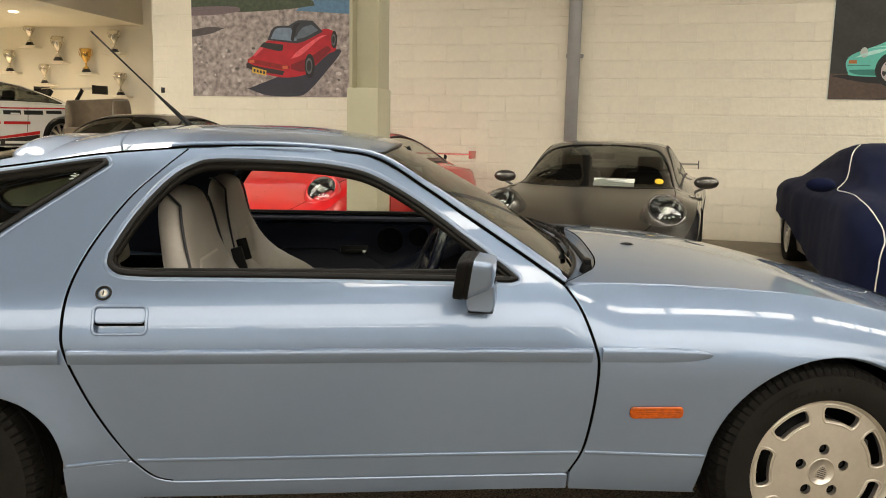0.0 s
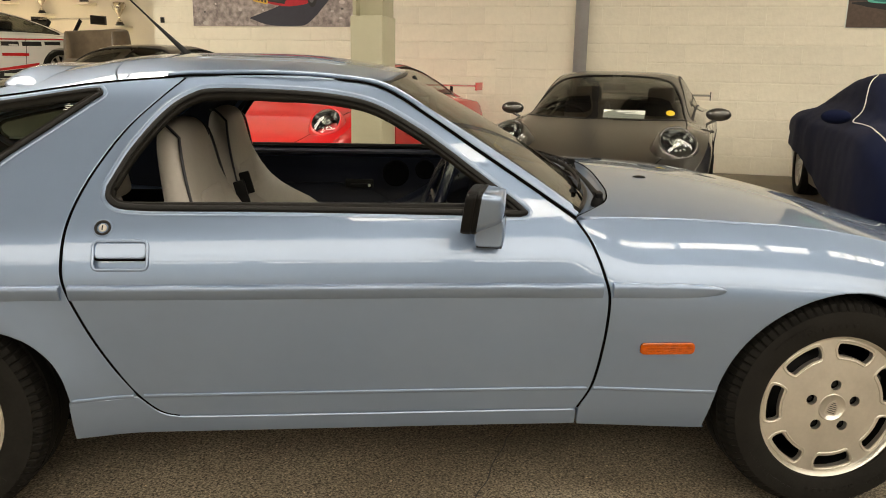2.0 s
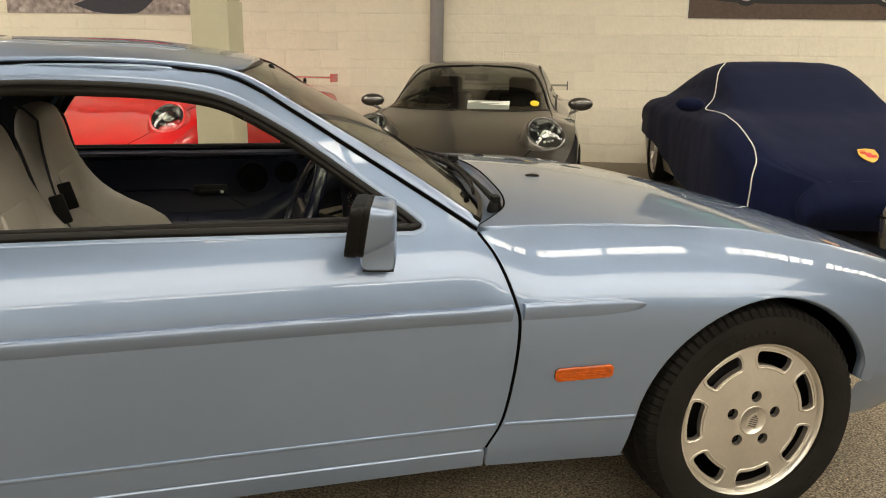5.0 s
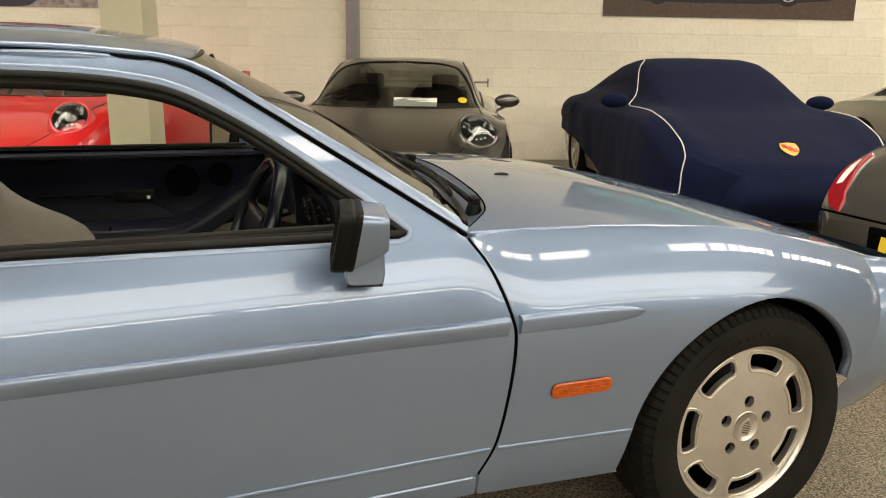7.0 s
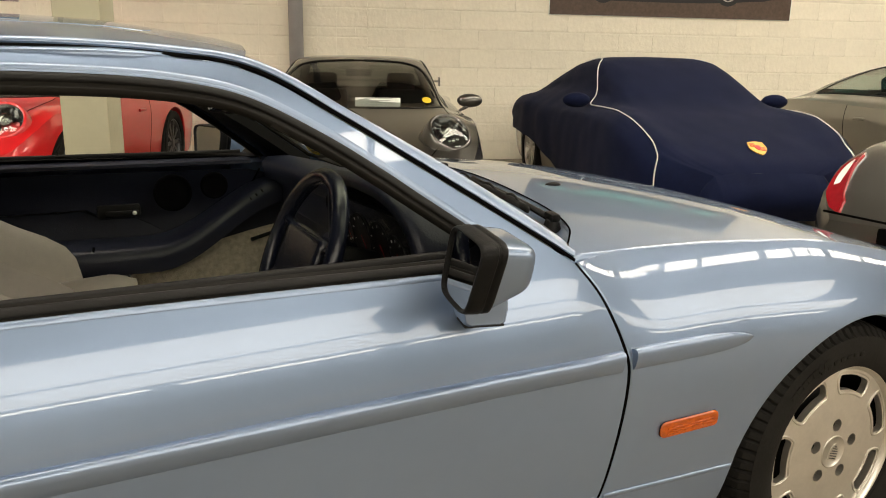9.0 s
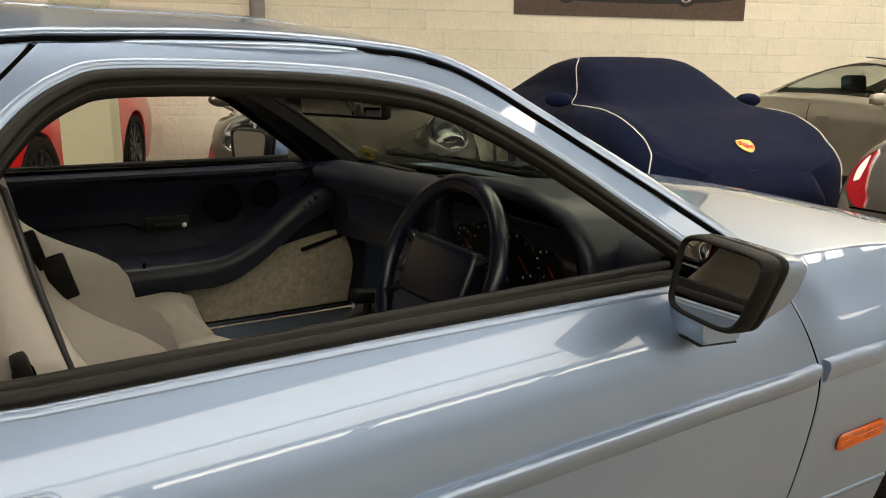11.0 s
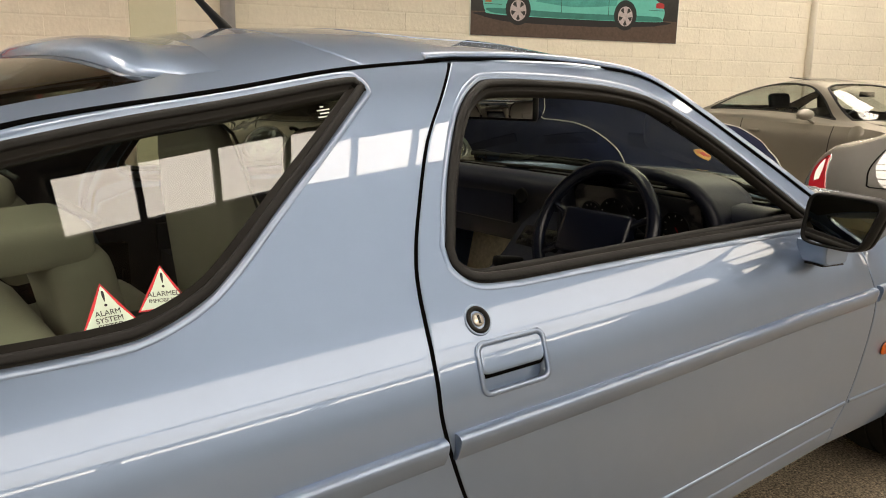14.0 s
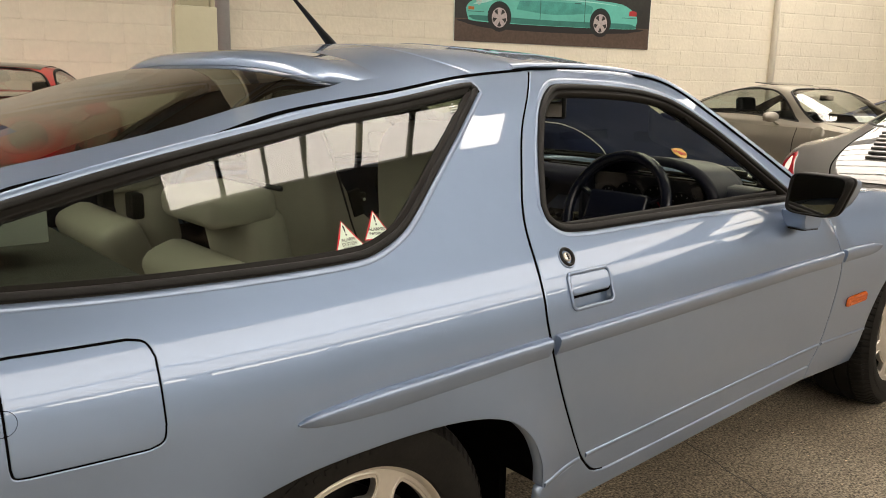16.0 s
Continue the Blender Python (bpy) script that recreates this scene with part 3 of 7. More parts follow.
fender_out = loop([(.512, .270), (.848, .251), (.866, .253), (.874, .262)], [(.874, .262), (.895, .372)], ARCH_F[1:], [ARCH_F[-1], (1.60, .405), (1.66, .55), (1.70, .69)],
                  [(1.70, float(HOODEDGE(1.70))), (1.42, float(HOODEDGE(1.42))), (1.14, float(HOODEDGE(1.14))), (.81, float(HOODEDGE(.81))), (.492, .846)],
                  [(.492, .846), (.531, .785), (.565, .69), (.574, .634), (.568, .52), (.548, .398), (.512, .324)], n=5)
sill_out = loop([(-.828, .378), (-.826, .273)], [(-.826, .273), (-.4, .272), (.502, .272)], [(.502, .271), (.502, .314)],
                [(.49, .315), (0, .3145), (-.562, .316)], [(-.562, .316), (-.615, .331), (-.668, .380)])
quarter_out = loop([(x - .0115, z) for x, z in DOOR_REAR[:-2]], [(-.672, .389), (-.822, .389)], ARCH_R, [(-1.645, .39), (-1.72, .36), (-1.9, .36)], [(-1.9, .36), (-1.95, .6), (-2.0, float(SIDETOP(-2.0)) - .003)],
                   [(x, float(SIDETOP(x))) for x in np.linspace(-2.0, -.60, 14)] + [(-.578, 1.196)], n=6)
def rounded(x0, z0, x1, z1, r, n=5):
    """A rectangle with round corners, as an outline."""
    out = []
    for cx, cz, a in ((x1 - r, z1 - r, 0), (x0 + r, z1 - r, 90), (x0 + r, z0 + r, 180), (x1 - r, z0 + r, 270)):
        out += arc(cx, cz, r, a, a + 90, n)
    return out


HAND = rounded(-.747, .731, -.615, .799, .013)
FUEL = loop([(-1.735, .70), (-1.735, .81)], [(-1.735, .81), (-1.732, .822), (-1.72, .824)], [(-1.72, .824), (-1.585, .824)], [(-1.585, .824), (-1.565, .818), (-1.557, .80)], [(-1.557, .80), (-1.557, .715)],
            [(-1.557, .715), (-1.562, .695), (-1.58, .688)], [(-1.58, .688), (-1.72, .688)], [(-1.72, .688), (-1.732, .69), (-1.735, .70)], n=4)


def on_side(pts, mirror=False, lift=0.0, n=None):
    """Points and outward normals on the car's flank."""
    p = np.array(pts, float)
    a = side(p[:, 0], p[:, 1])
    e = .004
    du = side(p[:, 0] + e, p[:, 1]) - side(p[:, 0] - e, p[:, 1])
    dv = side(p[:, 0], p[:, 1] + e) - side(p[:, 0], p[:, 1] - e)
    nn = np.cross(du, dv)
    nn /= np.linalg.norm(nn, axis=1)[:, None]
    nn[nn[:, 1] > 0] *= -1
    a = a + nn * lift
    if mirror:
        a[:, 1] *= -1
        nn[:, 1] *= -1
    return a, nn


def dense(poly, n=6):
    p = [Vector(q) for q in poly]
    return [p[i].lerp(p[(i + 1) % len(p)], j / n).to_tuple() for i in range(len(p)) for j in range(n)]


def car_flank(far):
    mi = far
    door = panel("door", door_out, side, BLUE, blue, [WIN_OUT] + ([] if far else [grow(HAND, .001)]), .03, .03, mirror=mi, label="blue door panel with window frame", edge=.002)
    panel("front_fender", fender_out, side, BLUE, blue, (), .035, .03, mirror=mi)
    panel("sill", sill_out, side, BLUE, blue, (), .035, .02, mirror=mi)
    quarter = panel("rear_quarter", quarter_out, side, BLUE, blue, [Q_OUT] + ([] if far else [grow(FUEL, .0045)]), .035, .025, mirror=mi)
    # dark backing behind the shut lines
    for outl, dx in ((DOOR_REAR, -.0058), (DOOR_FRONT, .006)):
        q = [(v.x + dx, v.y) for v in curve(outl, 6)]
        a, nn = on_side(q, mi, -.0045)
        ribbon("shut_gap", a, nn, .0110, .002, GAP, door, closed=False)
    # window seals
    panel("window_seal", WIN_OUT, side, SEAL, door, [WIN_IN], .03, .02, lift=-.004, mirror=mi, label="black rubber window seal")
    a, nn = on_side(grow(WIN_OUT, -.010), mi, -.003)
    ribbon("seal_lip", a, nn, .014, .006, RUBBER, door)
    panel("quarter_seal", Q_OUT, side, SEAL, quarter, [Q_IN], .03, .02, lift=.002, mirror=mi, label="black rubber quarter window seal")
    a, nn = on_side(grow(Q_OUT, -.006), mi, .001)
    ribbon("seal_lip", a, nn, .012, .006, RUBBER, quarter)
    pane = panel("quarter_glass", grow(Q_OUT, -.014), flat_side, GLASSTINT, quarter, (), .05, 0, lift=-.006, mirror=mi, label="tinted quarter window glass")
    pane.visible_shadow = False
    # rolled bead of the sheet metal round the openings
    a, nn = on_side(grow(WIN_OUT, .004), mi, -.0015)
    ribbon("frame_bead", a, nn, .010, .0028, BLUE, door)
    a, nn = on_side(grow(Q_OUT, .005), mi, -.0015)
    ribbon("frame_bead", a, nn, .012, .0035, BLUE, quarter)
    # rub strips with tapered ends
    for nm, pr, x0, x1, t0, t1 in (("rub_strip", door, -.805, .546, 0, 0), ("rub_strip", blue, .574, .884, 0, .16), ("rub_strip", quarter, -1.372, -.826, .20, 0)):
        n = 40
        verts, faces = [], []
        prof = [(-.0195, -.004), (-.0185, .004), (-.012, .0075), (.004, .0135), (.012, .0145), (.0165, .012), (.0195, .004), (.0195, -.004)]
        for i in range(n + 1):
            x = x0 + (x1 - x0) * i / n
            s = 1.0
            if t1:
                s = min(s, math.sqrt(max(0.0, 1 - max(0, (x - (x1 - t1)) / t1) ** 2.2)))
            if t0:
                s = min(s, math.sqrt(max(0.0, 1 - max(0, ((x0 + t0) - x) / t0) ** 2.2)))
            s = max(s, .1)
            zc = .674 - .012 * max(0, x - .3) + (-.006 if x < -.9 else 0) * min(1, (-.9 - x) / .4)
            a, nn = on_side([(x, zc + u * s) for u, v in prof], mi)
            for (u, v), q, w in zip(prof, a, nn):
                verts.append(q + w * v * (0.4 + .6 * s))
        k = len(prof)
        for i in range(n):
            for q in range(k - 1):
                f = (i * k + q, i * k + q + 1, (i + 1) * k + q + 1, (i + 1) * k + q)
                faces.append(f if not mi else f[::-1])
        faces += [tuple(range(k)), tuple(range(n * k, n * k + k))]
        ob = mesh_of(nm, verts, faces, BLUE, pr)
        ob.data.set_sharp_from_angle(angle=radians(50))
    # crease above the sill
    for pr, x0, x1 in ((door, -.652, .526), (blue, .546, .889), (quarter, -.820, -.676)):
        a, nn = on_side([(x0 + (x1 - x0) * i / 30, .386 - (.016 * max(0, (x0 + (x1 - x0) * i / 30) - .55) / .33)) for i in range(31)], mi)
        ribbon("crease", a, nn, .010, .0035, BLUE, pr, closed=False)
    # side marker lamp
    panel("marker_case", rounded(.664, .4915, .811, .5215, .009), side, PLASTIC, blue, (), .03, .010, lift=.003, mirror=mi)
    lamp = panel("side_marker", rounded(.667, .494, .808, .519, .0075), side, AMBER, blue, (), .02, .012, lift=.010, mirror=mi, label="amber side marker lamp", edge=.004)
    for z in (.5005, .5065, .5125):
        a, nn = on_side([(.675, z), (.715, z), (.755, z), (.801, z)], mi, .0098)
        ribbon("lens_rib", a, nn, .003, .002, AMBER, lamp, closed=False)
    # wheel arch lips
    for pts, pr in ((ARCH_F, blue), ([(v.x, v.y) for v in curve(ARCH_R, 5)], quarter)):
        a, nn = on_side(pts, mi, -.002)
        ribbon("arch_lip", a, nn, .006, .0015, BLUE, pr, closed=False)
        # housing sheet coloured near-black for the shade under the arch
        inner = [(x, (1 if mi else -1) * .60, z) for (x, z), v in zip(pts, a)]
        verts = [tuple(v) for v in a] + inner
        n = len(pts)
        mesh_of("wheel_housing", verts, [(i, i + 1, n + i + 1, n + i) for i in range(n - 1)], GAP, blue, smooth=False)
    return door, quarter


door_near, quarter_near = car_flank(False)
door_far, quarter_far = car_flank(True)
tagged(door_near, "blue door with its window wound down")

# bonnet, roof, tailgate
YE = lambda x: float(.775 + D_X(x) * .8 + .012)
hood_out = loop([(.50, -.775), (.565, -.70), (.612, -.635), (.644, -.54), (.664, -.40), (.697, 0), (.664, .40), (.644, .54), (.612, .635), (.565, .70), (.50, .775)],
                [(.50, .775)] + [(x, YE(x)) for x in (.8, 1.1, 1.4, 1.7, 1.85)], [(1.85, YE(1.85)), (1.94, .45), (1.975, 0), (1.94, -.45), (1.85, -YE(1.85))],
                [(x, -YE(x)) for x in (1.85, 1.7, 1.4, 1.1, .8)] + [(.50, -.775)])
edge3 = curve([(.50, -.775, 0), (.565, -.70, 0), (.612, -.635, 0), (.644, -.54, 0), (.664, -.40, 0), (.697, 0, 0), (.664, .40, 0), (.644, .54, 0), (.612, .635, 0), (.565, .70, 0), (.50, .775, 0)], 6)
ribbon("bonnet_gap", [(p.x - .003, p.y, float(top_front(np.array([p.x]), np.array([p.y]))[0][2]) - .0015) for p in edge3], [(0, 0, 1)] * len(edge3), .0045, .0012, GAP, blue, closed=False)
bonnet = panel("bonnet", hood_out, top_front, BLUE, blue, (), .06, .02, edge=.003, label="long blue bonnet reflecting the wall")
RS = .600
RE = [(x, -float(edge_y(x)) + .005) for x in (-.748, -.7, -.65, -.6, -.55, -.5, -.45, -.35, -.2)] + [(-.05, -RS + .012)]
roof_out = loop(RE, [(-.05, -RS + .012), (-.005, -.45), (.03, -.2), (.038, 0), (.03, .2), (-.005, .45), (-.05, RS - .012)],
                [(x, -y) for x, y in RE[::-1]], [(-.748, -RE[0][1]), (-.79, .45), (-.80, 0), (-.79, -.45), RE[0]])
SUN = loop([(-.60, -.36), (-.60, .36)], [(-.60, .36), (-.58, .385)], [(-.58, .385), (-.17, .385)], [(-.17, .385), (-.15, .36)], [(-.15, .36), (-.14, 0), (-.15, -.36)], [(-.15, -.36), (-.17, -.385)], [(-.17, -.385), (-.58, -.385)], [(-.58, -.385), (-.60, -.36)])
roof = panel("roof", roof_out, top_roof, BLUE, blue, [SUN], .06, .02, edge=.003)
panel("sunroof", grow(SUN, -.005), top_roof, BLUE, roof, (), .06, .015, lift=.001, edge=.002, label="closed blue sunroof panel")
panel("sunroof_gap", grow(SUN, .01), top_roof, GAP, roof, (), .1, 0, lift=-.014)
TG = [(x, -float(edge_y(x)) + .0045) for x in (-.757, -.80, -.85, -.9, -.95, -1.0, -1.2, -1.4, -1.6, -1.8, -2.0)]
tailgate = panel("tailgate", loop(TG, [TG[-1], (-2.06, 0), (-2.0, -TG[-1][1])], [(x, -y) for x, y in TG[::-1]],
                                  [(-.757, -TG[0][1]), (-.799, .45), (-.809, 0), (-.799, -.45), TG[0]]), top_rear, BLUE, blue,
                 [loop([(-1.03, -.50), (-1.04, 0), (-1.03, .50)], [(-1.03, .50), (-1.10, .60), (-1.5, .635), (-1.75, .62)], [(-1.75, .62), (-1.80, 0), (-1.75, -.62)], [(-1.75, -.62), (-1.5, -.635), (-1.10, -.60), (-1.03, -.50)])],
                 .06, .018, edge=.003, label="blue tailgate with a large sloping window")
tg = panel("tailgate_glass", loop([(-1.01, -.52), (-1.02, 0), (-1.01, .52)], [(-1.01, .52), (-1.10, .615), (-1.5, .65), (-1.77, .63)], [(-1.77, .63), (-1.82, 0), (-1.77, -.63)], [(-1.77, -.63), (-1.5, -.65), (-1.10, -.615), (-1.01, -.52)]),
           top_rear, GLASSTINT, tailgate, (), .08, 0, lift=-.006, label="tinted tailgate glass")
tg.visible_shadow = False


LIPX = fn((0, 0), (.12, .35), (.22, .62), (.30, .76), (.38, .88), (.46, .98), (.52, 1.0), (.70, .6), (1, 0))
LIPZ = fn((0, .001), (.12, .011), (.22, .019), (.30, .020), (.38, .015), (.46, .003), (.52, -.008), (.70, -.010), (1, -.006))


def lip(u, v):
    """Spoiler hoop over the top of the tailgate window: rising to a rounded crest with a steep face behind."""
    y = -.585 + 1.17 * u
    t = abs(y) / .585
    x0 = -.945 - .03 * t ** 3
    x1 = -1.085 - .05 * (1 - t ** 2) + (.05 * ((t - .88) / .12) ** 2 if t > .88 else 0)
    x = x0 + (x1 - x0) * float(LIPX(v))
    z = float(top_rear(np.array([x]), np.array([y]))[0][2])
    return (x, y, z + float(LIPZ(v)) * (max(1 - t ** 9, 0) if v < .5 else 1))


spoiler = grid("roof_spoiler", lip, 45, 24, BLUE, tailgate, closed_v=True, flip=True, label="blue spoiler hoop above the rear window", caps=True)


for s in (1, -1):
    xs_ = np.linspace(-.60, -2.0, 40)
    ribbon("tailgate_gap", [(x, s * (float(edge_y(x)) - .0005), float(edge_z(x)) - .0005) for x in xs_], [(0, s * .75, .66)] * 40, .0085, .0028, GAP, tailgate, closed=False)

bm = bmesh.new()
bm.from_mesh(spoiler.data)
bmesh.ops.recalc_face_normals(bm, faces=bm.faces)
bm.to_mesh(spoiler.data)
bm.free()
spoiler.data.set_sharp_from_angle(angle=radians(40))


# windscreen and its surround
def screen(u, v, grow_=0.0):
    s = (u * 2 - 1) * (1 + grow_)
    hw = .775 + (.578 - .775) * v ** 1.05
    xs = .50 - .545 * v
    zs = .862 + (1.186 - .862) * v + .016 * math.sin(v * math.pi)
    return (xs + (.15 * (1 - v) + .088 * v) * (1 - s * s), s * hw, zs + (.0 * (1 - v) + .026 * v) * (1 - s * s))


ws = grid("windscreen", screen, 31, 15, GLASSFRONT, blue, flip=True, label="clear laminated windscreen")
ws.visible_shadow = False
edge_pts = [screen(0, v / 20) for v in range(21)] + [screen(u / 20, 1) for u in range(1, 20)] + [screen(1, 1 - v / 20) for v in range(21)] + [screen(1 - u / 20, 0) for u in range(1, 20)]
tube("windscreen_seal", edge_pts, .007, SEAL, ws, 8, closed=True)
for s in (1, -1):
    dt = [(v.x, v.y) for v in curve(DOOR_TOP[:6], 6)]
    a, nn = on_side([(x + .006, z + .009) for x, z in dt], s > 0, -.002)

    def pillar(u, v, a=a, s=s):
        i = u * (len(a) - 1)
        k = min(int(i), len(a) - 2)
        p = Vector(a[k]).lerp(Vector(a[k + 1]), i - k)
        t = min(max((.50 - p.x + .03) / .53, 0), 1)
        q = Vector(screen(0 if s < 0 else 1, t, .012))
        w = p.lerp(q, v)
        b = math.sin(v * math.pi) * .012
        return (w.x + b * .6, w.y, w.z + b)
    grid("a_pillar", pillar, 26, 6, BLUE, blue, flip=s < 0)
    top_line = [(v.x, v.y) for v in curve(DOOR_TOP, 5)] + [(x, float(SIDETOP(x)) - .001) for x in (-.59, -.61, -.63)]
    a2, n2 = on_side([(x + .003, z + .005) for x, z in top_line], s > 0, .0005)
    ribbon("drip_gap", a2, n2, .0075, .0022, GAP, blue, closed=False)
    a2, n2 = on_side([(x + .0085, z + .0145) for x, z in top_line], s > 0, -.0005)
    ribbon("drip_rail", a2, n2, .0145, .0035, BLUE, blue, closed=False)
# scuttle between windscreen and bonnet
def scuttle(u, v):
    s = u * 2 - 1
    p = Vector(screen(u, 0, .0))
    e = curve([(.50, -.775, 0), (.565, -.70, 0), (.612, -.635, 0), (.644, -.54, 0), (.664, -.40, 0), (.697, 0, 0), (.664, .40, 0), (.644, .54, 0), (.612, .635, 0), (.565, .70, 0), (.50, .775, 0)], 8)
    i = u * (len(e) - 1)
    k = min(int(i), len(e) - 2)
    q = e[k].lerp(e[k + 1], i - k)
    q.z = float(top_front(np.array([q.x]), np.array([q.y]))[0][2]) - .006
    w = p.lerp(q, v)
    w.z -= .012 * math.sin(v * math.pi) + .006
    return w


grid("scuttle", scuttle, 41, 5, BLUE, blue, flip=False)
grid("scuttle_liner", lambda u, v: Vector(scuttle(u, v)) + Vector((.03 * v, 0, -.03)), 21, 3, GAP, blue)


# nose and tail
def nose(u, v):
    s = u * 2 - 1
    a = s * math.pi / 2
    pr = [(.12, 0), (.03, .14), (0, .38), (.005, .62), (.03, .80), (.085, .95), (.13, 1.0)]
    i = v * (len(pr) - 1)
    k = min(int(i), len(pr) - 2)
    d = pr[k][0] + (pr[k + 1][0] - pr[k][0]) * (i - k)
    zf = pr[k][1] + (pr[k + 1][1] - pr[k][1]) * (i - k)
    c = max(math.cos(a), 0.0)
    zt = .70 + (.655 - .70) * c ** .6
    z = .262 + (zt - .262) * zf
    zz = z
    low = max(0, .403 - zz)
    x0 = (1.594 + .106 * min((zz - .40) / .29, 1)) if not low else 1.556 + .06 * low
    y0 = float(side_y(np.array([x0 + .01]), np.array([min(zz, .69)]))[0]) + .001 - (.005 + low * .35 if low else 0)
    x = x0 + (2.115 - x0) * c ** .62 if c > 0 else x0
    return (x - d * c ** .5, math.copysign(abs(math.sin(a)) ** .85, s) * y0, z)


grid("front_bumper", nose, 49, 34, BLUE, blue, flip=False, label="blue body-coloured nose")


def tail(u, v):
    s = u * 2 - 1
    a = s * math.pi / 2
    y = .855 * math.copysign(abs(math.sin(a)) ** .8, s)
    x = -1.93 - .30 * abs(math.cos(a)) ** .6
    pr = [(.10, 0), (.02, .14), (0, .4), (.0, .62), (.03, .85), (.09, 1.0)]
    i = v * (len(pr) - 1)
    k = min(int(i), len(pr) - 2)
    d = pr[k][0] + (pr[k + 1][0] - pr[k][0]) * (i - k)
    zf = pr[k][1] + (pr[k + 1][1] - pr[k][1]) * (i - k)
    return (x + d, y, .22 + (.88 - .22) * zf)


grid("rear_bumper", tail, 41, 12, BLUE, blue, flip=True)
for s in (1, -1):
    box("tail_lamp", (.05, .34, .12), (-2.19, s * .52, .70), REDLENS, blue, bevel=.02, seg=3)
# wells, liners and underbody blocks, their near-black colour standing for shade
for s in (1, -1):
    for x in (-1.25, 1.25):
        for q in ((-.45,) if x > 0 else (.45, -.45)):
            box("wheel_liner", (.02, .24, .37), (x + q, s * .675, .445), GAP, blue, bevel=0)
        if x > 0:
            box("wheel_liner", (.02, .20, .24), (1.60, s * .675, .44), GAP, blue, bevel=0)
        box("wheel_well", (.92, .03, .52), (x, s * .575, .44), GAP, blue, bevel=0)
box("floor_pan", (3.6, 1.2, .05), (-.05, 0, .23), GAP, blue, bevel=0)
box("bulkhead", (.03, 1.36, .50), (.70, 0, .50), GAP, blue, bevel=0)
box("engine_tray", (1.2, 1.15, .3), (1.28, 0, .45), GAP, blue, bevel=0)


# ---- wheels ----
def tyre_mesh(parent, r=.316, rim=.205, w=.225, seg=400):
    """Tyre about the local z (z outwards), with shoulder sipes and tread grooves."""
    h = w / 2
    prof = [(rim + .004, h - .022), (rim + .012, h - .006), (rim + .03, h + .001), (rim + .06, h + .004), (rim + .085, h - .002), (r - .018, h - .012), (r - .008, h - .020), (r - .003, h - .034), (r - .001, h - .05),
            (r, h - .058), (r - .007, h - .060), (r - .007, h - .068), (r, h - .070), (r, .004), (r - .007, .003), (r - .007, -.006), (r, -.007), (r, -h + .05), (r - .008, -h + .02), (rim + .06, -h), (rim + .01, -h + .01)]
    sip = {5, 6, 7, 8}
    verts, faces = [], []
    for i, (rr, z) in enumerate(prof):
        for k in range(seg):
            a = 2 * math.pi * k / seg
            q = rr - (.0065 if (i in sip and k % 5 == 0) else 0)
            verts.append((q * math.cos(a), q * math.sin(a), z))
    for i in range(len(prof) - 1):
        for k in range(seg):
            a, b = i * seg + k, i * seg + (k + 1) % seg
            faces.append((b, a, a + seg, b + seg))
    ob = mesh_of("tyre", verts, faces, TYRE, parent, label="black road tyre")
    ob.data.set_sharp_from_angle(angle=radians(30))
    return ob


def kidney(a, r0, r1, half, n=7):
    """A slot outline between two radii, with rounded ends."""
    rm, rw = (r0 + r1) / 2, (r1 - r0) / 2
    out = []
    for i in range(n + 1):
        w = a - half + 2 * half * i / n
        out.append((r1 * math.cos(w), r1 * math.sin(w)))
    for i in range(1, 6):
        t = math.pi / 2 - math.pi * i / 6
        w = a + half + math.cos(t) * rw / rm * .45
        rr = rm + rw * math.sin(t)
        out.append((rr * math.cos(w), rr * math.sin(w)))
    for i in range(n + 1):
        w = a + half - 2 * half * i / n
        out.append((r0 * math.cos(w), r0 * math.sin(w)))
    for i in range(1, 6):
        t = -math.pi / 2 + math.pi * i / 6
        w = a - half - math.cos(t) * rw / rm * .45
        rr = rm + rw * math.sin(t)
        out.append((rr * math.cos(w), rr * math.sin(w)))
    return out


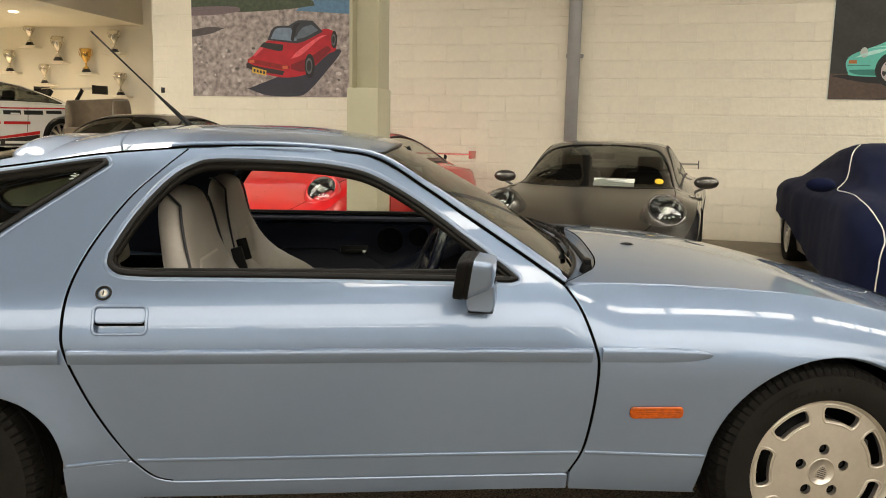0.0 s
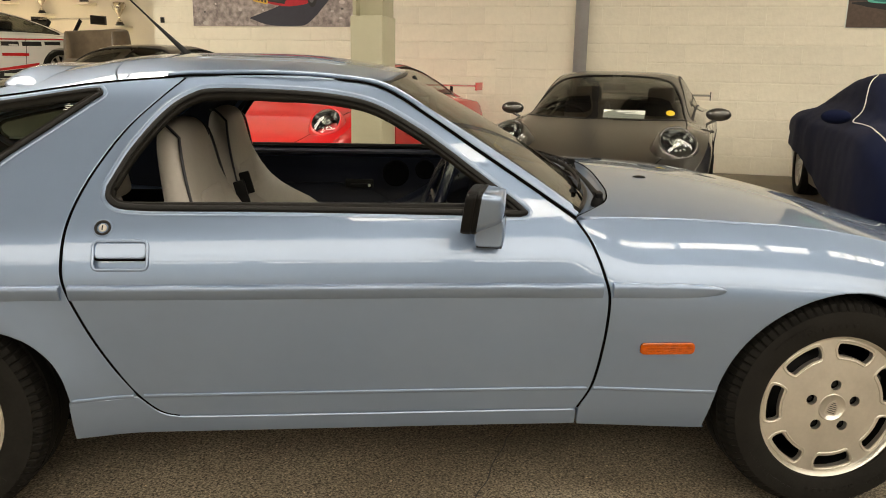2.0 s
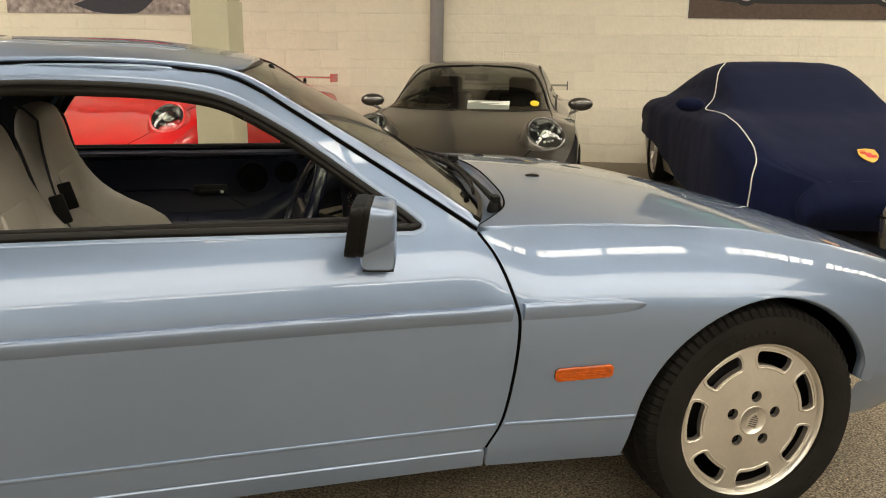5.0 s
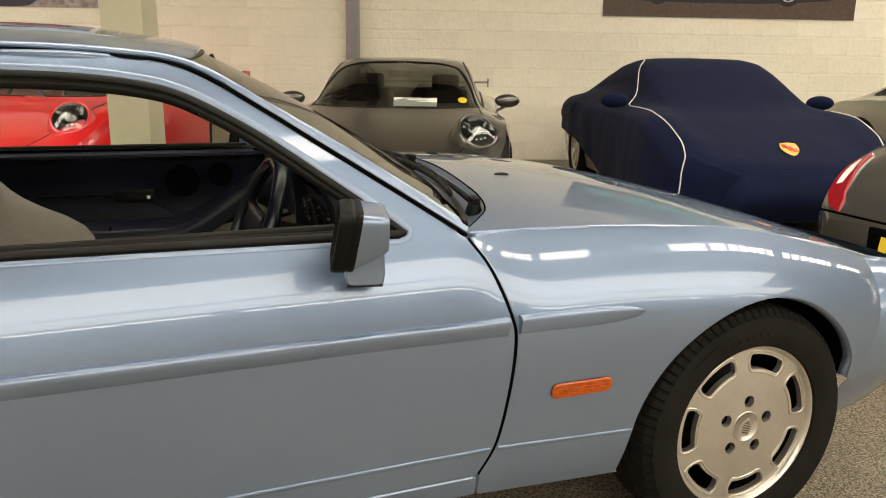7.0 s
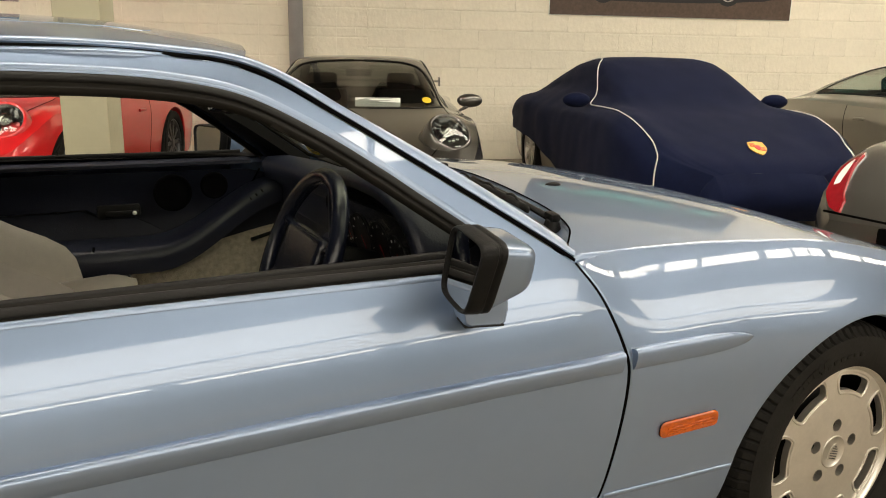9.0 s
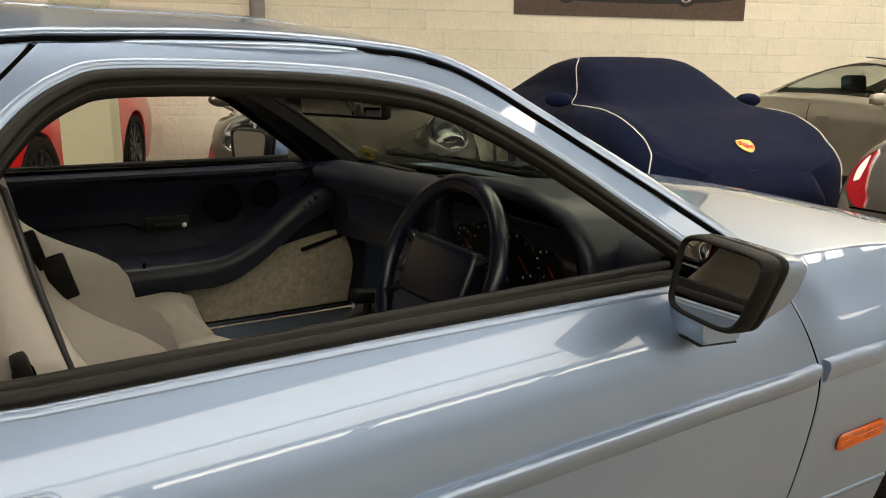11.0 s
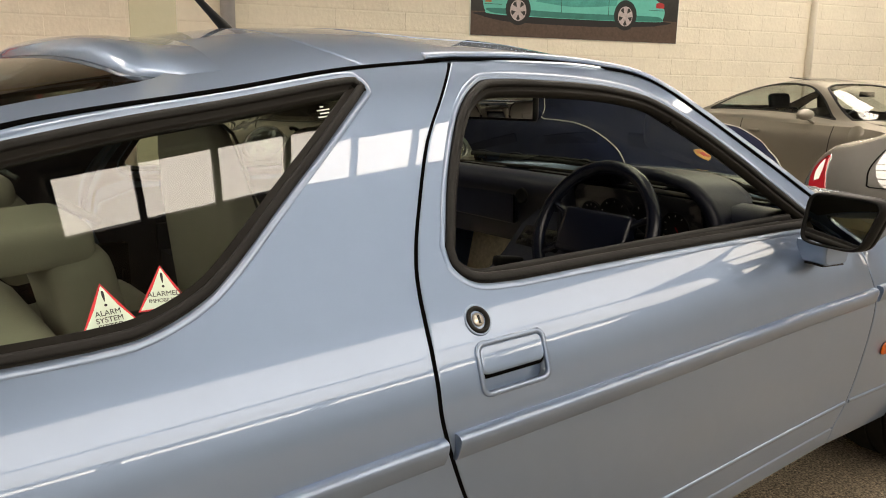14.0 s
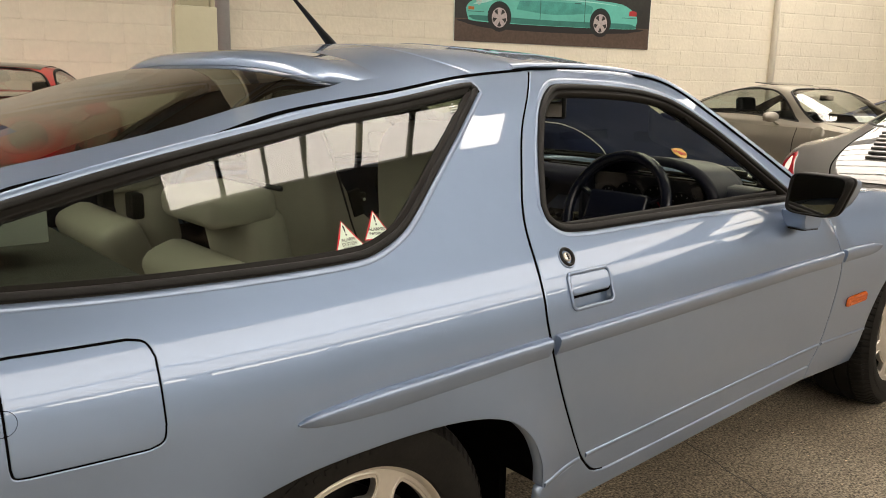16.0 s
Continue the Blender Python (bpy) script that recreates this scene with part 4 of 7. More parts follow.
def disc_wheel(parent, m, turn=0.0):
    """Flat slotted alloy wheel with five bolt holes, as a part with its pieces."""
    wheel = new("wheel")
    wheel.parent = parent
    wheel.matrix_local = m
    tyre_mesh(wheel)
    # raised marks on the sidewall, as plain bars
    for k in range(14):
        w = (1.47 if k < 7 else 4.5) + .088 * (k % 7)
        rr = .250
        box("sidewall_mark", (.010, .015, .003), (0, 0, 0), TYRE, wheel, bevel=.001).data.transform(Matrix.Rotation(w, 4, "Z") @ Matrix.Translation((rr, 0, .1155)))
    # rim barrel, blackened for the shade seen through the slots, and lip
    spin("rim_barrel", [(.150, -.085), (.196, -.085), (.205, -.06), (.198, .02), (.200, .072)], PLASTIC, wheel, seg=72)
    spin("rim", [(.200, .07), (.214, .086), (.2195, .092), (.2205, .098), (.217, .101), (.211, .099), (.205, .090), (.203, .084), (.196, .082)], ALLOY, wheel, seg=72, label="silver alloy rim")
    slots = [kidney(turn + 2 * math.pi * i / 7, .153, .190, .262) for i in range(7)]
    bolts = [arc(.067 * math.cos(turn - .113 + 2 * math.pi * i / 5), .067 * math.sin(turn - .113 + 2 * math.pi * i / 5), .0155, 0, 337.5, 15) for i in range(5)]
    outer = arc(0, 0, .207, 0, 357.5, 143)

    def dome(x, y):
        r = np.hypot(x, y)
        return np.stack([x, y, .086 + .010 * (1 - (r / .21) ** 2)], 1)
    from mathutils.geometry import delaunay_2d_cdt
    loops = [outer] + slots + bolts
    vs, es = [], []
    for l in loops:
        k = len(vs)
        vs += [Vector(p) for p in l]
        es += [(k + i, k + (i + 1) % len(l)) for i in range(len(l))]
    for r in (.03, .09, .115, .14):
        vs += [Vector(p) for p in arc(0, 0, r, 0, 345, 23)]
    v2, e2, f2, *_ = delaunay_2d_cdt(vs, es, [], 0, 1e-6)
    P = np.array([tuple(v) for v in v2])
    cen = np.array([P[list(f)].mean(0) for f in f2])
    keep = inside(cen, outer)
    for h in slots + bolts:
        keep &= ~inside(cen, h)
    tri = [tuple(f) for f, k in zip(f2, keep) if k]
    tri = [f if np.cross(P[f[1]] - P[f[0]], P[f[2]] - P[f[0]]) > 0 else f[::-1] for f in tri]
    A = dome(P[:, 0], P[:, 1])
    n = len(A)
    edges = {(f[i], f[(i + 1) % 3]) for f in tri for i in range(3)}
    rimE = [(a, b) for a, b in edges if (b, a) not in edges]
    verts = list(A)
    faces = list(tri)
    for a, b in rimE:
        k = len(verts)
        verts += [A[a], A[b], A[a] - [0, 0, .016], A[b] - [0, 0, .016]]
        faces.append((k + 1, k, k + 2, k + 3))
    face = mesh_of("wheel_face", verts, faces, ALLOY, wheel, label="flat silver wheel face with seven slots")
    face.data.set_sharp_from_angle(angle=radians(40))
    for i in range(7):
        p = kidney(turn + 2 * math.pi * i / 7, .145, .198, .270)
        z = [float(dome(np.array([x]), np.array([y]))[0][2]) for x, y in p]
        ribbon("slot_rim", [(x, y, zz - .001) for (x, y), zz in zip(p, z)], [(0, 0, 1)] * len(p), .006, .0035, ALLOY, face)
    spin("hub_cap", [(.0, .0972), (.037, .0968), (.0375, .0978), (.0405, .0978), (.0412, .0965), (.042, .085)][::-1], ALLOY, wheel, seg=40)
    # raised badge on the cap, as a plain shield
    sh = loop([(-.015, .021), (.015, .021)], [(.015, .021), (.016, .0), (.010, -.014), (0, -.023)], [(0, -.023), (-.010, -.014), (-.016, 0), (-.015, .021)])
    sm = Matrix.Translation((0, 0, .0968)) @ Matrix.Rotation(radians(163), 4, "Z")
    badge = solid("cap_badge", sh, .0022, ALLOY, wheel, sm, bevel=.0008)
    for yy, ww in ((.015, .022), (.009, .024), (.003, .025), (-.003, .022), (-.009, .016), (-.014, .008)):
        box("badge_bar", (ww, .0022, .0010), (0, 0, 0), ALLOYDARK, badge, bevel=0).data.transform(sm @ Matrix.Translation((0, yy, .0024)))
    # bolts, brake disc and backing disc are black to paint shade into the holes
    for i in range(5):
        w = turn - .113 + 2 * math.pi * i / 5
        spin("wheel_bolt", [(.0, .082), (.008, .082), (.0095, .079), (.0095, .06)][::-1], PLASTIC, wheel, Matrix.Translation((.067 * math.cos(w), .067 * math.sin(w), 0)), 6)
    spin("brake_disc", [(.06, .02), (.148, .02), (.148, .0), (.06, .0)], PLASTIC, wheel, seg=48)
    box("brake_caliper", (.06, .16, .06), (.13, .0, .03), STEEL, wheel, bevel=.01)
    spin("shade_disc", [(.0, -.02), (.20, -.02)], GAP, wheel, seg=32)
    # raised bars for the maker's writing on the tyre wall
    for a0, ln, hh in ((112, 30, .016), (205, 46, .009), (300, 26, .012)):
        for j in range(int(ln / 4)):
            w = radians(a0 + j * 4)
            rr = .262
            box("tyre_mark", (.013, hh, .002), (rr * math.cos(w), rr * math.sin(w), .1162), TYRE, wheel, rot=Matrix.Rotation(w + math.pi / 2, 3, "Z"), bevel=0)
    return wheel


for x in (1.244, -1.235):
    near_m = Matrix.Translation((x, -.765 if x > 0 else -.775, .314)) @ Matrix.Rotation(radians(90), 4, "X")
    disc_wheel(blue, near_m, radians(21.5 if x > 0 else 40))
    disc_wheel(blue, Matrix.Translation((x, .765, .314)) @ Matrix.Rotation(radians(-90), 4, "X"), radians(30))


# ---- fittings of the blue car ----
def at_side(x, z, lift=0.0):
    a, n = on_side([(x, z)], False, lift)
    return Vector(a[0]), Vector(n[0])


def facing(p, n, up=(0, 0, 1)):
    """A frame at p whose z looks along n and whose y is as upright as can be."""
    n = Vector(n).normalized()
    x = Vector(up).cross(n).normalized()
    y = n.cross(x)
    m = Matrix((x, y, n)).transposed().to_4x4()
    m.translation = p
    return m


# handle: a flap over a scooped recess
rec = panel("handle_recess", grow(HAND, .003), side, BLUE, door_near, (), .012, 0, lift=-.016)
FLAP = rounded(-.7395, .7615, -.6225, .7925, .008)
panel("handle_flap", FLAP, side, BLUE, door_near, (), .012, .016, lift=.003, edge=.004, label="blue flush handle flap")
a, nn = on_side(HAND, False, .0)
ribbon("handle_surround", a, nn, .008, .0045, BLUE, door_near)
a, nn = on_side(dense(rounded(-.7440, .7560, -.6180, .7970, .0105), 2), False, -.007)
ribbon("flap_gap", a, nn, .0085, .004, GAP, door_near)
# lock
p, n = at_side(-.728, .829)
lm = facing(p, n)
lock = spin("lock", [(.0205, -.004), (.0205, .002), (.0192, .0042), (.0152, .0045), (.0140, .001), (.0125, -.003)][::-1], RUBBER, door_near, lm, 40, label="round black lock escutcheon")
spin("lock_barrel", [(.0, .003), (.0088, .003), (.0100, .0015), (.0100, -.005)][::-1], ALLOY, lock, lm, 32)
box("key_slot", (.003, .012, .002), (0, 0, 0), INK, lock, bevel=0).data.transform(lm @ Matrix.Translation((0, 0, .0035)))
ring = spin("lock_ring", [(.0242, -.002), (.0238, .001), (.0225, .002), (.0205, .001)], BLUE, lock, lm, 40)

# fuel flap
panel("fuel_flap", grow(FUEL, -.0015), side, BLUE, quarter_near, (), .03, .012, label="blue fuel filler flap")
panel("flap_gap", grow(FUEL, .02), side, GAP, quarter_near, (), .05, 0, lift=-.02)
a, nn = on_side(grow(FUEL, .0015), False, -.0045)
ribbon("flap_gap", a, nn, .014, .002, GAP, quarter_near)
p, n = at_side(-1.738, .755, -.004)
spin("flap_notch", [(.0, .001), (.014, .001), (.016, .0045)], GAP, quarter_near, facing(p, n), 24)

# alarm stickers inside the quarter window
def words(text, size, material, m, parent, name="lettering", align="CENTER"):
    cu = bpy.data.curves.new(name, "FONT")
    cu.body, cu.size, cu.align_x, cu.align_y, cu.extrude = text, size, align, "CENTER", .0002
    tmp = bpy.data.objects.new(name, cu)
    scene.collection.objects.link(tmp)
    dg = bpy.context.evaluated_depsgraph_get()
    me = bpy.data.meshes.new_from_object(tmp.evaluated_get(dg))
    bpy.data.objects.remove(tmp)
    me.transform(m)
    me.materials.clear()
    me.materials.append(material)
    ob = new(name, me)
    ob.parent = parent
    return ob


STICK = mat("pale_sticker", (0.66, 0.78, 0.66), 0.5, vary=0.04)
STICKRED = mat("sticker_red", (0.6, 0.02, 0.03), 0.5, vary=0)
for cx, cz, lines, tilt in ((-1.214, .912, ("ALARM", "SYSTEM", "FITTED"), 3), (-1.150, .922, ("ALARMED", "IMMOBILISED"), -4)):
    p, n = at_side(cx, cz, -.0015)
    m = facing(p, n) @ Matrix.Rotation(radians(tilt), 4, "Z")
    st = empty("window_sticker", "triangular red-edged alarm warning sticker on the glass", "sticker")
    st.matrix_world = Matrix()
    tri = [(-.031, -.022), (.031, -.022), (0, .032)]
    solid("red_border", tri, .0004, STICKRED, st, m)
    solid("pale_field", grow(dense(tri, 2), -.0032), .0004, STICK, st, m @ Matrix.Translation((0, 0, .0006)))
    mi = m @ Matrix.Translation((0, 0, .0011))
    for i, w in enumerate(lines):
        words(w, .0085 if len(w) < 8 else .0062, INK, mi @ Matrix.Translation((0, -.003 - .0078 * i, 0)), st)
    words("!", .026, INK, mi @ Matrix.Translation((0, .0125, 0)), st)
# maker's mark etched in the corner of the pane
p, n = at_side(-.862, 1.118, -.003)
mk = facing(p, n) @ Matrix.Rotation(radians(8), 4, "Z")
for i, w in enumerate((.006, .022, .016, .028)):
    box("etched_mark", (w, .0022, .0003), (0, .008 - .0055 * i, 0), PAPER, quarter_near, bevel=0).data.transform(mk)

# door mirrors
def car_mirror(s, parent):
    """Door mirror: leaning glass in a deep black frame, a shell that rises to the front, and a foot on a rubber pad."""
    mr = new("door_mirror")
    mr.parent = parent
    mr.matrix_local = Matrix.Translation((.198, s * .966, .897)) @ Matrix.Rotation(radians(s * (13 if s < 0 else 20)), 4, "Z") @ Matrix.Scale(.90 if s < 0 else 1.0, 4)

    def section(a, f):
        """A rounded oblong, its outer end drawn in towards the bottom."""
        ca, sa = math.cos(a), math.sin(a)
        y = math.copysign(abs(ca) ** .34, ca) * .099 * f
        z = math.copysign(abs(sa) ** .34, sa) * .061 * f
        if y * s > 0:
            y -= s * .30 * (.061 - z)
        return y, z

    def shell(u, v):
        f = (1 - .03 * u - 1.1 * max(0, u - .7) ** 2.0) if u < .999 else .0
        y, z = section(v * 2 * math.pi, f)
        z = (z * (1 - .20 * u) if z > 0 else z * (1 - .50 * u)) + .004 * u
        return (.008 + .070 * u + .17 * z * (1 - u), y - s * .010 * u, z)
    ob = grid("mirror_shell", shell, 16, 44, BLUE, mr, closed_v=True, flip=True, label="blue mirror shell")
    ob.data.set_sharp_from_angle(angle=radians(60))

    def rimf(u, v):
        k = [(.016, .985), (.014, 1.02), (.006, 1.02), (.004, 1.0), (.001, 1.0), (-.001, 1.03), (-.020, 1.02), (-.026, .99), (-.027, .95), (-.019, .90)]
        i = u * (len(k) - 1)
        j = min(int(i), len(k) - 2)
        x = k[j][0] + (k[j + 1][0] - k[j][0]) * (i - j)
        y, z = section(v * 2 * math.pi, k[j][1] + (k[j + 1][1] - k[j][1]) * (i - j))
        return (x + .17 * z, y, z)
    grid("mirror_frame", rimf, 19, 44, PLASTIC, mr, closed_v=True, flip=False, label="black mirror frame")
    mo = [section(2 * math.pi * i / 44, .90) for i in range(44)]
    lean = Matrix.Shear("YZ", 4, (0, 0))
    lean[0][2] = .17
    solid("mirror_glass", mo, .003, MIRROR, mr, lean @ Matrix.Translation((-.020, 0, 0)) @ Matrix.Rotation(radians(90), 4, "Y") @ Matrix.Rotation(radians(90), 4, "Z"), label="mirror glass")
    # foot, running in to the door, and its rubber pad
    prof = [(-.006, -.060), (.030, -.050), (.068, -.030), (.073, -.036), (.074, -.088), (.070, -.108), (.062, -.113), (.004, -.113), (-.005, -.108), (-.009, -.088)]
    rows = [[(x, s * yy, z) for x, z in prof] for yy in (-.040, -.046, -.085, -.125)]
    rows[0] = [(.033 + (x - .033) * .9, y, -.07 + (z + .07) * .9) for x, y, z in rows[0]]
    k = len(prof)
    faces = [(i * k + q, i * k + (q + 1) % k, (i + 1) * k + (q + 1) % k, (i + 1) * k + q) for i in range(3) for q in range(k)] + [tuple(range(k))]
    if s > 0:
        faces = [f[::-1] for f in faces]
    mesh_of("mirror_foot", [p for r in rows for p in r], faces, BLUE, mr).data.set_sharp_from_angle(angle=radians(45))
    box("foot_pad", (.072, .055, .004), (.033, s * -.074, -.1142), RUBBER, mr, bevel=.002)
    return mr


car_mirror(-1, door_near)
car_mirror(1, door_far)

# wipers, parked along the foot of the windscreen
for px, py, u0, u1 in ((.606, -.578, .13, .52), (.668, .06, .52, .90)):
    wp = new("wiper")
    wp.parent = blue
    P0 = Vector((px, py, float(top_front(np.array([px + .03]), np.array([py]))[0][2]) - .014))
    on_glass = [Vector(screen(u0 + (u1 - u0) * k / 12, .045 + .02 * k / 12)) + Vector((.008, 0, .014)) for k in range(13)]
    spin("pivot", [(.0, .016), (.013, .015), (.015, .010), (.017, .004), (.020, -.004), (.022, -.02)][::-1], PLASTIC, wp, Matrix.Translation(P0), 20)
    mid = on_glass[7]
    tube("arm", curve([P0 + Vector((0, 0, .014)), P0.lerp(mid, .4) + Vector((0, 0, .016)), P0.lerp(mid, .75) + Vector((0, 0, .014))], 8), .0115, PLASTIC, wp, 8, flat=.6, taper=.5)
    fold = box("arm_head", (.034, .023, .018), (0, 0, 0), PLASTIC, wp, bevel=.006, seg=2)
    fold.data.transform(Matrix.Translation(P0 + Vector((0, 0, .020))) @ (mid - P0).to_track_quat("X", "Z").to_matrix().to_4x4())
    tube("arm_rod", [P0.lerp(mid, .7) + Vector((0, 0, .014)), mid + Vector((0, 0, .012))], .0045, PLASTIC, wp, 6)
    tube("blade", on_glass, .005, RUBBER, wp, 6, flat=1.8)
    for k in (2, 5, 8, 11):
        c = on_glass[k] + Vector((0, 0, .008))
        d = (on_glass[min(k + 1, 12)] - on_glass[k - 1]) * .5
        tube("yoke", curve([c - d + Vector((0, 0, -.004)), c + Vector((0, 0, .006)), c + d + Vector((0, 0, -.004))], 5), .003, PLASTIC, wp, 6)
for yy in (-.26, .30):
    p = Vector(top_front(np.array([.83]), np.array([yy]))[0])
    bm = bmesh.new()
    bmesh.ops.create_uvsphere(bm, u_segments=16, v_segments=8, radius=1)
    bmesh.ops.scale(bm, vec=(.024, .012, .007), verts=bm.verts)
    bmesh.ops.translate(bm, vec=p, verts=bm.verts)
    part("washer_jet", bm, PLASTIC, blue)
# aerial
ae = new("aerial")
ae.parent = blue
tube("aerial_foot", [(-.700, 0, 1.250), (-.725, 0, 1.276), (-.75, 0, 1.300), (-.80, 0, 1.348), (-.842, 0, 1.388)], .019, RUBBER, ae, 12, taper=.22, flat=.7)
tube("aerial_rod", [(-.835, 0, 1.382), (-1.045, 0, 1.585)], .0030, RUBBER, ae, 8)
# yellow sticker on the windscreen
stk = empty("windscreen_sticker", "round yellow sticker in the windscreen corner", "sticker")
sm = facing(Vector(screen(.93, .10)) + Vector((-.008, 0, -.008)), Vector((.62, .25, .74)))
spin("disc", [(.0, .0), (.027, .0)], mat("sticker_yellow", (.62, .48, .05), .5, vary=.05), stk, sm, 28)
for i in range(3):
    box("printed_bar", (.026, .004, .0006), (0, 0, 0), INK, stk, bevel=0).data.transform(sm @ Matrix.Translation((0, .008 - .008 * i, .0008)))
for i in range(3):
    box("printed_bar", (.026, .004, .0006), (0, 0, 0), INK, stk, bevel=0).data.transform(sm @ Matrix.Translation((0, .008 - .008 * i, -.0008)))
# chain of black clip at the front corner of each side window
for s, d in ((-1, door_near), (1, door_far)):
    box("window_clip", (.06, .012, .024), (.012, s * .668, 1.083), SEAL, d, Matrix.Rotation(radians(28), 3, "Y"), bevel=.006)


# ---- cabin of the blue car ----
def loft(name, rows, material, parent, label="", caps=True, flip=False):
    """A skin through closed rows of points."""
    k = len(rows[0])
    verts = [p for r in rows for p in r]
    faces = []
    for i in range(len(rows) - 1):
        for j in range(k):
            f = (i * k + j, i * k + (j + 1) % k, (i + 1) * k + (j + 1) % k, (i + 1) * k + j)
            faces.append(f[::-1] if flip else f)
    if caps:
        a, b = tuple(range(k)), tuple(range((len(rows) - 1) * k, len(rows) * k))
        faces += [a[::-1], b] if not flip else [a, b[::-1]]
    ob = mesh_of(name, verts, faces, material, parent, label=label)
    ob.data.set_sharp_from_angle(angle=radians(60))
    return ob


def front_seat(x, y, lean=0.0, deep=1.0):
    seat = new("front_seat")
    seat.parent = blue
    seat["label"] = "grey leather sports seat with dark piping"
    n = 32
    W = fn((.40, .215), (.55, .245), (.75, .25), (.88, .235), (.97, .215), (1.02, .19), (1.05, .155), (1.066, .11), (1.074, .05))
    T = fn((.40, .07), (.6, .062), (.85, .052), (1.0, .047), (1.04, .042), (1.062, .030), (1.074, .010))
    X = fn(*((z, v - lean * (z - .75)) for z, v in ((.40, -.115), (.6, -.145), (.85, -.18), (1.0, -.198), (1.09, -.205))))
    BOL = fn(*((z, b * deep) for z, b in ((.40, .37), (.60, .36), (.65, .32), (.69, .235), (.73, .155), (.78, .095), (.84, .055), (.92, .02), (1.074, 0))))
    rows = []
    for i in range(30):
        z = .40 + .674 * math.sin(min(i / 29, 1) * math.pi / 2) ** .8
        w, t, c, b = float(W(z)), float(T(z)), float(X(z)), float(BOL(z))
        row = []
        for j in range(n):
            a = 2 * math.pi * j / n
            ca, sa = math.cos(a), math.sin(a)
            yy = math.copysign(abs(sa) ** .6, sa) * w
            xx = math.copysign(abs(ca) ** .7, ca) * t
            if ca > 0:
                xx += b * (abs(yy) / w) ** 4 - .12 * b
            row.append((x + c + xx, y + yy, z))
        rows.append(row)
    loft("seat_back", rows, SEATCLOTH, seat, flip=True)
    rows = []
    for i in range(20):
        u = i / 19
        xx = -.16 + .50 * u
        w = .225 + .015 * math.sin(u * math.pi)
        h = .085 * (1 - max(0, (u - .82) / .18) ** 2 * .75)
        zc = .415 + .045 * u
        row = []
        for j in range(n):
            a = 2 * math.pi * j / n
            ca, sa = math.cos(a), math.sin(a)
            yy = math.copysign(abs(ca) ** .6, ca) * w
            zz = math.copysign(abs(sa) ** .7, sa) * h
            if sa > 0:
                zz += .068 * (abs(yy) / w) ** 3 - .012
            row.append((x + xx, y + yy, zc + zz))
        rows.append(row)
    loft("seat_cushion", rows, SEATCLOTH, seat, flip=False)
    # pads between the bolsters
    for k in range(3):
        box("cushion_pad", (.125, .27, .03), (x - .01 + .125 * k, y, .485 + .012 * k), SEATCLOTH, seat, Matrix.Rotation(radians(-6), 3, "Y"), bevel=.014, seg=3)
    for k in range(3):
        box("back_pad", (.03, .26, .115), (x + float(X(.55 + .125 * k)) + float(T(.55 + .125 * k)) - .12 * float(BOL(.55 + .125 * k)) - .004, y, .55 + .125 * k), SEATCLOTH, seat, Matrix.Rotation(radians(-15), 3, "Y"), bevel=.013, seg=3)
    # piping along the side edges of back and cushion
    for s in (1, -1):
        pts = []
        for i in range(24):
            z = .46 + .565 * i / 23
            w, t, c, b = float(W(z)), float(T(z)), float(X(z)), float(BOL(z))
            pts.append((x + c + .80 * t + b * .12, y + s * w * .985, z))
        for dx, f, z in ((-.02, .93, 1.046), (-.045, .80, 1.062), (-.07, .66, 1.064)):
            pts.append((x - .185 - lean * .3 + dx + .02, y + s * float(W(1.02)) * f, z))
        tube("piping", pts, .0045, PIPING, seat, 6)
        cp = [(x - .10 + .42 * i / 14, y + s * .232, .47 + .04 * i / 14 + .018) for i in range(15)] + [(x + .325, y + s * .18, .50)]
        tube("piping", cp, .006, PIPING, seat, 6)
        if s * y < 0:
            box("belt_slot", (.04, .016, .085), (x - .085, y + s * .246, .80), PLASTIC, seat, Matrix.Rotation(radians(-15), 3, "Y"), bevel=.006)
    if y < 0:
        guide = box("belt_guide", (.020, .045, .085), (x - .175, y - .262, .80), PLASTIC, seat, Matrix.Rotation(radians(-14), 3, "Y"), bevel=.008)
        box("belt_guide_slot", (.024, .018, .055), (x - .175, y - .268, .80), GAP, seat, Matrix.Rotation(radians(-14), 3, "Y"), bevel=.004)
    box("seat_base", (.44, .40, .12), (x + .08, y, .34), NAVY, seat, bevel=.02)
    return seat


front_seat(-.44, -.365, .04, .75)
front_seat(-.465, .365)
# rear seats with squared headrests
for s in (-1, 1):
    rs = new("rear_seat")
    rs.parent = blue
    box("rear_cushion", (.42, .44, .16), (-1.0, s * .34, .50), SEATCLOTH, rs, Matrix.Rotation(radians(-10), 3, "Y"), bevel=.05, seg=3)
    back = [(-.09, -.24), (.09, -.24), (.075, .08), (.055, .22)]
    box("rear_back", (.12, .44, .36), (-1.20, s * .34, .63), SEATCLOTH, rs, Matrix.Rotation(radians(-22), 3, "Y"), bevel=.05, seg=4)
    box("rear_headrest", (.16, .25, .07), (-1.20, s * .31, .905), SEATCLOTH, rs, Matrix.Rotation(radians(-4), 3, "Y"), bevel=.032, seg=4)
    box("headrest_side", (.10, .25, .20), (-1.13, s * .31, .80), SEATCLOTH, rs, Matrix.Rotation(radians(-12), 3, "Y"), bevel=.045, seg=4)
    tube("piping", [(-1.118, s * .31 - .125, .942), (-1.118, s * .31 + .125, .942)], .006, PIPING, rs, 6)
    box("belt_buckle", (.03, .05, .06), (-1.30, s * .10, .88), PLASTIC, rs, bevel=.01)
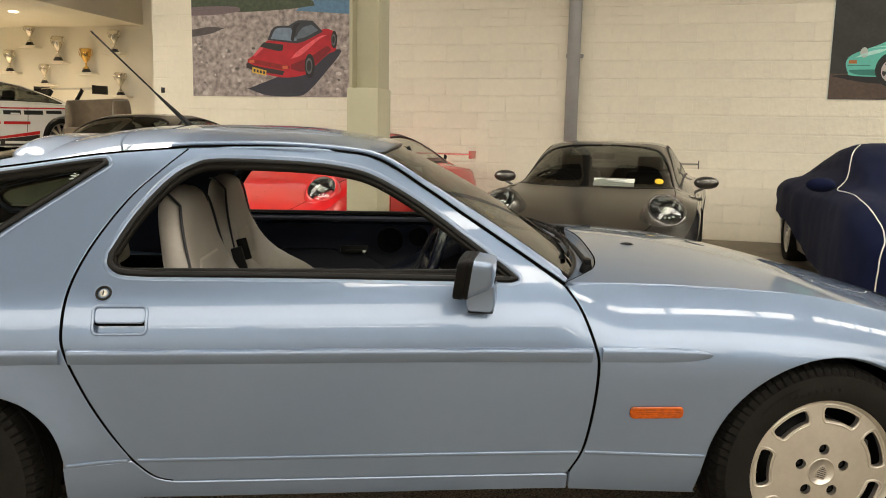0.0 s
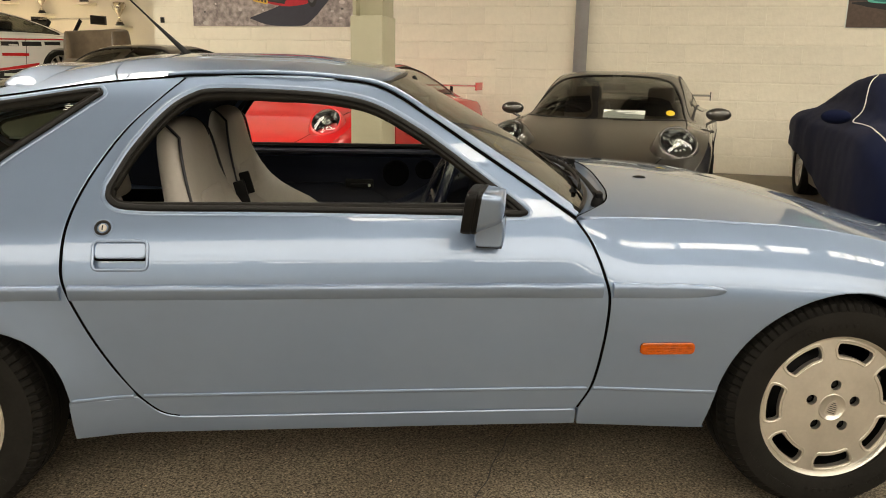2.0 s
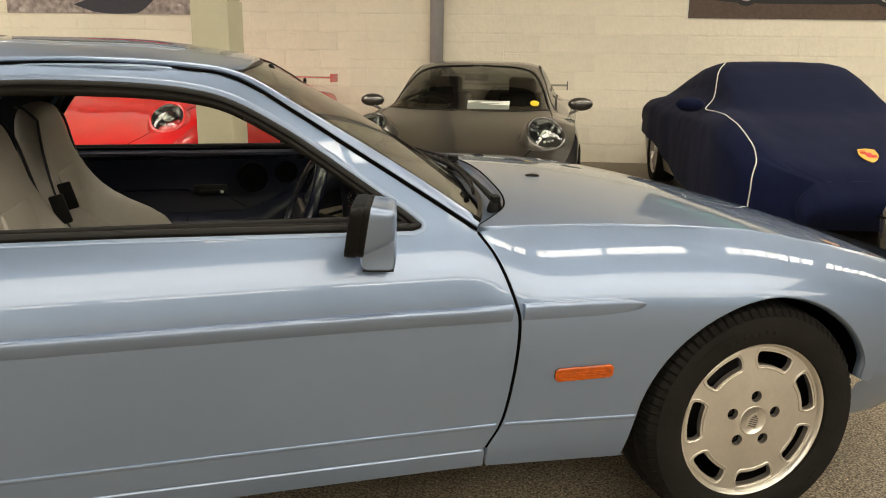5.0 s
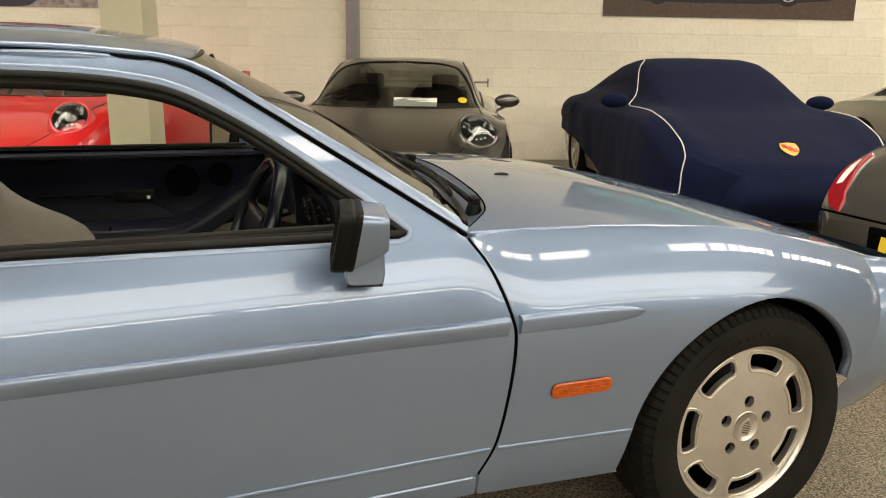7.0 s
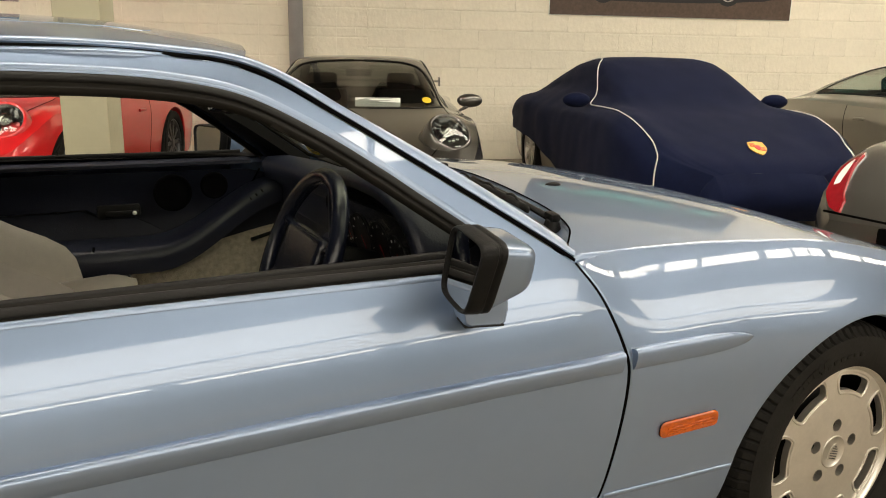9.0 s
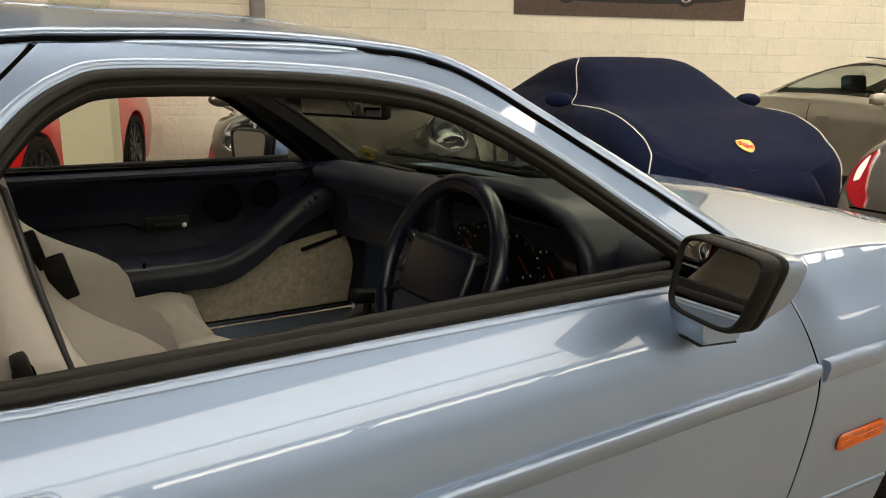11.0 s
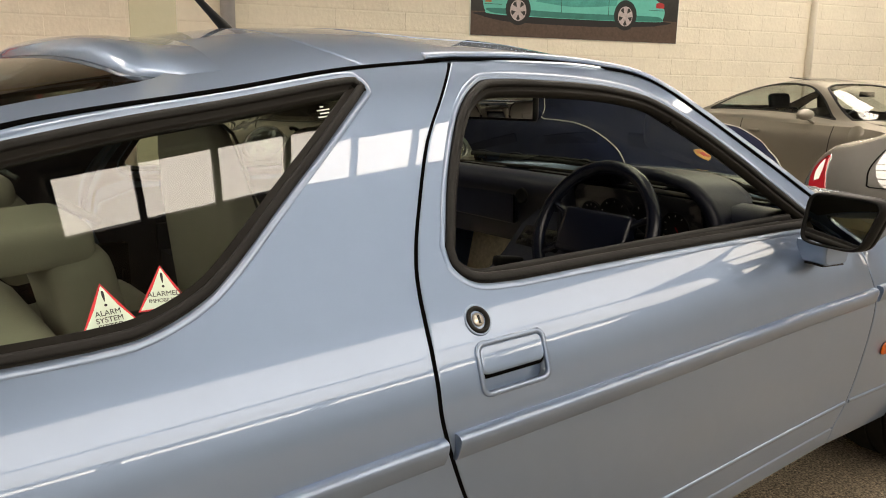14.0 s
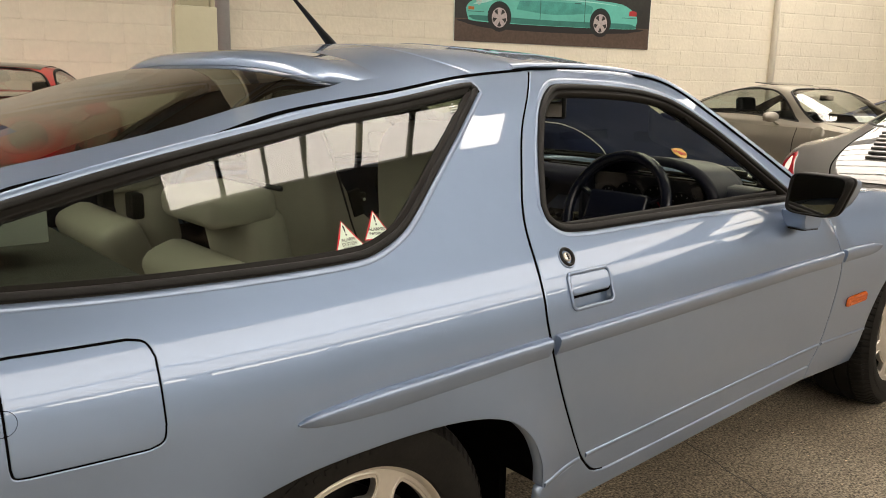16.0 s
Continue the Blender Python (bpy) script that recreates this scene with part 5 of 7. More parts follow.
box("rear_tunnel", (.5, .22, .20), (-1.05, 0, .54), NAVY, blue, bevel=.04, seg=3)
box("load_floor", (.80, 1.15, .04), (-1.72, 0, .70), CARPET, blue, bevel=.01)
box("load_cover", (.34, 1.10, .02), (-1.62, 0, .82), mat("ribbed_cover", (.05, .05, .045), .8, vary=.3, scale=90, bump=.4, bscale=220), blue, bevel=.006)
ctn = empty("white_carton", "small white printed carton on the load floor", "carton")
box("carton_body", (.22, .16, .09), (-1.66, -.30, .915), PAPER, ctn, bevel=.003)
for k in range(3):
    box("printed_bar", (.05, .10 - .02 * k, .001), (-1.72 + .06 * k, -.30, .961), INK, ctn, bevel=0)

# shell linings
box("cabin_floor", (1.9, 1.40, .03), (-.35, 0, .285), CARPET, blue, bevel=0)
box("tunnel", (1.3, .26, .16), (-.15, 0, .37), NAVY, blue, bevel=.05, seg=3)
box("tunnel_carpet", (.5, .275, .22), (.25, 0, .40), CARPET, blue, bevel=.04, seg=3)
box("rear_bulkhead", (.04, 1.3, .45), (-1.36, 0, .52), NAVY, blue, Matrix.Rotation(radians(-15), 3, "Y"), bevel=0)
box("footwell_wall", (.03, 1.40, .36), (.62, 0, .47), CARPET, blue, Matrix.Rotation(radians(12), 3, "Y"), bevel=0)


def lining(name, outl, holes, lift, material, parent, far, step=.05, depth=0, label=""):
    return panel(name, outl, side, material, parent, holes, step, depth, lift=lift, mirror=far, label=label)


CARD = loop([(-.80, .84), (-.70, .885)], [(-.70, .885), (-.3, .888), (.27, .885)], [(.27, .885), (.36, .86), (.47, .83)], [(.47, .83), (.54, .69), (.53, .5), (.48, .35)], [(.48, .35), (-.55, .35)], [(-.55, .35), (-.70, .5), (-.80, .68), (-.80, .84)])
for far, d in ((False, door_near), (True, door_far)):
    s = 1 if far else -1
    # inner faces of the frames and pillars
    lining("frame_lining", grow(door_out, -.012), [grow(WIN_OUT, .004), grow(CARD, -.01)], -.034, NAVY, d, far)
    lining("quarter_lining", loop([(-.60, 1.18), (-.72, 1.05), (-.83, .90), (-.84, .75), (-.84, .64)], [(-.84, .64), (-1.3, .68), (-1.80, .68)], [(-1.80, .68), (-1.80, .93)], [(-1.80, .93), (-1.41, 1.05), (-1.0, 1.13), (-.79, 1.165), (-.60, 1.18)]), [grow(Q_OUT, .004)], -.032, NAVY, quarter_far if far else quarter_near, far)
    card = lining("door_card", CARD, (), -.075 if not far else -.095, NAVY, d, far, label="navy leather door card")
    # sill top along the glass
    a, nn = on_side([(-.70 + .98 * i / 20, .884) for i in range(21)], far, -.055)
    ribbon("card_top", a, [(0, 0, 1)] * 21, .085, .012, NAVY, d, closed=False)
    a, nn = on_side([(-.70 + .96 * i / 20, .886) for i in range(21)], far, -.012)
    ribbon("glass_slot_lip", a, [(0, 0, 1)] * 21, .014, .008, RUBBER, d, closed=False)
    yy = .705 * s
    sm = Matrix.Translation((.017, yy + .012 * s, .762)) @ Matrix.Rotation(radians(90 * s), 4, "X")
    spin("speaker", [(.0, .006), (.030, .005), (.050, .003), (.053, .009), (.058, .010), (.061, .0)][::-1], GRILLE, card, sm, 36, label="round black speaker grille")
    sm = Matrix.Translation((.150, yy + .010 * s, .780)) @ Matrix.Rotation(radians(90 * s), 4, "X")
    spin("speaker", [(.0, .005), (.022, .004), (.035, .003), (.038, .008), (.043, .009), (.045, .0)][::-1], GRILLE, card, sm, 36)
    panel("pull_panel", loop([(-.62, .716), (-.255, .722)], [(-.255, .722), (-.235, .716), (-.198, .672)], [(-.198, .672), (-.185, .666), (-.11, .670)], [(-.11, .670), (-.09, .664), (.0, .606)], [(.0, .606), (-.62, .590)], [(-.62, .590), (-.62, .716)], n=5), side, NAVY, card, (), .04, -.014, lift=-.109 if far else -.089, mirror=far, edge=.003, label="padded navy pull panel")
    box("bin_line", (.006, .012, .085), (-.245, .648 * s, .575), GAP, card, Matrix.Rotation(radians(12), 3, "Y"), bevel=0)
    a, nn = on_side([(.31 - .01 * i, .885 - .03 * i) for i in range(10)], far, -.099 if far else -.079)
    ribbon("card_seam", a, nn, .005, .003, GAP, card, closed=False)
    box("latch_recess", (.13, .02, .042), (-.15, .728 * s, .712), PLASTIC, card, bevel=.010)
    box("latch_lever", (.10, .012, .016), (-.14, .715 * s, .706), PLASTIC, card, bevel=.005)
    spin("latch_button", [(.0, .003), (.006, .002), (.007, 0)][::-1], PAPER, card, Matrix.Translation((-.105, .706 * s, .706)) @ Matrix.Rotation(radians(90 * s), 4, "X"), 16)
    rows = []
    for i in range(24):
        u = i / 23
        x = -.62 + 1.02 * u
        zt = .612 + .20 * smooth01((u - .55) / .45) - .01 * u
        yo = .80 - .02 * u
        yi = .635 + .06 * smooth01((u - .6) / .4)
        rows.append([(x, s * yo, zt - .10), (x, s * yi, zt - .085), (x, s * (yi - .012), zt - .04), (x, s * (yi - .004), zt - .01), (x, s * (yi + .02), zt), (x, s * yo, zt + .005)])
    loft("armrest", rows, NAVY, card, flip=far)
    for k in range(9):
        box("vent_slat", (.006, .05, .012), (.14 + .02 * k, s * (.700 - .001 * k), .660 + .0125 * k), PLASTIC, card, Matrix.Rotation(radians(-28), 3, "Y"), bevel=.002)
    # pale carpet on the lower door
    lining("carpet_panel", loop([(-.58, .36), (.44, .36)], [(.44, .36), (.47, .50), (.44, .62)], [(.44, .62), (.30, .60), (.0, .53), (-.30, .50), (-.62, .49)], [(-.62, .49), (-.58, .36)]), (), -.125, CARPET, d, far, label="pale grey carpet on the lower door")
    box("map_slot", (.15, .012, .012), (.34, s * .725, .60), PLASTIC, card, Matrix.Rotation(radians(-14), 3, "Y"), bevel=.003)

# dashboard
rows = []
for i in range(29):
    u = i / 28
    y = -.73 + 1.46 * u
    bow = .13 * (1 - (y / .775) ** 2)
    f = .05 * (1 - (y / .73) ** 4)
    rows.append([(.47 + bow, y, .852), (.40 + f, y, .872), (.335 + f, y, .868), (.315 + f, y, .845), (.325 + f, y, .80), (.36 + f, y, .775), (.37 + f, y, .70), (.40 + f, y, .62), (.56, y, .60), (.57, y, .75)])
dash = loft("dashboard", rows, NAVY, blue, "navy leather dashboard")
for k in range(4):
    y = .50 - .34 * k
    box("demister_vent", (.03, .22, .006), (.46 + .06 * (1 - (y / .75) ** 2), y, .868), PLASTIC, dash, bevel=.003)
box("glovebox_lid", (.030, .40, .118), (.398, .42, .752), NAVY, dash, Matrix.Rotation(radians(-6), 3, "Y"), bevel=.012, seg=3)
tube("glove_seam", [(.380, .625, .822), (.384, .42, .817), (.380, .215, .808), (.384, .213, .70)], .0035, GAP, dash, 6)
spin("fresh_air_vent", [(.0, .004), (.020, .004), (.024, .007), (.027, .0)][::-1], PLASTIC, dash, Matrix.Translation((.366, .16, .80)) @ Matrix.Rotation(radians(-90), 4, "Y"), 24)
# instrument pod
rows = []
for i in range(9):
    u = i / 8
    x = .235 + .25 * u
    sc = 1 - .05 * u
    row = []
    for j in range(25):
        a = math.pi * j / 24
        row.append((x + .035 * math.cos(a) ** 2 * (1 - u), -.365 - math.copysign(abs(math.cos(a)) ** .55, math.cos(a)) * .245 * sc, .705 + (abs(math.sin(a)) ** .6) * (.222 - .022 * u)))
    rows.append(row)
verts = [p for r in rows for p in r]
faces = [(i * 25 + j, i * 25 + j + 1, (i + 1) * 25 + j + 1, (i + 1) * 25 + j) for i in range(8) for j in range(24)]
pod = mesh_of("instrument_pod", verts, faces, NAVY, blue, label="hooded navy instrument pod")
sol = pod.modifiers.new("thick", "SOLIDIFY")
sol.thickness = .028
box("gauge_panel", (.01, .43, .19), (.29, -.365, .795), BLACKGLOSS, pod, Matrix.Rotation(radians(-12), 3, "Y"), bevel=.004)
for yy, r in ((-.50, .042), (-.41, .055), (-.30, .055), (-.215, .035)):
    gm = Matrix.Translation((.282, yy, .805)) @ Matrix.Rotation(radians(-90 - 12), 4, "Y")
    spin("gauge", [(.0, .001), (r - .004, .001), (r, .004), (r, .0)][::-1], PLASTIC, pod, gm, 28)
    for k in range(8):
        a = radians(-40 + k * 37)
        box("gauge_mark", (.0012, .005, .002), (0, 0, 0), PIPEGREY, pod, bevel=0).data.transform(gm @ Matrix.Translation(((r - .010) * math.cos(a), (r - .010) * math.sin(a), .0025)) @ Matrix.Rotation(a + math.pi / 2, 4, "Z"))
    box("gauge_needle", (.0015, r * .75, .001), (0, 0, 0), REDLENS, pod, bevel=0).data.transform(gm @ Matrix.Rotation(radians(120), 4, "Z") @ Matrix.Translation((0, r * .33, .003)))
# steering wheel
swm = Matrix.Translation((.112, -.365, .785)) @ Matrix.Rotation(radians(-90 + 22), 4, "Y")
sw = new("steering_wheel")
sw.parent = blue
sw["label"] = "navy leather four-spoke steering wheel"
tube("wheel_rim", [swm @ Vector((.182 * math.cos(a), .182 * math.sin(a), 0)) for a in [2 * math.pi * i / 56 for i in range(56)]], .0180, WHEELHIDE, sw, 12, closed=True)
hub = box("hub_pad", (.125, .225, .045), (0, 0, 0), WHEELHIDE, sw, bevel=.016, seg=3)
hub.data.transform(swm @ Matrix.Translation((.0, 0, -.012)))
for s in (-1, 1):
    for q in (22, -28):
        a = radians(90 * s) + radians(q if s < 0 else -q)
        e = Vector((.18 * math.cos(a), .18 * math.sin(a), 0))
        b = Vector((.03 if q * 1 > 0 else -.03, .09 * s, -.008))
        tube("spoke", [swm @ b, swm @ b.lerp(e, .5) + Vector((.004, 0, 0)), swm @ e], .013, WHEELHIDE, sw, 8, flat=.7)
tube("steering_column", [swm @ Vector((0, 0, -.02)), (.36, -.365, .72)], .045, PLASTIC, sw, 16)
for s in (1, -1):
    tube("column_stalk", [(.19, -.365 + s * .04, .775), (.17, -.365 + s * .15, .795)], .008, PLASTIC, sw, 8)
# centre console with radio and gear lever
cons = loft("console", [[(x, -.125, z0), (x, .125, z0), (x, .115, z1), (x, -.115, z1)] for x, z0, z1 in ((.40, .50, .76), (.33, .48, .72), (.25, .45, .635), (.15, .42, .560), (-.05, .40, .50), (-.40, .38, .46))], NAVY, blue)
rm = Matrix.Translation((.305, 0, .685)) @ Matrix.Rotation(radians(-48), 4, "Y")
rad = box("radio", (.075, .18, .02), (0, 0, 0), BLACKGLOSS, cons, bevel=.004)
rad.data.transform(rm)
for k in range(5):
    box("radio_key", (.012, .018, .006), (0, 0, 0), PLASTIC, cons, bevel=.002).data.transform(rm @ Matrix.Translation((-.022, -.06 + .03 * k, .012)))
    box("radio_key", (.012, .018, .006), (0, 0, 0), PLASTIC, cons, bevel=.002).data.transform(rm @ Matrix.Translation((.010, -.06 + .03 * k, .012)))
tube("gear_stick", [(.13, -.012, .57), (.140, -.012, .63)], .010, PLASTIC, cons, 8)
box("gear_knob", (.11, .036, .034), (.150, -.012, .637), PLASTIC, cons, Matrix.Rotation(radians(8), 3, "Y"), bevel=.014, seg=3)
box("gear_gate", (.12, .07, .008), (.14, -.012, .588), PLASTIC, cons, Matrix.Rotation(radians(-14), 3, "Y"), bevel=.003)
# interior mirror and header
aim = Matrix.Rotation(radians(24), 3, "Z") @ Matrix.Rotation(radians(-4), 3, "Y")
im = box("interior_mirror", (.030, .25, .088), (.088, -.005, 1.104), PLASTIC, blue, aim, bevel=.014, seg=3, label="black interior mirror")
box("mirror_pane", (.003, .232, .072), tuple(Vector((.088, -.005, 1.104)) + aim @ Vector((-.0155, 0, 0))), MIRROR, im, aim, bevel=.001)
tube("mirror_stem", [(.105, 0, 1.14), (.07, 0, 1.205)], .008, PLASTIC, im, 8)
grid("headlining", lambda u, v: tuple(top_roof(np.array([-.99 + 1.0 * u]), np.array([-.57 + 1.14 * v]))[0] - np.array([0, 0, .035])), 12, 14, NAVY, blue)
for s in (-1, 1):
    rows = []
    for i in range(12):
        v = i / 11
        p = Vector(screen(0 if s < 0 else 1, v))
        rows.append([p + Vector((-.030, s * .006, -.014)), p + Vector((-.006, s * -.034, -.008)), p + Vector((-.034, s * -.046, -.030)), p + Vector((-.066, s * -.006, -.032))])
    loft("pillar_trim", rows, PLASTIC, blue)
    box("sun_visor", (.13, .36, .016), (-.085, s * .33, 1.175), NAVY, blue, Matrix.Rotation(radians(14), 3, "Y"), bevel=.006)


# ---- the rear-engined coupes: one shell, several finishes ----
C_MID = fn((-2.32, .53), (-2.25, .63), (-2.1, .735), (-1.9, .835), (-1.5, .985), (-1.0, 1.155), (-.6, 1.252), (-.25, 1.288), (.0, 1.275), (.25, 1.215), (.55, 1.09), (.9, .915), (1.0, .878), (1.3, .795), (1.6, .705), (1.9, .60), (2.05, .525), (2.12, .45))
C_SHO = fn((-2.32, .50), (-2.2, .63), (-2.0, .755), (-1.7, .845), (-1.3, .865), (-.8, .85), (.0, .83), (.6, .825), (1.0, .825), (1.3, .80), (1.6, .715), (1.85, .60), (2.05, .50), (2.12, .42))
C_W = fn((-2.32, .64), (-2.2, .80), (-2.0, .87), (-1.7, .905), (-1.3, .915), (-.8, .885), (.0, .865), (.6, .868), (1.0, .882), (1.3, .888), (1.6, .875), (1.85, .82), (2.0, .70), (2.08, .54), (2.12, .36))
C_SY = fn((0, 1), (.10, .965), (.18, .895), (.25, .83), (.55, .70), (.68, .60), (.80, .42), (1, 0))
C_SZ = fn((0, 0), (.10, .10), (.18, .17), (.25, .25), (.55, .80), (.68, .935), (.80, .985), (1, 1))


def c_top(x, s):
    """The upper skin: s from 0 at the shoulder to 1 at the middle line."""
    w, a, b = C_W(x), C_SHO(x), C_MID(x)
    low = np.clip((.16 - (b - a)) / .16, 0, 1)
    ys = C_SY(s) * (1 - low) + np.clip(np.cos(s * math.pi / 2), 0, 1) ** .75 * low
    zs = C_SZ(s) * (1 - low) + np.clip(np.sin(s * math.pi / 2), 0, 1) ** 1.3 * low
    crest = .042 * np.exp(-((s - .40) / .20) ** 2) * np.clip((x - .85) / .5, 0, 1) * np.clip((2.05 - x) / .3, 0, 1)
    return np.stack([x, -(w - .035) * ys, a + (b - a) * zs + crest], 1)


def top_at(x, y):
    """Height of the upper skin over a point of the plan."""
    s = np.linspace(0, 1, 200)
    p = c_top(np.full(200, x), s)
    return float(np.interp(-abs(y), p[:, 1], p[:, 2]))


def end_cap(x0, push):
    """The rounded front or tail that joins the two flanks."""
    def f(u, v):
        k = u * 2 - 1
        e = c_side(np.array([x0]), np.array([v]))[0]
        y = k * abs(e[1])
        z = e[2] + (C_MID(x0) - C_SHO(x0)) * (1 - k * k) * v
        return (x0 + push * (1 - abs(k) ** 2.6) * (.75 + .25 * math.sin(v * math.pi)), y, z)
    return f


def c_side(x, t):
    """The flank: t from 0 at the sill to 1 at the shoulder."""
    a = C_SHO(x)
    zb = .17 + .06 * np.clip((np.abs(x) - 1.7) / .5, 0, 1)
    z = zb + (a - zb) * t
    bulge = 1 - .055 * np.clip(1 - t, 0, 1) ** 2.2 - .04 * np.clip((t - .72) / .28, 0, 1) ** 2
    return np.stack([x, -C_W(x) * bulge, z], 1)


def t_of(x, z):
    a = float(C_SHO(x))
    zb = .17 + .06 * min(max((abs(x) - 1.7) / .5, 0), 1)
    return (z - zb) / (a - zb)


C_ARCH_F = [(x, t_of(x, z)) for x, z in arc(1.225, .335, .365, 186, -6, 26)]
C_ARCH_R = [(x, t_of(x, z)) for x, z in arc(-1.225, .335, .372, 186, -6, 26)]
C_SIDEWIN = loop([(.60, .235), (.52, .30), (.36, .46), (.16, .585), (-.05, .625), (-.35, .64), (-.7, .61), (-1.05, .53), (-1.28, .42)], [(-1.28, .42), (-1.36, .36), (-1.30, .31), (-1.1, .285)], [(-1.1, .285), (-.6, .25), (0, .235), (.60, .235)])
C_SCREEN = loop([(.99, .99999), (.95, .70), (.86, .44), (.78, .345)], [(.78, .345), (.60, .45), (.42, .58), (.24, .70)], [(.24, .70), (.17, .82), (.14, .99999)])
C_REARWIN = loop([(-.72, .99999), (-.74, .82), (-.82, .70)], [(-.82, .70), (-1.1, .66), (-1.42, .60)], [(-1.42, .60), (-1.52, .75), (-1.55, .99999)])
def spoke_wheel(parent, m, r=.335, rim=.24, spokes=10, material=None):
    wheel = new("wheel")
    wheel.parent = parent
    wheel.matrix_local = m
    tyre_mesh(wheel, r, rim, .24, 60)
    material = material or ALLOYDARK
    spin("rim", [(.20, -.09), (rim - .004, -.09), (rim - .010, .05), (rim, .095), (rim + .006, .104), (rim - .004, .102), (rim - .012, .088)], material, wheel, seg=40)
    bm = bmesh.new()
    for i in range(spokes):
        w = 2 * math.pi * i / spokes
        for q in (-.07, .07):
            g = bmesh.ops.create_cube(bm, size=1)
            bmesh.ops.scale(bm, vec=(rim - .05, .018, .02), verts=g["verts"])
            bmesh.ops.translate(bm, vec=((rim - .05) / 2 + .04, 0, .08), verts=g["verts"])
            bmesh.ops.rotate(bm, matrix=Matrix.Rotation(w + q, 3, "Z"), verts=g["verts"], cent=(0, 0, 0))
    part("spokes", bm, material, wheel, smooth=False)
    spin("hub", [(.0, .095), (.045, .095), (.055, .085), (.055, .05)][::-1], material, wheel, seg=24)
    spin("brake_disc", [(.05, .03), (.17, .03), (.17, .0)], STEEL, wheel, seg=32)
    # added black disc, painted shade between the spokes
    spin("shade_disc", [(.0, -.02), (.23, -.02)], GAP, wheel, seg=24)
    return wheel


def teardrop(cx, cy, a, b, n=28):
    return [(cx + a * math.cos(2 * math.pi * i / n), cy + b * math.sin(2 * math.pi * i / n)) for i in range(n)]


def coupe(label, m, body, roof=None, wing="", glassm=None, interior=NAVY, wheelm=None, wheelrim=.24, lamps=True, category="car"):
    """A low rear-engined coupe."""
    car = empty("parked_coupe", label, category, m=m)
    glassm = glassm or GLASS
    roof = roof or body
    for mi in (False, True):
        panel("flank", loop([(2.09, .05), (1.65, .0)], [(1.65, .0), (1.592, C_ARCH_F[-1][1])], C_ARCH_F[::-1], [C_ARCH_F[0], (.84, .0)], [(.84, .0), (0, .0), (-.83, .0)], [(-.83, .0), C_ARCH_R[-1]], C_ARCH_R[::-1], [C_ARCH_R[0], (-1.62, .0)],
                           [(-1.62, .0), (-2.30, .05)], [(-2.30, .05), (-2.30, 1.0)], [(-2.30, 1.0), (-1, 1.0), (0, 1.0), (1, 1.0), (2.09, 1.0)], [(2.09, 1.0), (2.09, .05)], n=5),
              c_side, body, car, (), .07, .02, mirror=mi)
        lampout = teardrop(1.56, .13, .165, .20)
        up = panel("upper_body", loop([(-2.30, .0), (-1, .0), (0, .0), (1, .0), (2.09, .0)], [(2.09, .0), (2.10, .5), (2.11, .99999)], [(2.11, .99999), (1, .99999), (0, .99999), (-1, .99999), (-2.31, .99999)], [(-2.31, .99999), (-2.30, 0)], n=12),
                   c_top, body, car, [C_SIDEWIN] + [[(x, 1.02 if q > .995 else q) for x, q in o] for o in (C_SCREEN, C_REARWIN)], .055, 0, mirror=mi)
        if roof is not body:
            panel("roof_panel", loop([(.16, .72), (-.3, .70), (-.78, .72)], [(-.78, .72), (-.72, .85), (-.70, .99999)], [(-.70, .99999), (0, .99999), (.12, .99999)], [(.12, .99999), (.14, .85), (.16, .72)]), c_top, roof, car, (), .08, 0, lift=.004, mirror=mi)
        for nm, o in (("side_window", C_SIDEWIN), ("windscreen_half", C_SCREEN), ("rear_window_half", C_REARWIN)):
            g = panel(nm, grow(o, .004) if nm == "side_window" else o, c_top, glassm, car, (), .08, 0, lift=-.004, mirror=mi)
            g.visible_shadow = False
            P = np.array(o)
            A = c_top(P[:, 0], P[:, 1])
            e = .004
            N = np.cross(c_top(P[:, 0] + e, P[:, 1]) - c_top(P[:, 0] - e, P[:, 1]), c_top(P[:, 0], P[:, 1] + e) - c_top(P[:, 0], P[:, 1] - e))
            N /= np.maximum(np.linalg.norm(N, axis=1), 1e-9)[:, None]
            N[N[:, 2] < 0] *= -1
            if mi:
                A[:, 1] *= -1
                N[:, 1] *= -1
            sel = [i for i in range(len(P)) if P[i][1] < .995]
            ribbon("window_trim", A[sel], N[sel], .022, .004, RUBBER, g, closed=nm == "side_window")
        s = 1 if mi else -1
        # door shut lines, door handle
        for xx in (.66, -.55):
            pts = c_side(np.full(12, xx) + np.linspace(0, .06 if xx > 0 else -.05, 12), np.linspace(.14, 1, 12))
            pts[:, 1] *= -s
            ribbon("door_gap", pts, [(0, s, 0)] * 12, .009, .0012, GAP, car, closed=False)
        hp = c_side(np.array([-.36]), np.array([.83]))[0]
        box("door_handle", (.16, .02, .028), (hp[0], s * (abs(hp[1]) + .008), hp[2]), body, car, bevel=.009, seg=3)
        # door mirror on its arm
        mr = new("door_mirror")
        mr.parent = car
        mr.location = (.40, s * .905, .925)
        bm = bmesh.new()
        bmesh.ops.create_uvsphere(bm, u_segments=20, v_segments=12, radius=1)
        bmesh.ops.scale(bm, vec=(.062, .105, .058), verts=bm.verts)
        for v in bm.verts:
            if v.co.x < -.02:
                v.co.x = -.02 + (v.co.x + .02) * .1
        part("mirror_shell", bm, body, mr)
        part_ = box("mirror_glass", (.006, .165, .085), (-.026, 0, 0), MIRROR, mr, bevel=.002)
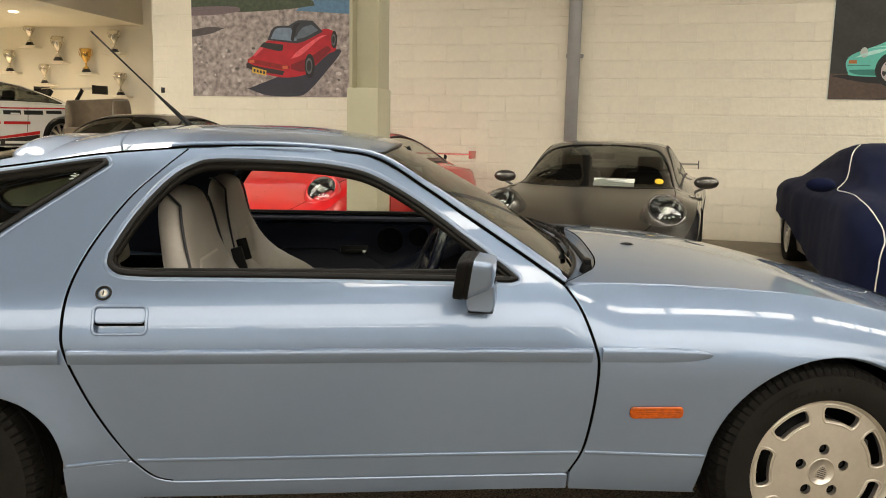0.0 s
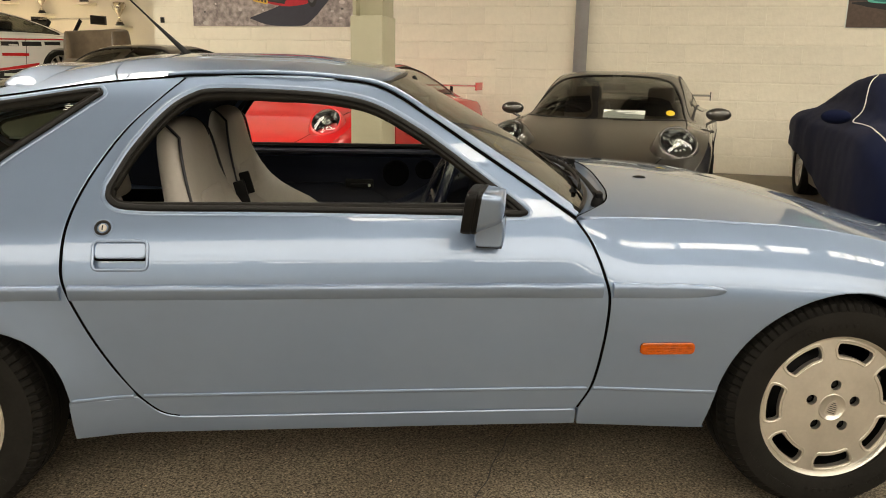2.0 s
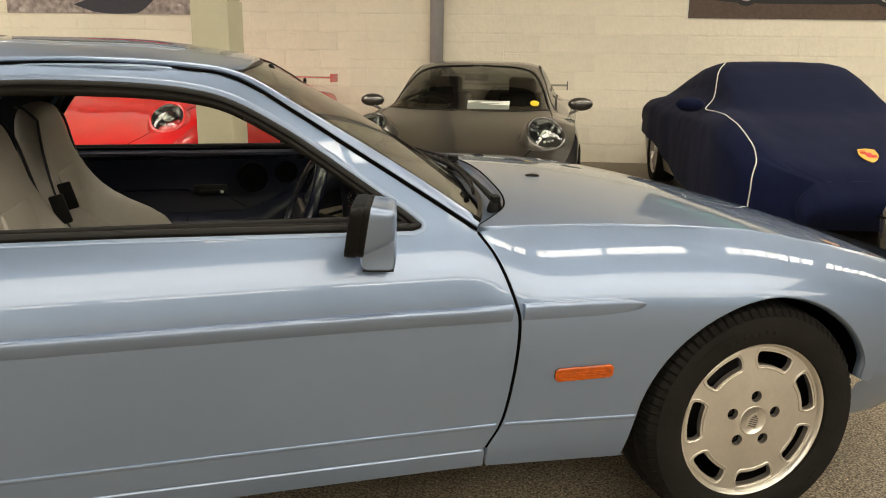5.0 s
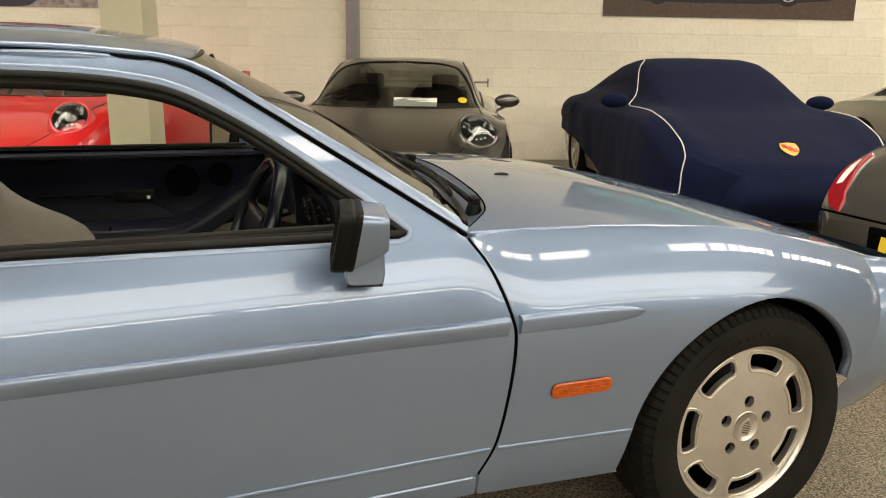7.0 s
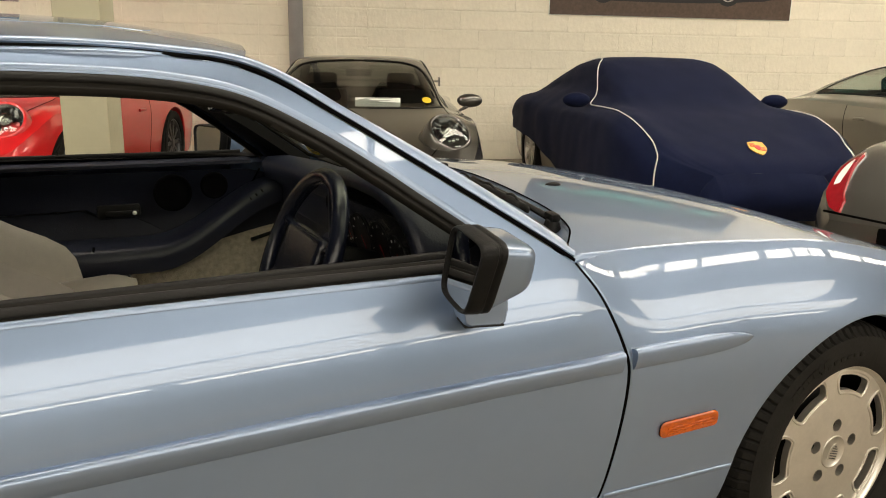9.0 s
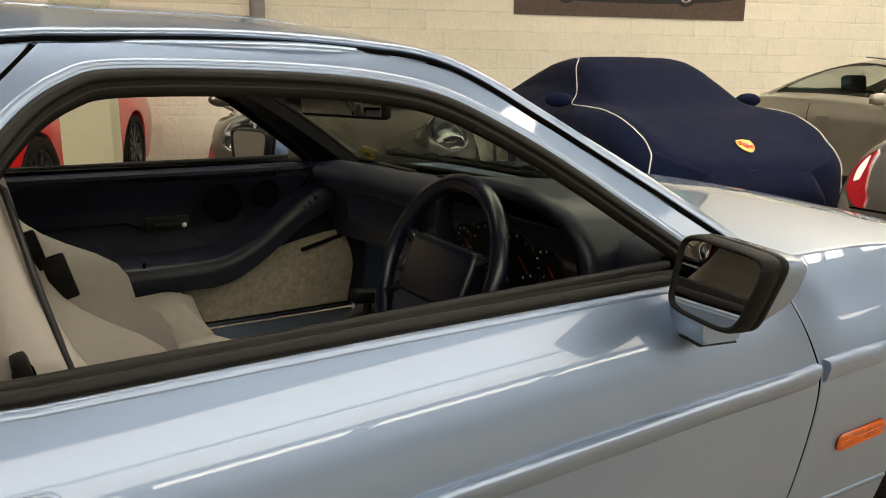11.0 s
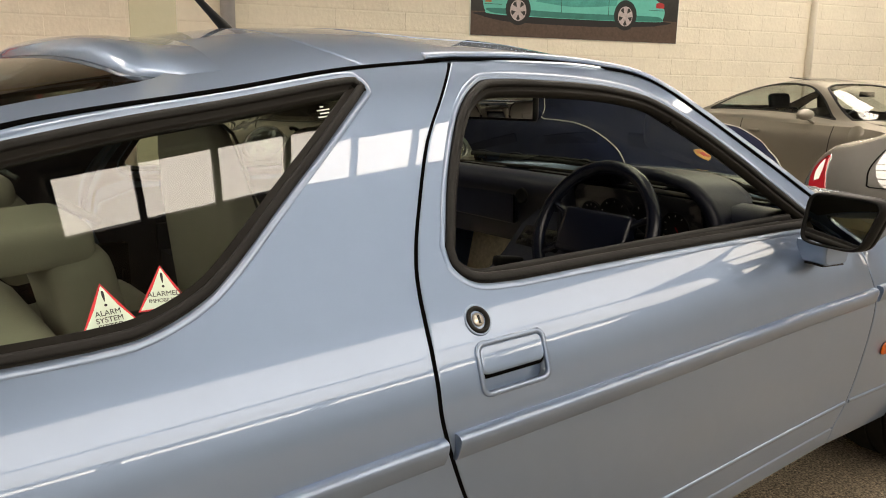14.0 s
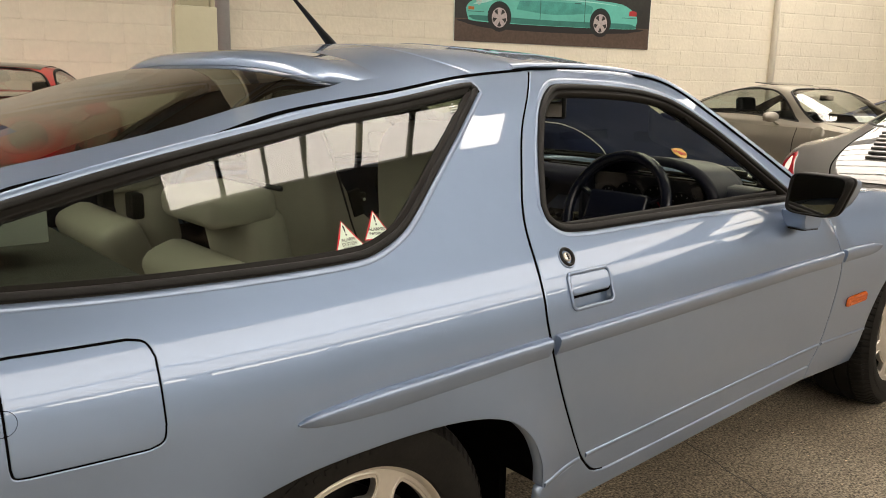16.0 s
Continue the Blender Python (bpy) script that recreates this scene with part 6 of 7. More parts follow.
        tube("mirror_arm", curve([(.03, -s * .02, -.05), (.03, -s * .08, -.08), (.05, -s * .15, -.13)], 6), .02, body, mr, 8, flat=.6)
        # headlamp standing in the wing
        if lamps:
            lm = facing(Vector((1.66, s * .64, top_at(1.66, .64) + .052)), Vector((.60, s * .16, .78))) @ Matrix.Diagonal((1.0, 1.28, 1.0, 1.0))
            head = spin("headlamp", [(.10, -.14), (.185, -.14), (.156, -.03), (.140, .004), (.132, .012), (.124, .010), (.120, .0)], body, car, lm, 40, label="large round headlamp with dark bowl")
            spin("lamp_bowl", [(.0, -.06), (.08, -.05), (.121, .002)], BLACKGLOSS, head, lm, 40)
            spin("projector", [(.0, .006), (.022, .002), (.034, -.008), (.038, -.012), (.046, -.006), (.05, -.04)][::-1], LAMPMETAL, head, lm @ Matrix.Translation((0, .03, 0)), 28)
            for q in range(4):
                spin("lamp_dot", [(.0, .0), (.009, -.002), (.012, -.012)][::-1], LAMPMETAL, head, lm @ Matrix.Translation((-.045 + .03 * q, -.055 + .008 * abs(q - 1.5), -.012)), 14)
            lens = spin("lens", [(.0, .052), (.05, .044), (.09, .027), (.122, .006)][::-1], GLASS, head, lm, 40)
            lens.visible_shadow = False
        # wheels
        for xx in (1.225, -1.225):
            spoke_wheel(car, Matrix.Translation((xx, s * .775, .335)) @ Matrix.Rotation(radians(-90 * s), 4, "X"), rim=wheelrim, material=wheelm)
            # filler block behind the wheel, blackened for the shade in the arch
            box("wheel_housing", (.66, .26, .42), (xx, s * .55, .44), GAP, car, bevel=0)
        # door card and seat
        box("inner_trim", (1.3, .04, .42), (0, s * .76, .58), interior, car, bevel=.01)
        seat = new("seat")
        seat.parent = car
        seat.location = (-.25, s * .36, .25)
        box("seat_cushion", (.52, .48, .16), (.05, 0, .08), interior, seat, bevel=.05, seg=3)
        box("seat_back", (.16, .46, .62), (-.25, 0, .42), interior, seat, Matrix.Rotation(radians(-12), 3, "Y"), bevel=.06, seg=3)
        box("headrest", (.11, .26, .20), (-.33, 0, .78), interior, seat, Matrix.Rotation(radians(-12), 3, "Y"), bevel=.05, seg=3)
    for s in (1, -1):
        xs = np.linspace(.90, 1.98, 26)
        A = c_top(xs, .44 + .10 * (xs - .9) + .10 * np.clip((xs - 1.5) / .4, 0, 1))
        ribbon("bonnet_gap", [(p[0], -s * p[1], p[2] + .0008) for p in A], [(.2, 0, .98)] * 26, .007, .0012, GAP, car, closed=False)
    nose_ = grid("front_bumper", end_cap(2.09, .05), 31, 9, body, car, flip=True)
    box("air_intake", (.06, 1.0, .10), (2.12, 0, .30), GAP, nose_, bevel=.02)
    grid("rear_bumper", end_cap(-2.295, -.10), 31, 9, body, car, flip=False)
    box("under_tray", (3.9, 1.1, .08), (-.1, 0, .22), GAP, car, bevel=0)
    box("dashboard", (.32, 1.4, .22), (.72, 0, .74), interior, car, bevel=.06, seg=3)
    box("rear_shelf", (.7, 1.2, .10), (-1.15, 0, .80), interior, car, bevel=.03)
    tube("steering_wheel", [(.50 + .03 * math.sin(a), -.36 + .18 * math.cos(a), .80 + .17 * math.sin(a)) for a in [2 * math.pi * i / 24 for i in range(24)]], .014, PLASTIC, car, 8, closed=True)
    box("interior_mirror", (.02, .20, .06), (.30, 0, 1.14), PLASTIC, car, bevel=.008)
    if wing == "race":
        for s in (1, -1):
            tube("wing_upright", [(-1.75, s * .45, .86), (-1.98, s * .45, 1.22)], .02, PLASTIC, car, 8, flat=2)
        solid("wing_blade", loop([(-.16, 0), (-.05, .03), (.08, .022), (.17, .002)], [(.17, .002), (.05, -.004), (-.05, -.006), (-.16, 0)]), 1.72, BLACKGLOSS, car, Matrix.Translation((-2.05, 0, 1.24)) @ Matrix.Rotation(radians(90), 4, "X"))
        for s in (1, -1):
            box("wing_end", (.34, .014, .16), (-2.05, s * .86, 1.22), BLACKGLOSS, car, bevel=.004)
    if wing == "gt":
        for s in (1, -1):
            tube("wing_upright", [(-1.88, s * .45, .86), (-1.95, s * .45, 1.0)], .018, PLASTIC, car, 8, flat=2)
        solid("wing_blade", loop([(-.12, 0), (-.05, .022), (.06, .018), (.13, .002)], [(.13, .002), (.05, -.004), (-.05, -.006), (-.12, 0)]), 1.62, body, car, Matrix.Translation((-1.98, 0, 1.015)) @ Matrix.Rotation(radians(90), 4, "X"))
        for s in (1, -1):
            box("wing_end", (.26, .012, .10), (-1.98, s * .81, 1.02), body, car, bevel=.004)
    return car


# ---- the parked cars ----
def stand(x, y, deg, z=0.0):
    return Matrix.Translation((x, y, z)) @ Matrix.Rotation(radians(deg), 4, "Z")


grey_car = coupe("dark grey coupe with a rear wing parked nose outwards", stand(2.12, 4.44, -113) @ Matrix.Diagonal((1, 1, .965, 1)), GREY, wing="gt", glassm=GLASSDARK, interior=PLASTIC)
red_car = coupe("bright red coupe with a black roof and red rear wing", stand(-.44, 5.79, -115), RED, roof=BLACKGLOSS, wing="gt", interior=PLASTIC)
silver_car = coupe("bronze-silver coupe parked nose outwards", stand(7.5, 2.43, -109), SILVER, interior=PLASTIC)
navy_car = coupe("deep blue coupe parked past the silver one", stand(10.3, 1.35, -109), NAVYPAINT, interior=PLASTIC)
rear_car = coupe("grey coupe standing tail-on ahead of the blue car", stand(5.05, -.42, -3), TAILGREY, interior=PLASTIC)
race_car = coupe("white racing coupe with red sill stripe on the platform", stand(-7.17, 11.1, 237, .76), WHITE, roof=BLACKGLOSS, wing="race", glassm=GLASSDARK, interior=PLASTIC, wheelm=ALLOY)
dark_car = coupe("dark grey-brown coupe behind the blue car", stand(-2.75, 6.3, -109) @ Matrix.Diagonal((1, 1, 1.12, 1)), DARK, glassm=GLASSDARK, interior=PLASTIC)

# paper and sticker behind the grey car's windscreen
sheet = box("price_sheet", (.003, .34, .10), (.86, .16, .925), PAPER, grey_car, Matrix.Rotation(radians(-50), 3, "Y"), bevel=0, label="white printed sheet")
for k in range(4):
    box("print_line", (.002, .20 - .04 * (k % 2), .006), (.864, .17, .955 - .017 * k), PIPEGREY, sheet, Matrix.Rotation(radians(-50), 3, "Y"), bevel=0)
spin("windscreen_sticker", [(.0, .001), (.035, .001), (.036, 0)][::-1], YELLOW, grey_car, facing(Vector((.83, .53, .945)), Vector((.6, .1, .8))), 24)
spin("windscreen_sticker", [(.0, .001), (.035, .001), (.036, 0)][::-1], YELLOW, silver_car, facing(Vector((.83, .53, .945)), Vector((.6, .1, .8))), 24)
box("price_sheet", (.003, .30, .10), (.86, .0, .925), PAPER, silver_car, Matrix.Rotation(radians(-50), 3, "Y"), bevel=0, label="white printed sheet")
# tilted sunroof on the silver car
box("sunroof", (.34, .60, .012), (-.36, 0, 1.296), BLACKGLOSS, silver_car, Matrix.Rotation(radians(5), 3, "Y"), bevel=.006, label="tilted dark sunroof panel")
for s in (1, -1):
    p = c_side(np.array([1.02]), np.array([.90]))[0]
    spin("filler_flap", [(.0, .002), (.088, .001), (.092, -.004)][::-1], SILVER, silver_car, facing(Vector((p[0], s * abs(p[1]), p[2])), Vector((0, s, .18))), 32)

# tail of the grey coupe: lamps, louvred lid, plate
for mi in (False, True):
    s = 1 if mi else -1
    lamp = panel("tail_lamp", loop([(-1.92, .22), (-2.05, .155), (-2.18, .125), (-2.26, .14)], [(-2.26, .14), (-2.275, .25), (-2.24, .36)], [(-2.24, .36), (-2.12, .33), (-1.92, .22)]), c_top, REDLENS, rear_car, (), .03, .02, lift=.014, mirror=mi, label="red tail lamp with pale ribbed upper part")
    panel("reversing_lens", loop([(-2.00, .225), (-2.10, .20), (-2.17, .20)], [(-2.17, .20), (-2.16, .26)], [(-2.16, .26), (-2.08, .27), (-2.00, .225)]), c_top, PAPER, lamp, (), .03, .006, lift=.018, mirror=mi)
LID = lambda x, h: [(x, -h + 2 * h * k / 16, top_at(x, -h + 2 * h * k / 16)) for k in range(17)]
for k in range(7):
    x = -1.60 - .058 * k
    ribbon("louvre_gap", [(a, b, c + .001) for a, b, c in LID(x, .40 - .012 * k)], [(-.45, 0, .9)] * 17, .032, .002, GAP, rear_car, closed=False)
    ribbon("louvre_slat", [(a, b, c + .004) for a, b, c in LID(x - .028, .41 - .012 * k)], [(-.45, 0, .9)] * 17, .024, .012, TAILGREY, rear_car, closed=False)
edge_ = [(-1.52, .50), (-1.8, .52), (-2.05, .50), (-2.19, .44)]
ln = [(v.x, v.y) for v in curve([(x, y, 0) for x, y in edge_], 6)] + [(-2.20, y) for y in np.linspace(.42, -.42, 15)] + [(v.x, -v.y) for v in curve([(x, y, 0) for x, y in edge_], 6)][::-1]
ribbon("lid_gap", [(x, y, top_at(x, y) + .0008) for x, y in ln], [(-.4, 0, .9)] * len(ln), .009, .001, GAP, rear_car, closed=False)
for k, w in enumerate((.060, .040, .034, .034, .040, .034, .040)):
    y = .20 - .058 * k
    ribbon("script_mark", [(-2.125 - .006 * (k % 2), y, top_at(-2.125, y) + .004), (-2.125 + .012 * ((k + 1) % 2), y - w, top_at(-2.125, y - w) + .004)], [(-.4, 0, .9)] * 2, .012, .005, CHROME, rear_car, closed=False)
box("plate_recess", (.03, .66, .17), (-2.385, 0, .475), GAP, rear_car, bevel=.01)
plate = box("number_plate", (.012, .52, .112), (-2.405, 0, .475), YELLOW, rear_car, Matrix.Rotation(radians(8), 3, "Y"), bevel=.003, label="yellow number plate")
for k in range(7):
    box("plate_bar", (.004, .034, .070), (-2.413, .20 - .064 * k - (.03 if k > 3 else 0), .475), INK, plate, Matrix.Rotation(radians(8), 3, "Y"), bevel=0)
box("bumper_line", (.012, 1.2, .008), (-2.392, 0, .585), GAP, rear_car, bevel=0)

# livery of the racing coupe
for mi in (False, True):
    s = 1 if mi else -1
    panel("tail_lamp", loop([(-1.98, .10), (-2.10, .12), (-2.20, .22)], [(-2.20, .22), (-2.22, .40), (-2.16, .42)], [(-2.16, .42), (-2.05, .30), (-1.98, .10)]), c_top, REDLENS, race_car, (), .03, .02, lift=.012, mirror=mi, label="red tail lamp")
    panel("black_sill_band", loop([(.80, .02), (-.78, .02)], [(-.78, .02), (-.79, .30)], [(-.79, .30), (.2, .14), (.80, .10)], [(.80, .10), (.80, .02)]), c_side, INK, race_car, (), .06, .004, lift=.003, mirror=mi)
    panel("red_sill_stripe", loop([(.80, .115), (.2, .155), (-.79, .315)], [(-.79, .315), (-.80, .40)], [(-.80, .40), (.2, .20), (.80, .15)], [(.80, .15), (.80, .115)]), c_side, RED, race_car, (), .06, .004, lift=.003, mirror=mi)
    panel("red_shoulder_stripe", loop([(.9, .955), (-.5, .955), (-1.6, .955)], [(-1.6, .955), (-1.6, .985)], [(-1.6, .985), (.9, .985)], [(.9, .985), (.9, .955)]), c_side, RED, race_car, (), .06, .003, lift=.003, mirror=mi)
    for x0, x1, t, h, m_ in ((.5, .24, .86, .05, INK), (.18, -.10, .86, .05, INK), (-.16, -.46, .86, .05, INK), (-.52, -.86, .86, .05, INK), (-.92, -1.20, .87, .04, INK), (.1, -.10, .60, .03, RED), (-.16, -.62, .60, .035, RED), (.4, -.1, .10, .03, PAPER), (-.18, -.70, .11, .03, PAPER)):
        panel("livery_bar", loop([(x0, t - h), (x1, t - h)], [(x1, t - h), (x1, t + h)], [(x1, t + h), (x0, t + h)], [(x0, t + h), (x0, t - h)], n=3), c_side, m_, race_car, (), .1, .003, lift=.006, mirror=mi)

# column: steel section with a boxed foot
colm = Matrix.Translation((-.116, 2.26, 0)) @ Matrix.Rotation(TURN, 4, "Z")
column = empty("steel_column", "sage green painted steel column with boxed-in base", "column", m=colm)
box("boxed_base", (.21, .26, 1.54), (0, 0, .77), SAGE, column, bevel=.006)
for s in (1, -1):
    box("flange", (.022, .21, ROOF - 1.54), (s * .088, 0, (ROOF + 1.54) / 2), SAGE, column, bevel=.003)
box("web", (.155, .014, ROOF - 1.54), (0, -.02, (ROOF + 1.54) / 2), SAGE, column, bevel=0)

# downpipe
pipe = empty("downpipe", "grey painted round downpipe fixed to the block wall", "pipe", m=HALL)
tube("pipe", [(2.58, -.10, 0), (2.58, -.10, ROOF)], .085, PIPEGREY, pipe, 20)
box("bracket", (.22, .06, .05), (2.59, -.04, 2.32), PIPEGREY, pipe, bevel=.01)


# crack across the concrete floor
rng = random.Random(8)
ck = [Vector((.34 - .0284 * k + rng.uniform(-.006, .006), -.536 - .0712 * k, 0)) for k in range(-4, 22)]
ribbon("floor_crack", [HALL.inverted() @ p for p in curve(ck, 3)], [(0, 0, 1)] * (25 * 3 + 1), .004, .0010, STEEL, floor, closed=False)


# ---- car under a fitted cover ----
COVM = stand(4.75, 3.7, -109) @ Matrix.Diagonal((.975, .975, .965, 1))
under = empty("covered_car", "silver coupe mostly hidden under a fitted cover", "car", m=COVM)
for mi in (False, True):
    s = 1 if mi else -1
    panel("flank", loop([(.84, .0), (0, .0), (-.83, .0)], [(-.83, .0), C_ARCH_R[-1]], C_ARCH_R[::-1], [C_ARCH_R[0], (-1.62, .0)], [(-1.62, .0), (-2.2, .1)], [(-2.2, .1), (-2.2, .7)], [(-2.2, .7), (0, .7), (.84, .7)], [(.84, .7), (.84, 0)], n=5), c_side, SILVER, under, (), .08, .01, mirror=mi)
    for xx in (1.225, -1.225):
        spoke_wheel(under, Matrix.Translation((xx, s * .775, .335)) @ Matrix.Rotation(radians(-90 * s), 4, "X"), material=ALLOY)
cover = empty("car_cover", "navy blue fitted car cover with white piping and a gold badge", "cover", m=COVM)
HEM = fn((-2.4, .52), (-1.9, .50), (-1.2, .48), (-.5, .36), (.2, .22), (1.0, .16), (1.7, .16), (2.3, .16))


def cover_pt(x, q):
    """The cloth: q from 0 at the hem over 3 at the shoulder to 9 at the middle line, x along the car."""
    xc = min(max(x, -2.28), 2.10)
    a = float(C_SHO(xc))
    hem = float(HEM(x))
    w = float(C_W(xc))
    fl = .06 - .04 * min(max((-x - .9) / 1.0, 0), 1)
    ctl = [(w + fl, hem), (w + fl - .002, hem + (a - hem) * .5), (w + .035, a - .055), (w - .03, a + .03)]
    for s_ in (.30, .45, .60, .75, .90, .9999):
        p = c_top(np.array([xc]), np.array([s_]))[0]
        ctl.append((abs(p[1]) + .018 * (1 - s_), p[2] + .034))
    i = min(int(q), 8)
    t = q - i
    g = [Vector(c) for c in ctl]
    g = [g[0] * 2 - g[1]] + g + [Vector((-g[-2].x, g[-2].y))]
    A, B, C, D = g[i], g[i + 1], g[i + 2], g[i + 3]
    r = .5 * ((2 * B) + (C - A) * t + (2 * A - 5 * B + 4 * C - D) * t * t + (3 * B - A - 3 * C + D) * t ** 3)
    low = max(0.0, 1 - q / 3)
    y = r.x + low * (.005 * math.sin(x * 9 + q) + .009 * noise.noise(Vector((x * 3.2, q * .8, 1.3)))) + .006 * noise.noise(Vector((x * 6, q * 1.5, 7.7))) * min(1, r.x * 4)
    return [xc, max(y, 0.0), r.y + .005 * noise.noise(Vector((x * 4, q * 1.3, 4.2)))]


def cover_skin(u, v):
    x = -2.28 + 4.38 * u
    q = v * 18
    s = -1 if q < 9 else 1
    q = q if q < 9 else 18 - q
    p = cover_pt(x, q)
    return (p[0], s * p[1], p[2])


skin = grid("cloth", cover_skin, 110, 96, COVER, cover, flip=True)
# front and tail of the cloth, hanging from the end rows
for x0, d, nm in ((2.10, .10, "cloth_front"), (-2.28, -.08, "cloth_tail")):
    def drop(u, v, x0=x0, d=d):
        q = u * 18
        s = -1 if q < 9 else 1
        q = q if q < 9 else 18 - q
        p = cover_pt(x0, q)
        zb = .16 if d > 0 else .55
        cz = zb
        k = v
        bl = math.sin(k * math.pi) * d + d * k * .3
        yy = p[1] * (1 - .12 * k) * s
        zz = p[2] + (cz - p[2]) * k
        return (p[0] + bl * (1 - (abs(p[1]) / .95) ** 4 * .5) + .006 * noise.noise(Vector((yy * 5, k * 4, 2))), yy, zz)
    grid(nm, drop, 64, 14, COVER, cover, flip=d > 0)


def cover_line(pts, n=8):
    out, nr = [], []
    for v in curve([(x, q, 0) for x, q in pts], n):
        p = Vector(cover_pt(v.x, v.y))
        a, b = Vector(cover_pt(v.x + .02, v.y)), Vector(cover_pt(v.x, min(v.y + .15, 8.99)))
        nn = (a - p).cross(b - p)
        nn = nn.normalized() if nn.length > 0 else Vector((0, 0, 1))
        if nn.z < 0 and v.y > 3 or (v.y <= 3 and nn.y < 0):
            nn = -nn
        out.append(p + nn * .006)
    return out


for s in (-1, 1):
    ln = cover_line([(-1.6, 6.5), (-.7, 6.7), (-.15, 6.6), (.12, 5.3), (.34, 3.8), (.48, 3.35), (.72, 3.45), (1.1, 3.85), (1.5, 4.1), (1.74, 4.0), (1.88, 3.3), (1.94, 2.3), (1.96, 1.2), (1.95, .03)], 8)
    tube("piping", [(p.x, s * p.y, p.z) for p in ln], .0048, PIPEWHITE, cover, 8)
    bm = bmesh.new()
    bmesh.ops.create_uvsphere(bm, u_segments=20, v_segments=12, radius=1)
    bmesh.ops.scale(bm, vec=(.07, .125, .065), verts=bm.verts)
    bmesh.ops.translate(bm, vec=(.50, s * .93, .935), verts=bm.verts)
    part("mirror_pocket", bm, COVER, cover)
p = Vector(cover_pt(1.86, 8.9))
bd = facing(p + Vector((.01, 0, .012)), Vector((.5, 0, .86)), (0, 0, 1)) @ Matrix.Rotation(0, 4, "Z")
shp = [(x * .78, y * .78) for x, y in loop([(-.075, .085), (0, .10), (.075, .085)], [(.075, .085), (.085, .0), (.05, -.07), (0, -.11)], [(0, -.11), (-.05, -.07), (-.085, 0), (-.075, .085)])]
bg = solid("badge", shp, .006, GOLD, cover, bd, label="embroidered gold and red shield badge")
for k, (bx, by) in enumerate(((-.032, .032), (.032, -.016))):
    for j in range(3):
        box("badge_bar", (.04, .007, .003), (0, 0, 0), STICKRED, bg, bevel=0).data.transform(bd @ Matrix.Translation((bx, by - .015 * j + .015, .004)))
solid("badge_centre", [(q[0] * .32, q[1] * .36) for q in shp], .004, STICKRED, bg, bd @ Matrix.Translation((0, 0, .004)))


# ---- trophies in the alcove ----
def trophy(x, z, h, metal):
    m = HALL @ Matrix.Translation((x, 4.06, z))
    sh = empty("wall_shelf", "small white floating shelf holding one trophy", "shelf", "trophy shelves", m=m)
    box("board", (.42, .26, .045), (0, 0, -.0225), PLASTER, sh, bevel=.004)
    t = empty("trophy_cup", "two-handled metal trophy cup on a dark plinth", "trophy", "trophies on the alcove shelves", m=m)
    k = h / .46
    spin("plinth", [(.0, 0), (.085 * k, 0), (.085 * k, .035 * k), (.07 * k, .045 * k), (.065 * k, .07 * k), (.0, .07 * k)], BLACKGLOSS, t, seg=20)
    spin("cup", [(.0, .07 * k), (.06 * k, .07 * k), (.05 * k, .10 * k), (.018 * k, .13 * k), (.016 * k, .19 * k), (.03 * k, .21 * k), (.075 * k, .27 * k), (.095 * k, .35 * k), (.105 * k, .46 * k), (.10 * k, .46 * k), (.08 * k, .34 * k), (.0, .28 * k)], metal, t, seg=24)
    for s in (1, -1):
        tube("handle", [(s * a * k, 0, b * k) for a, b in ((.085, .30), (.135, .33), (.155, .40), (.135, .45), (.10, .43))], .008 * k, metal, t, 6)


for x, z, h, mm in ((-9.42, 3.01, .46, SILVERCUP), (-8.72, 2.68, .52, SILVERCUP), (-8.03, 2.44, .50, GOLDCUP), (-9.09, 2.21, .41, SILVERCUP), (-9.97, 2.46, .46, SILVERCUP), (-7.32, 2.85, .46, SILVERCUP), (-7.21, 1.97, .47, SILVERCUP)):
    trophy(x, z, h, mm)
dl = empty("downlight", "small round recessed downlight in the bulkhead", "lamp", "alcove downlights", m=HALL @ Matrix.Translation((-8.1, 2.2, 3.415)))
spin("lens", [(.0, -.004), (.085, -.004)], LED, dl, seg=24)
spin("trim_ring", [(.085, -.002), (.088, -.008), (.105, -.006), (.11, .0)], PLASTER, dl, seg=28)
dl2 = copy_thing(dl, HALL @ Matrix.Translation((-10.4, 2.2, 3.415)))
la = bpy.data.lights.new("downlight_lamp", "SPOT")
la.energy, la.color, la.spot_size, la.spot_blend, la.shadow_soft_size = 430, (1.0, .84, .60), radians(110), .6, .08
for xx in (-8.1, -10.4):
    lo = new("downlight_lamp", la)
    lo.matrix_world = HALL @ Matrix.Translation((xx, 2.2, 3.39))
# small switch box by the alcove
box("wall_socket", (.06, .02, .08), (-3.50, -.012, 1.85), BLACKGLOSS, bevel=.006).matrix_world = HALL
tagged(bpy.data.objects["wall_socket"], "small black socket box on the block wall", "socket")
# cream conduit on the right of the wall
cd = empty("conduit", "cream painted vertical conduit on the block wall", "pipe", m=HALL)
tube("pipe", [(11.36, -.045, 0), (11.36, -.045, ROOF)], .05, PLASTER, cd, 14)
# brown padded tub chair on the platform
ch = empty("tub_chair", "brown suede tub chair with a rounded back", "chair", m=HALL @ Matrix.Translation((-5.45, 1.0, .76)) @ Matrix.Rotation(radians(-10), 4, "Z") @ Matrix.Diagonal((1.2, 1.2, 1.27, 1)))
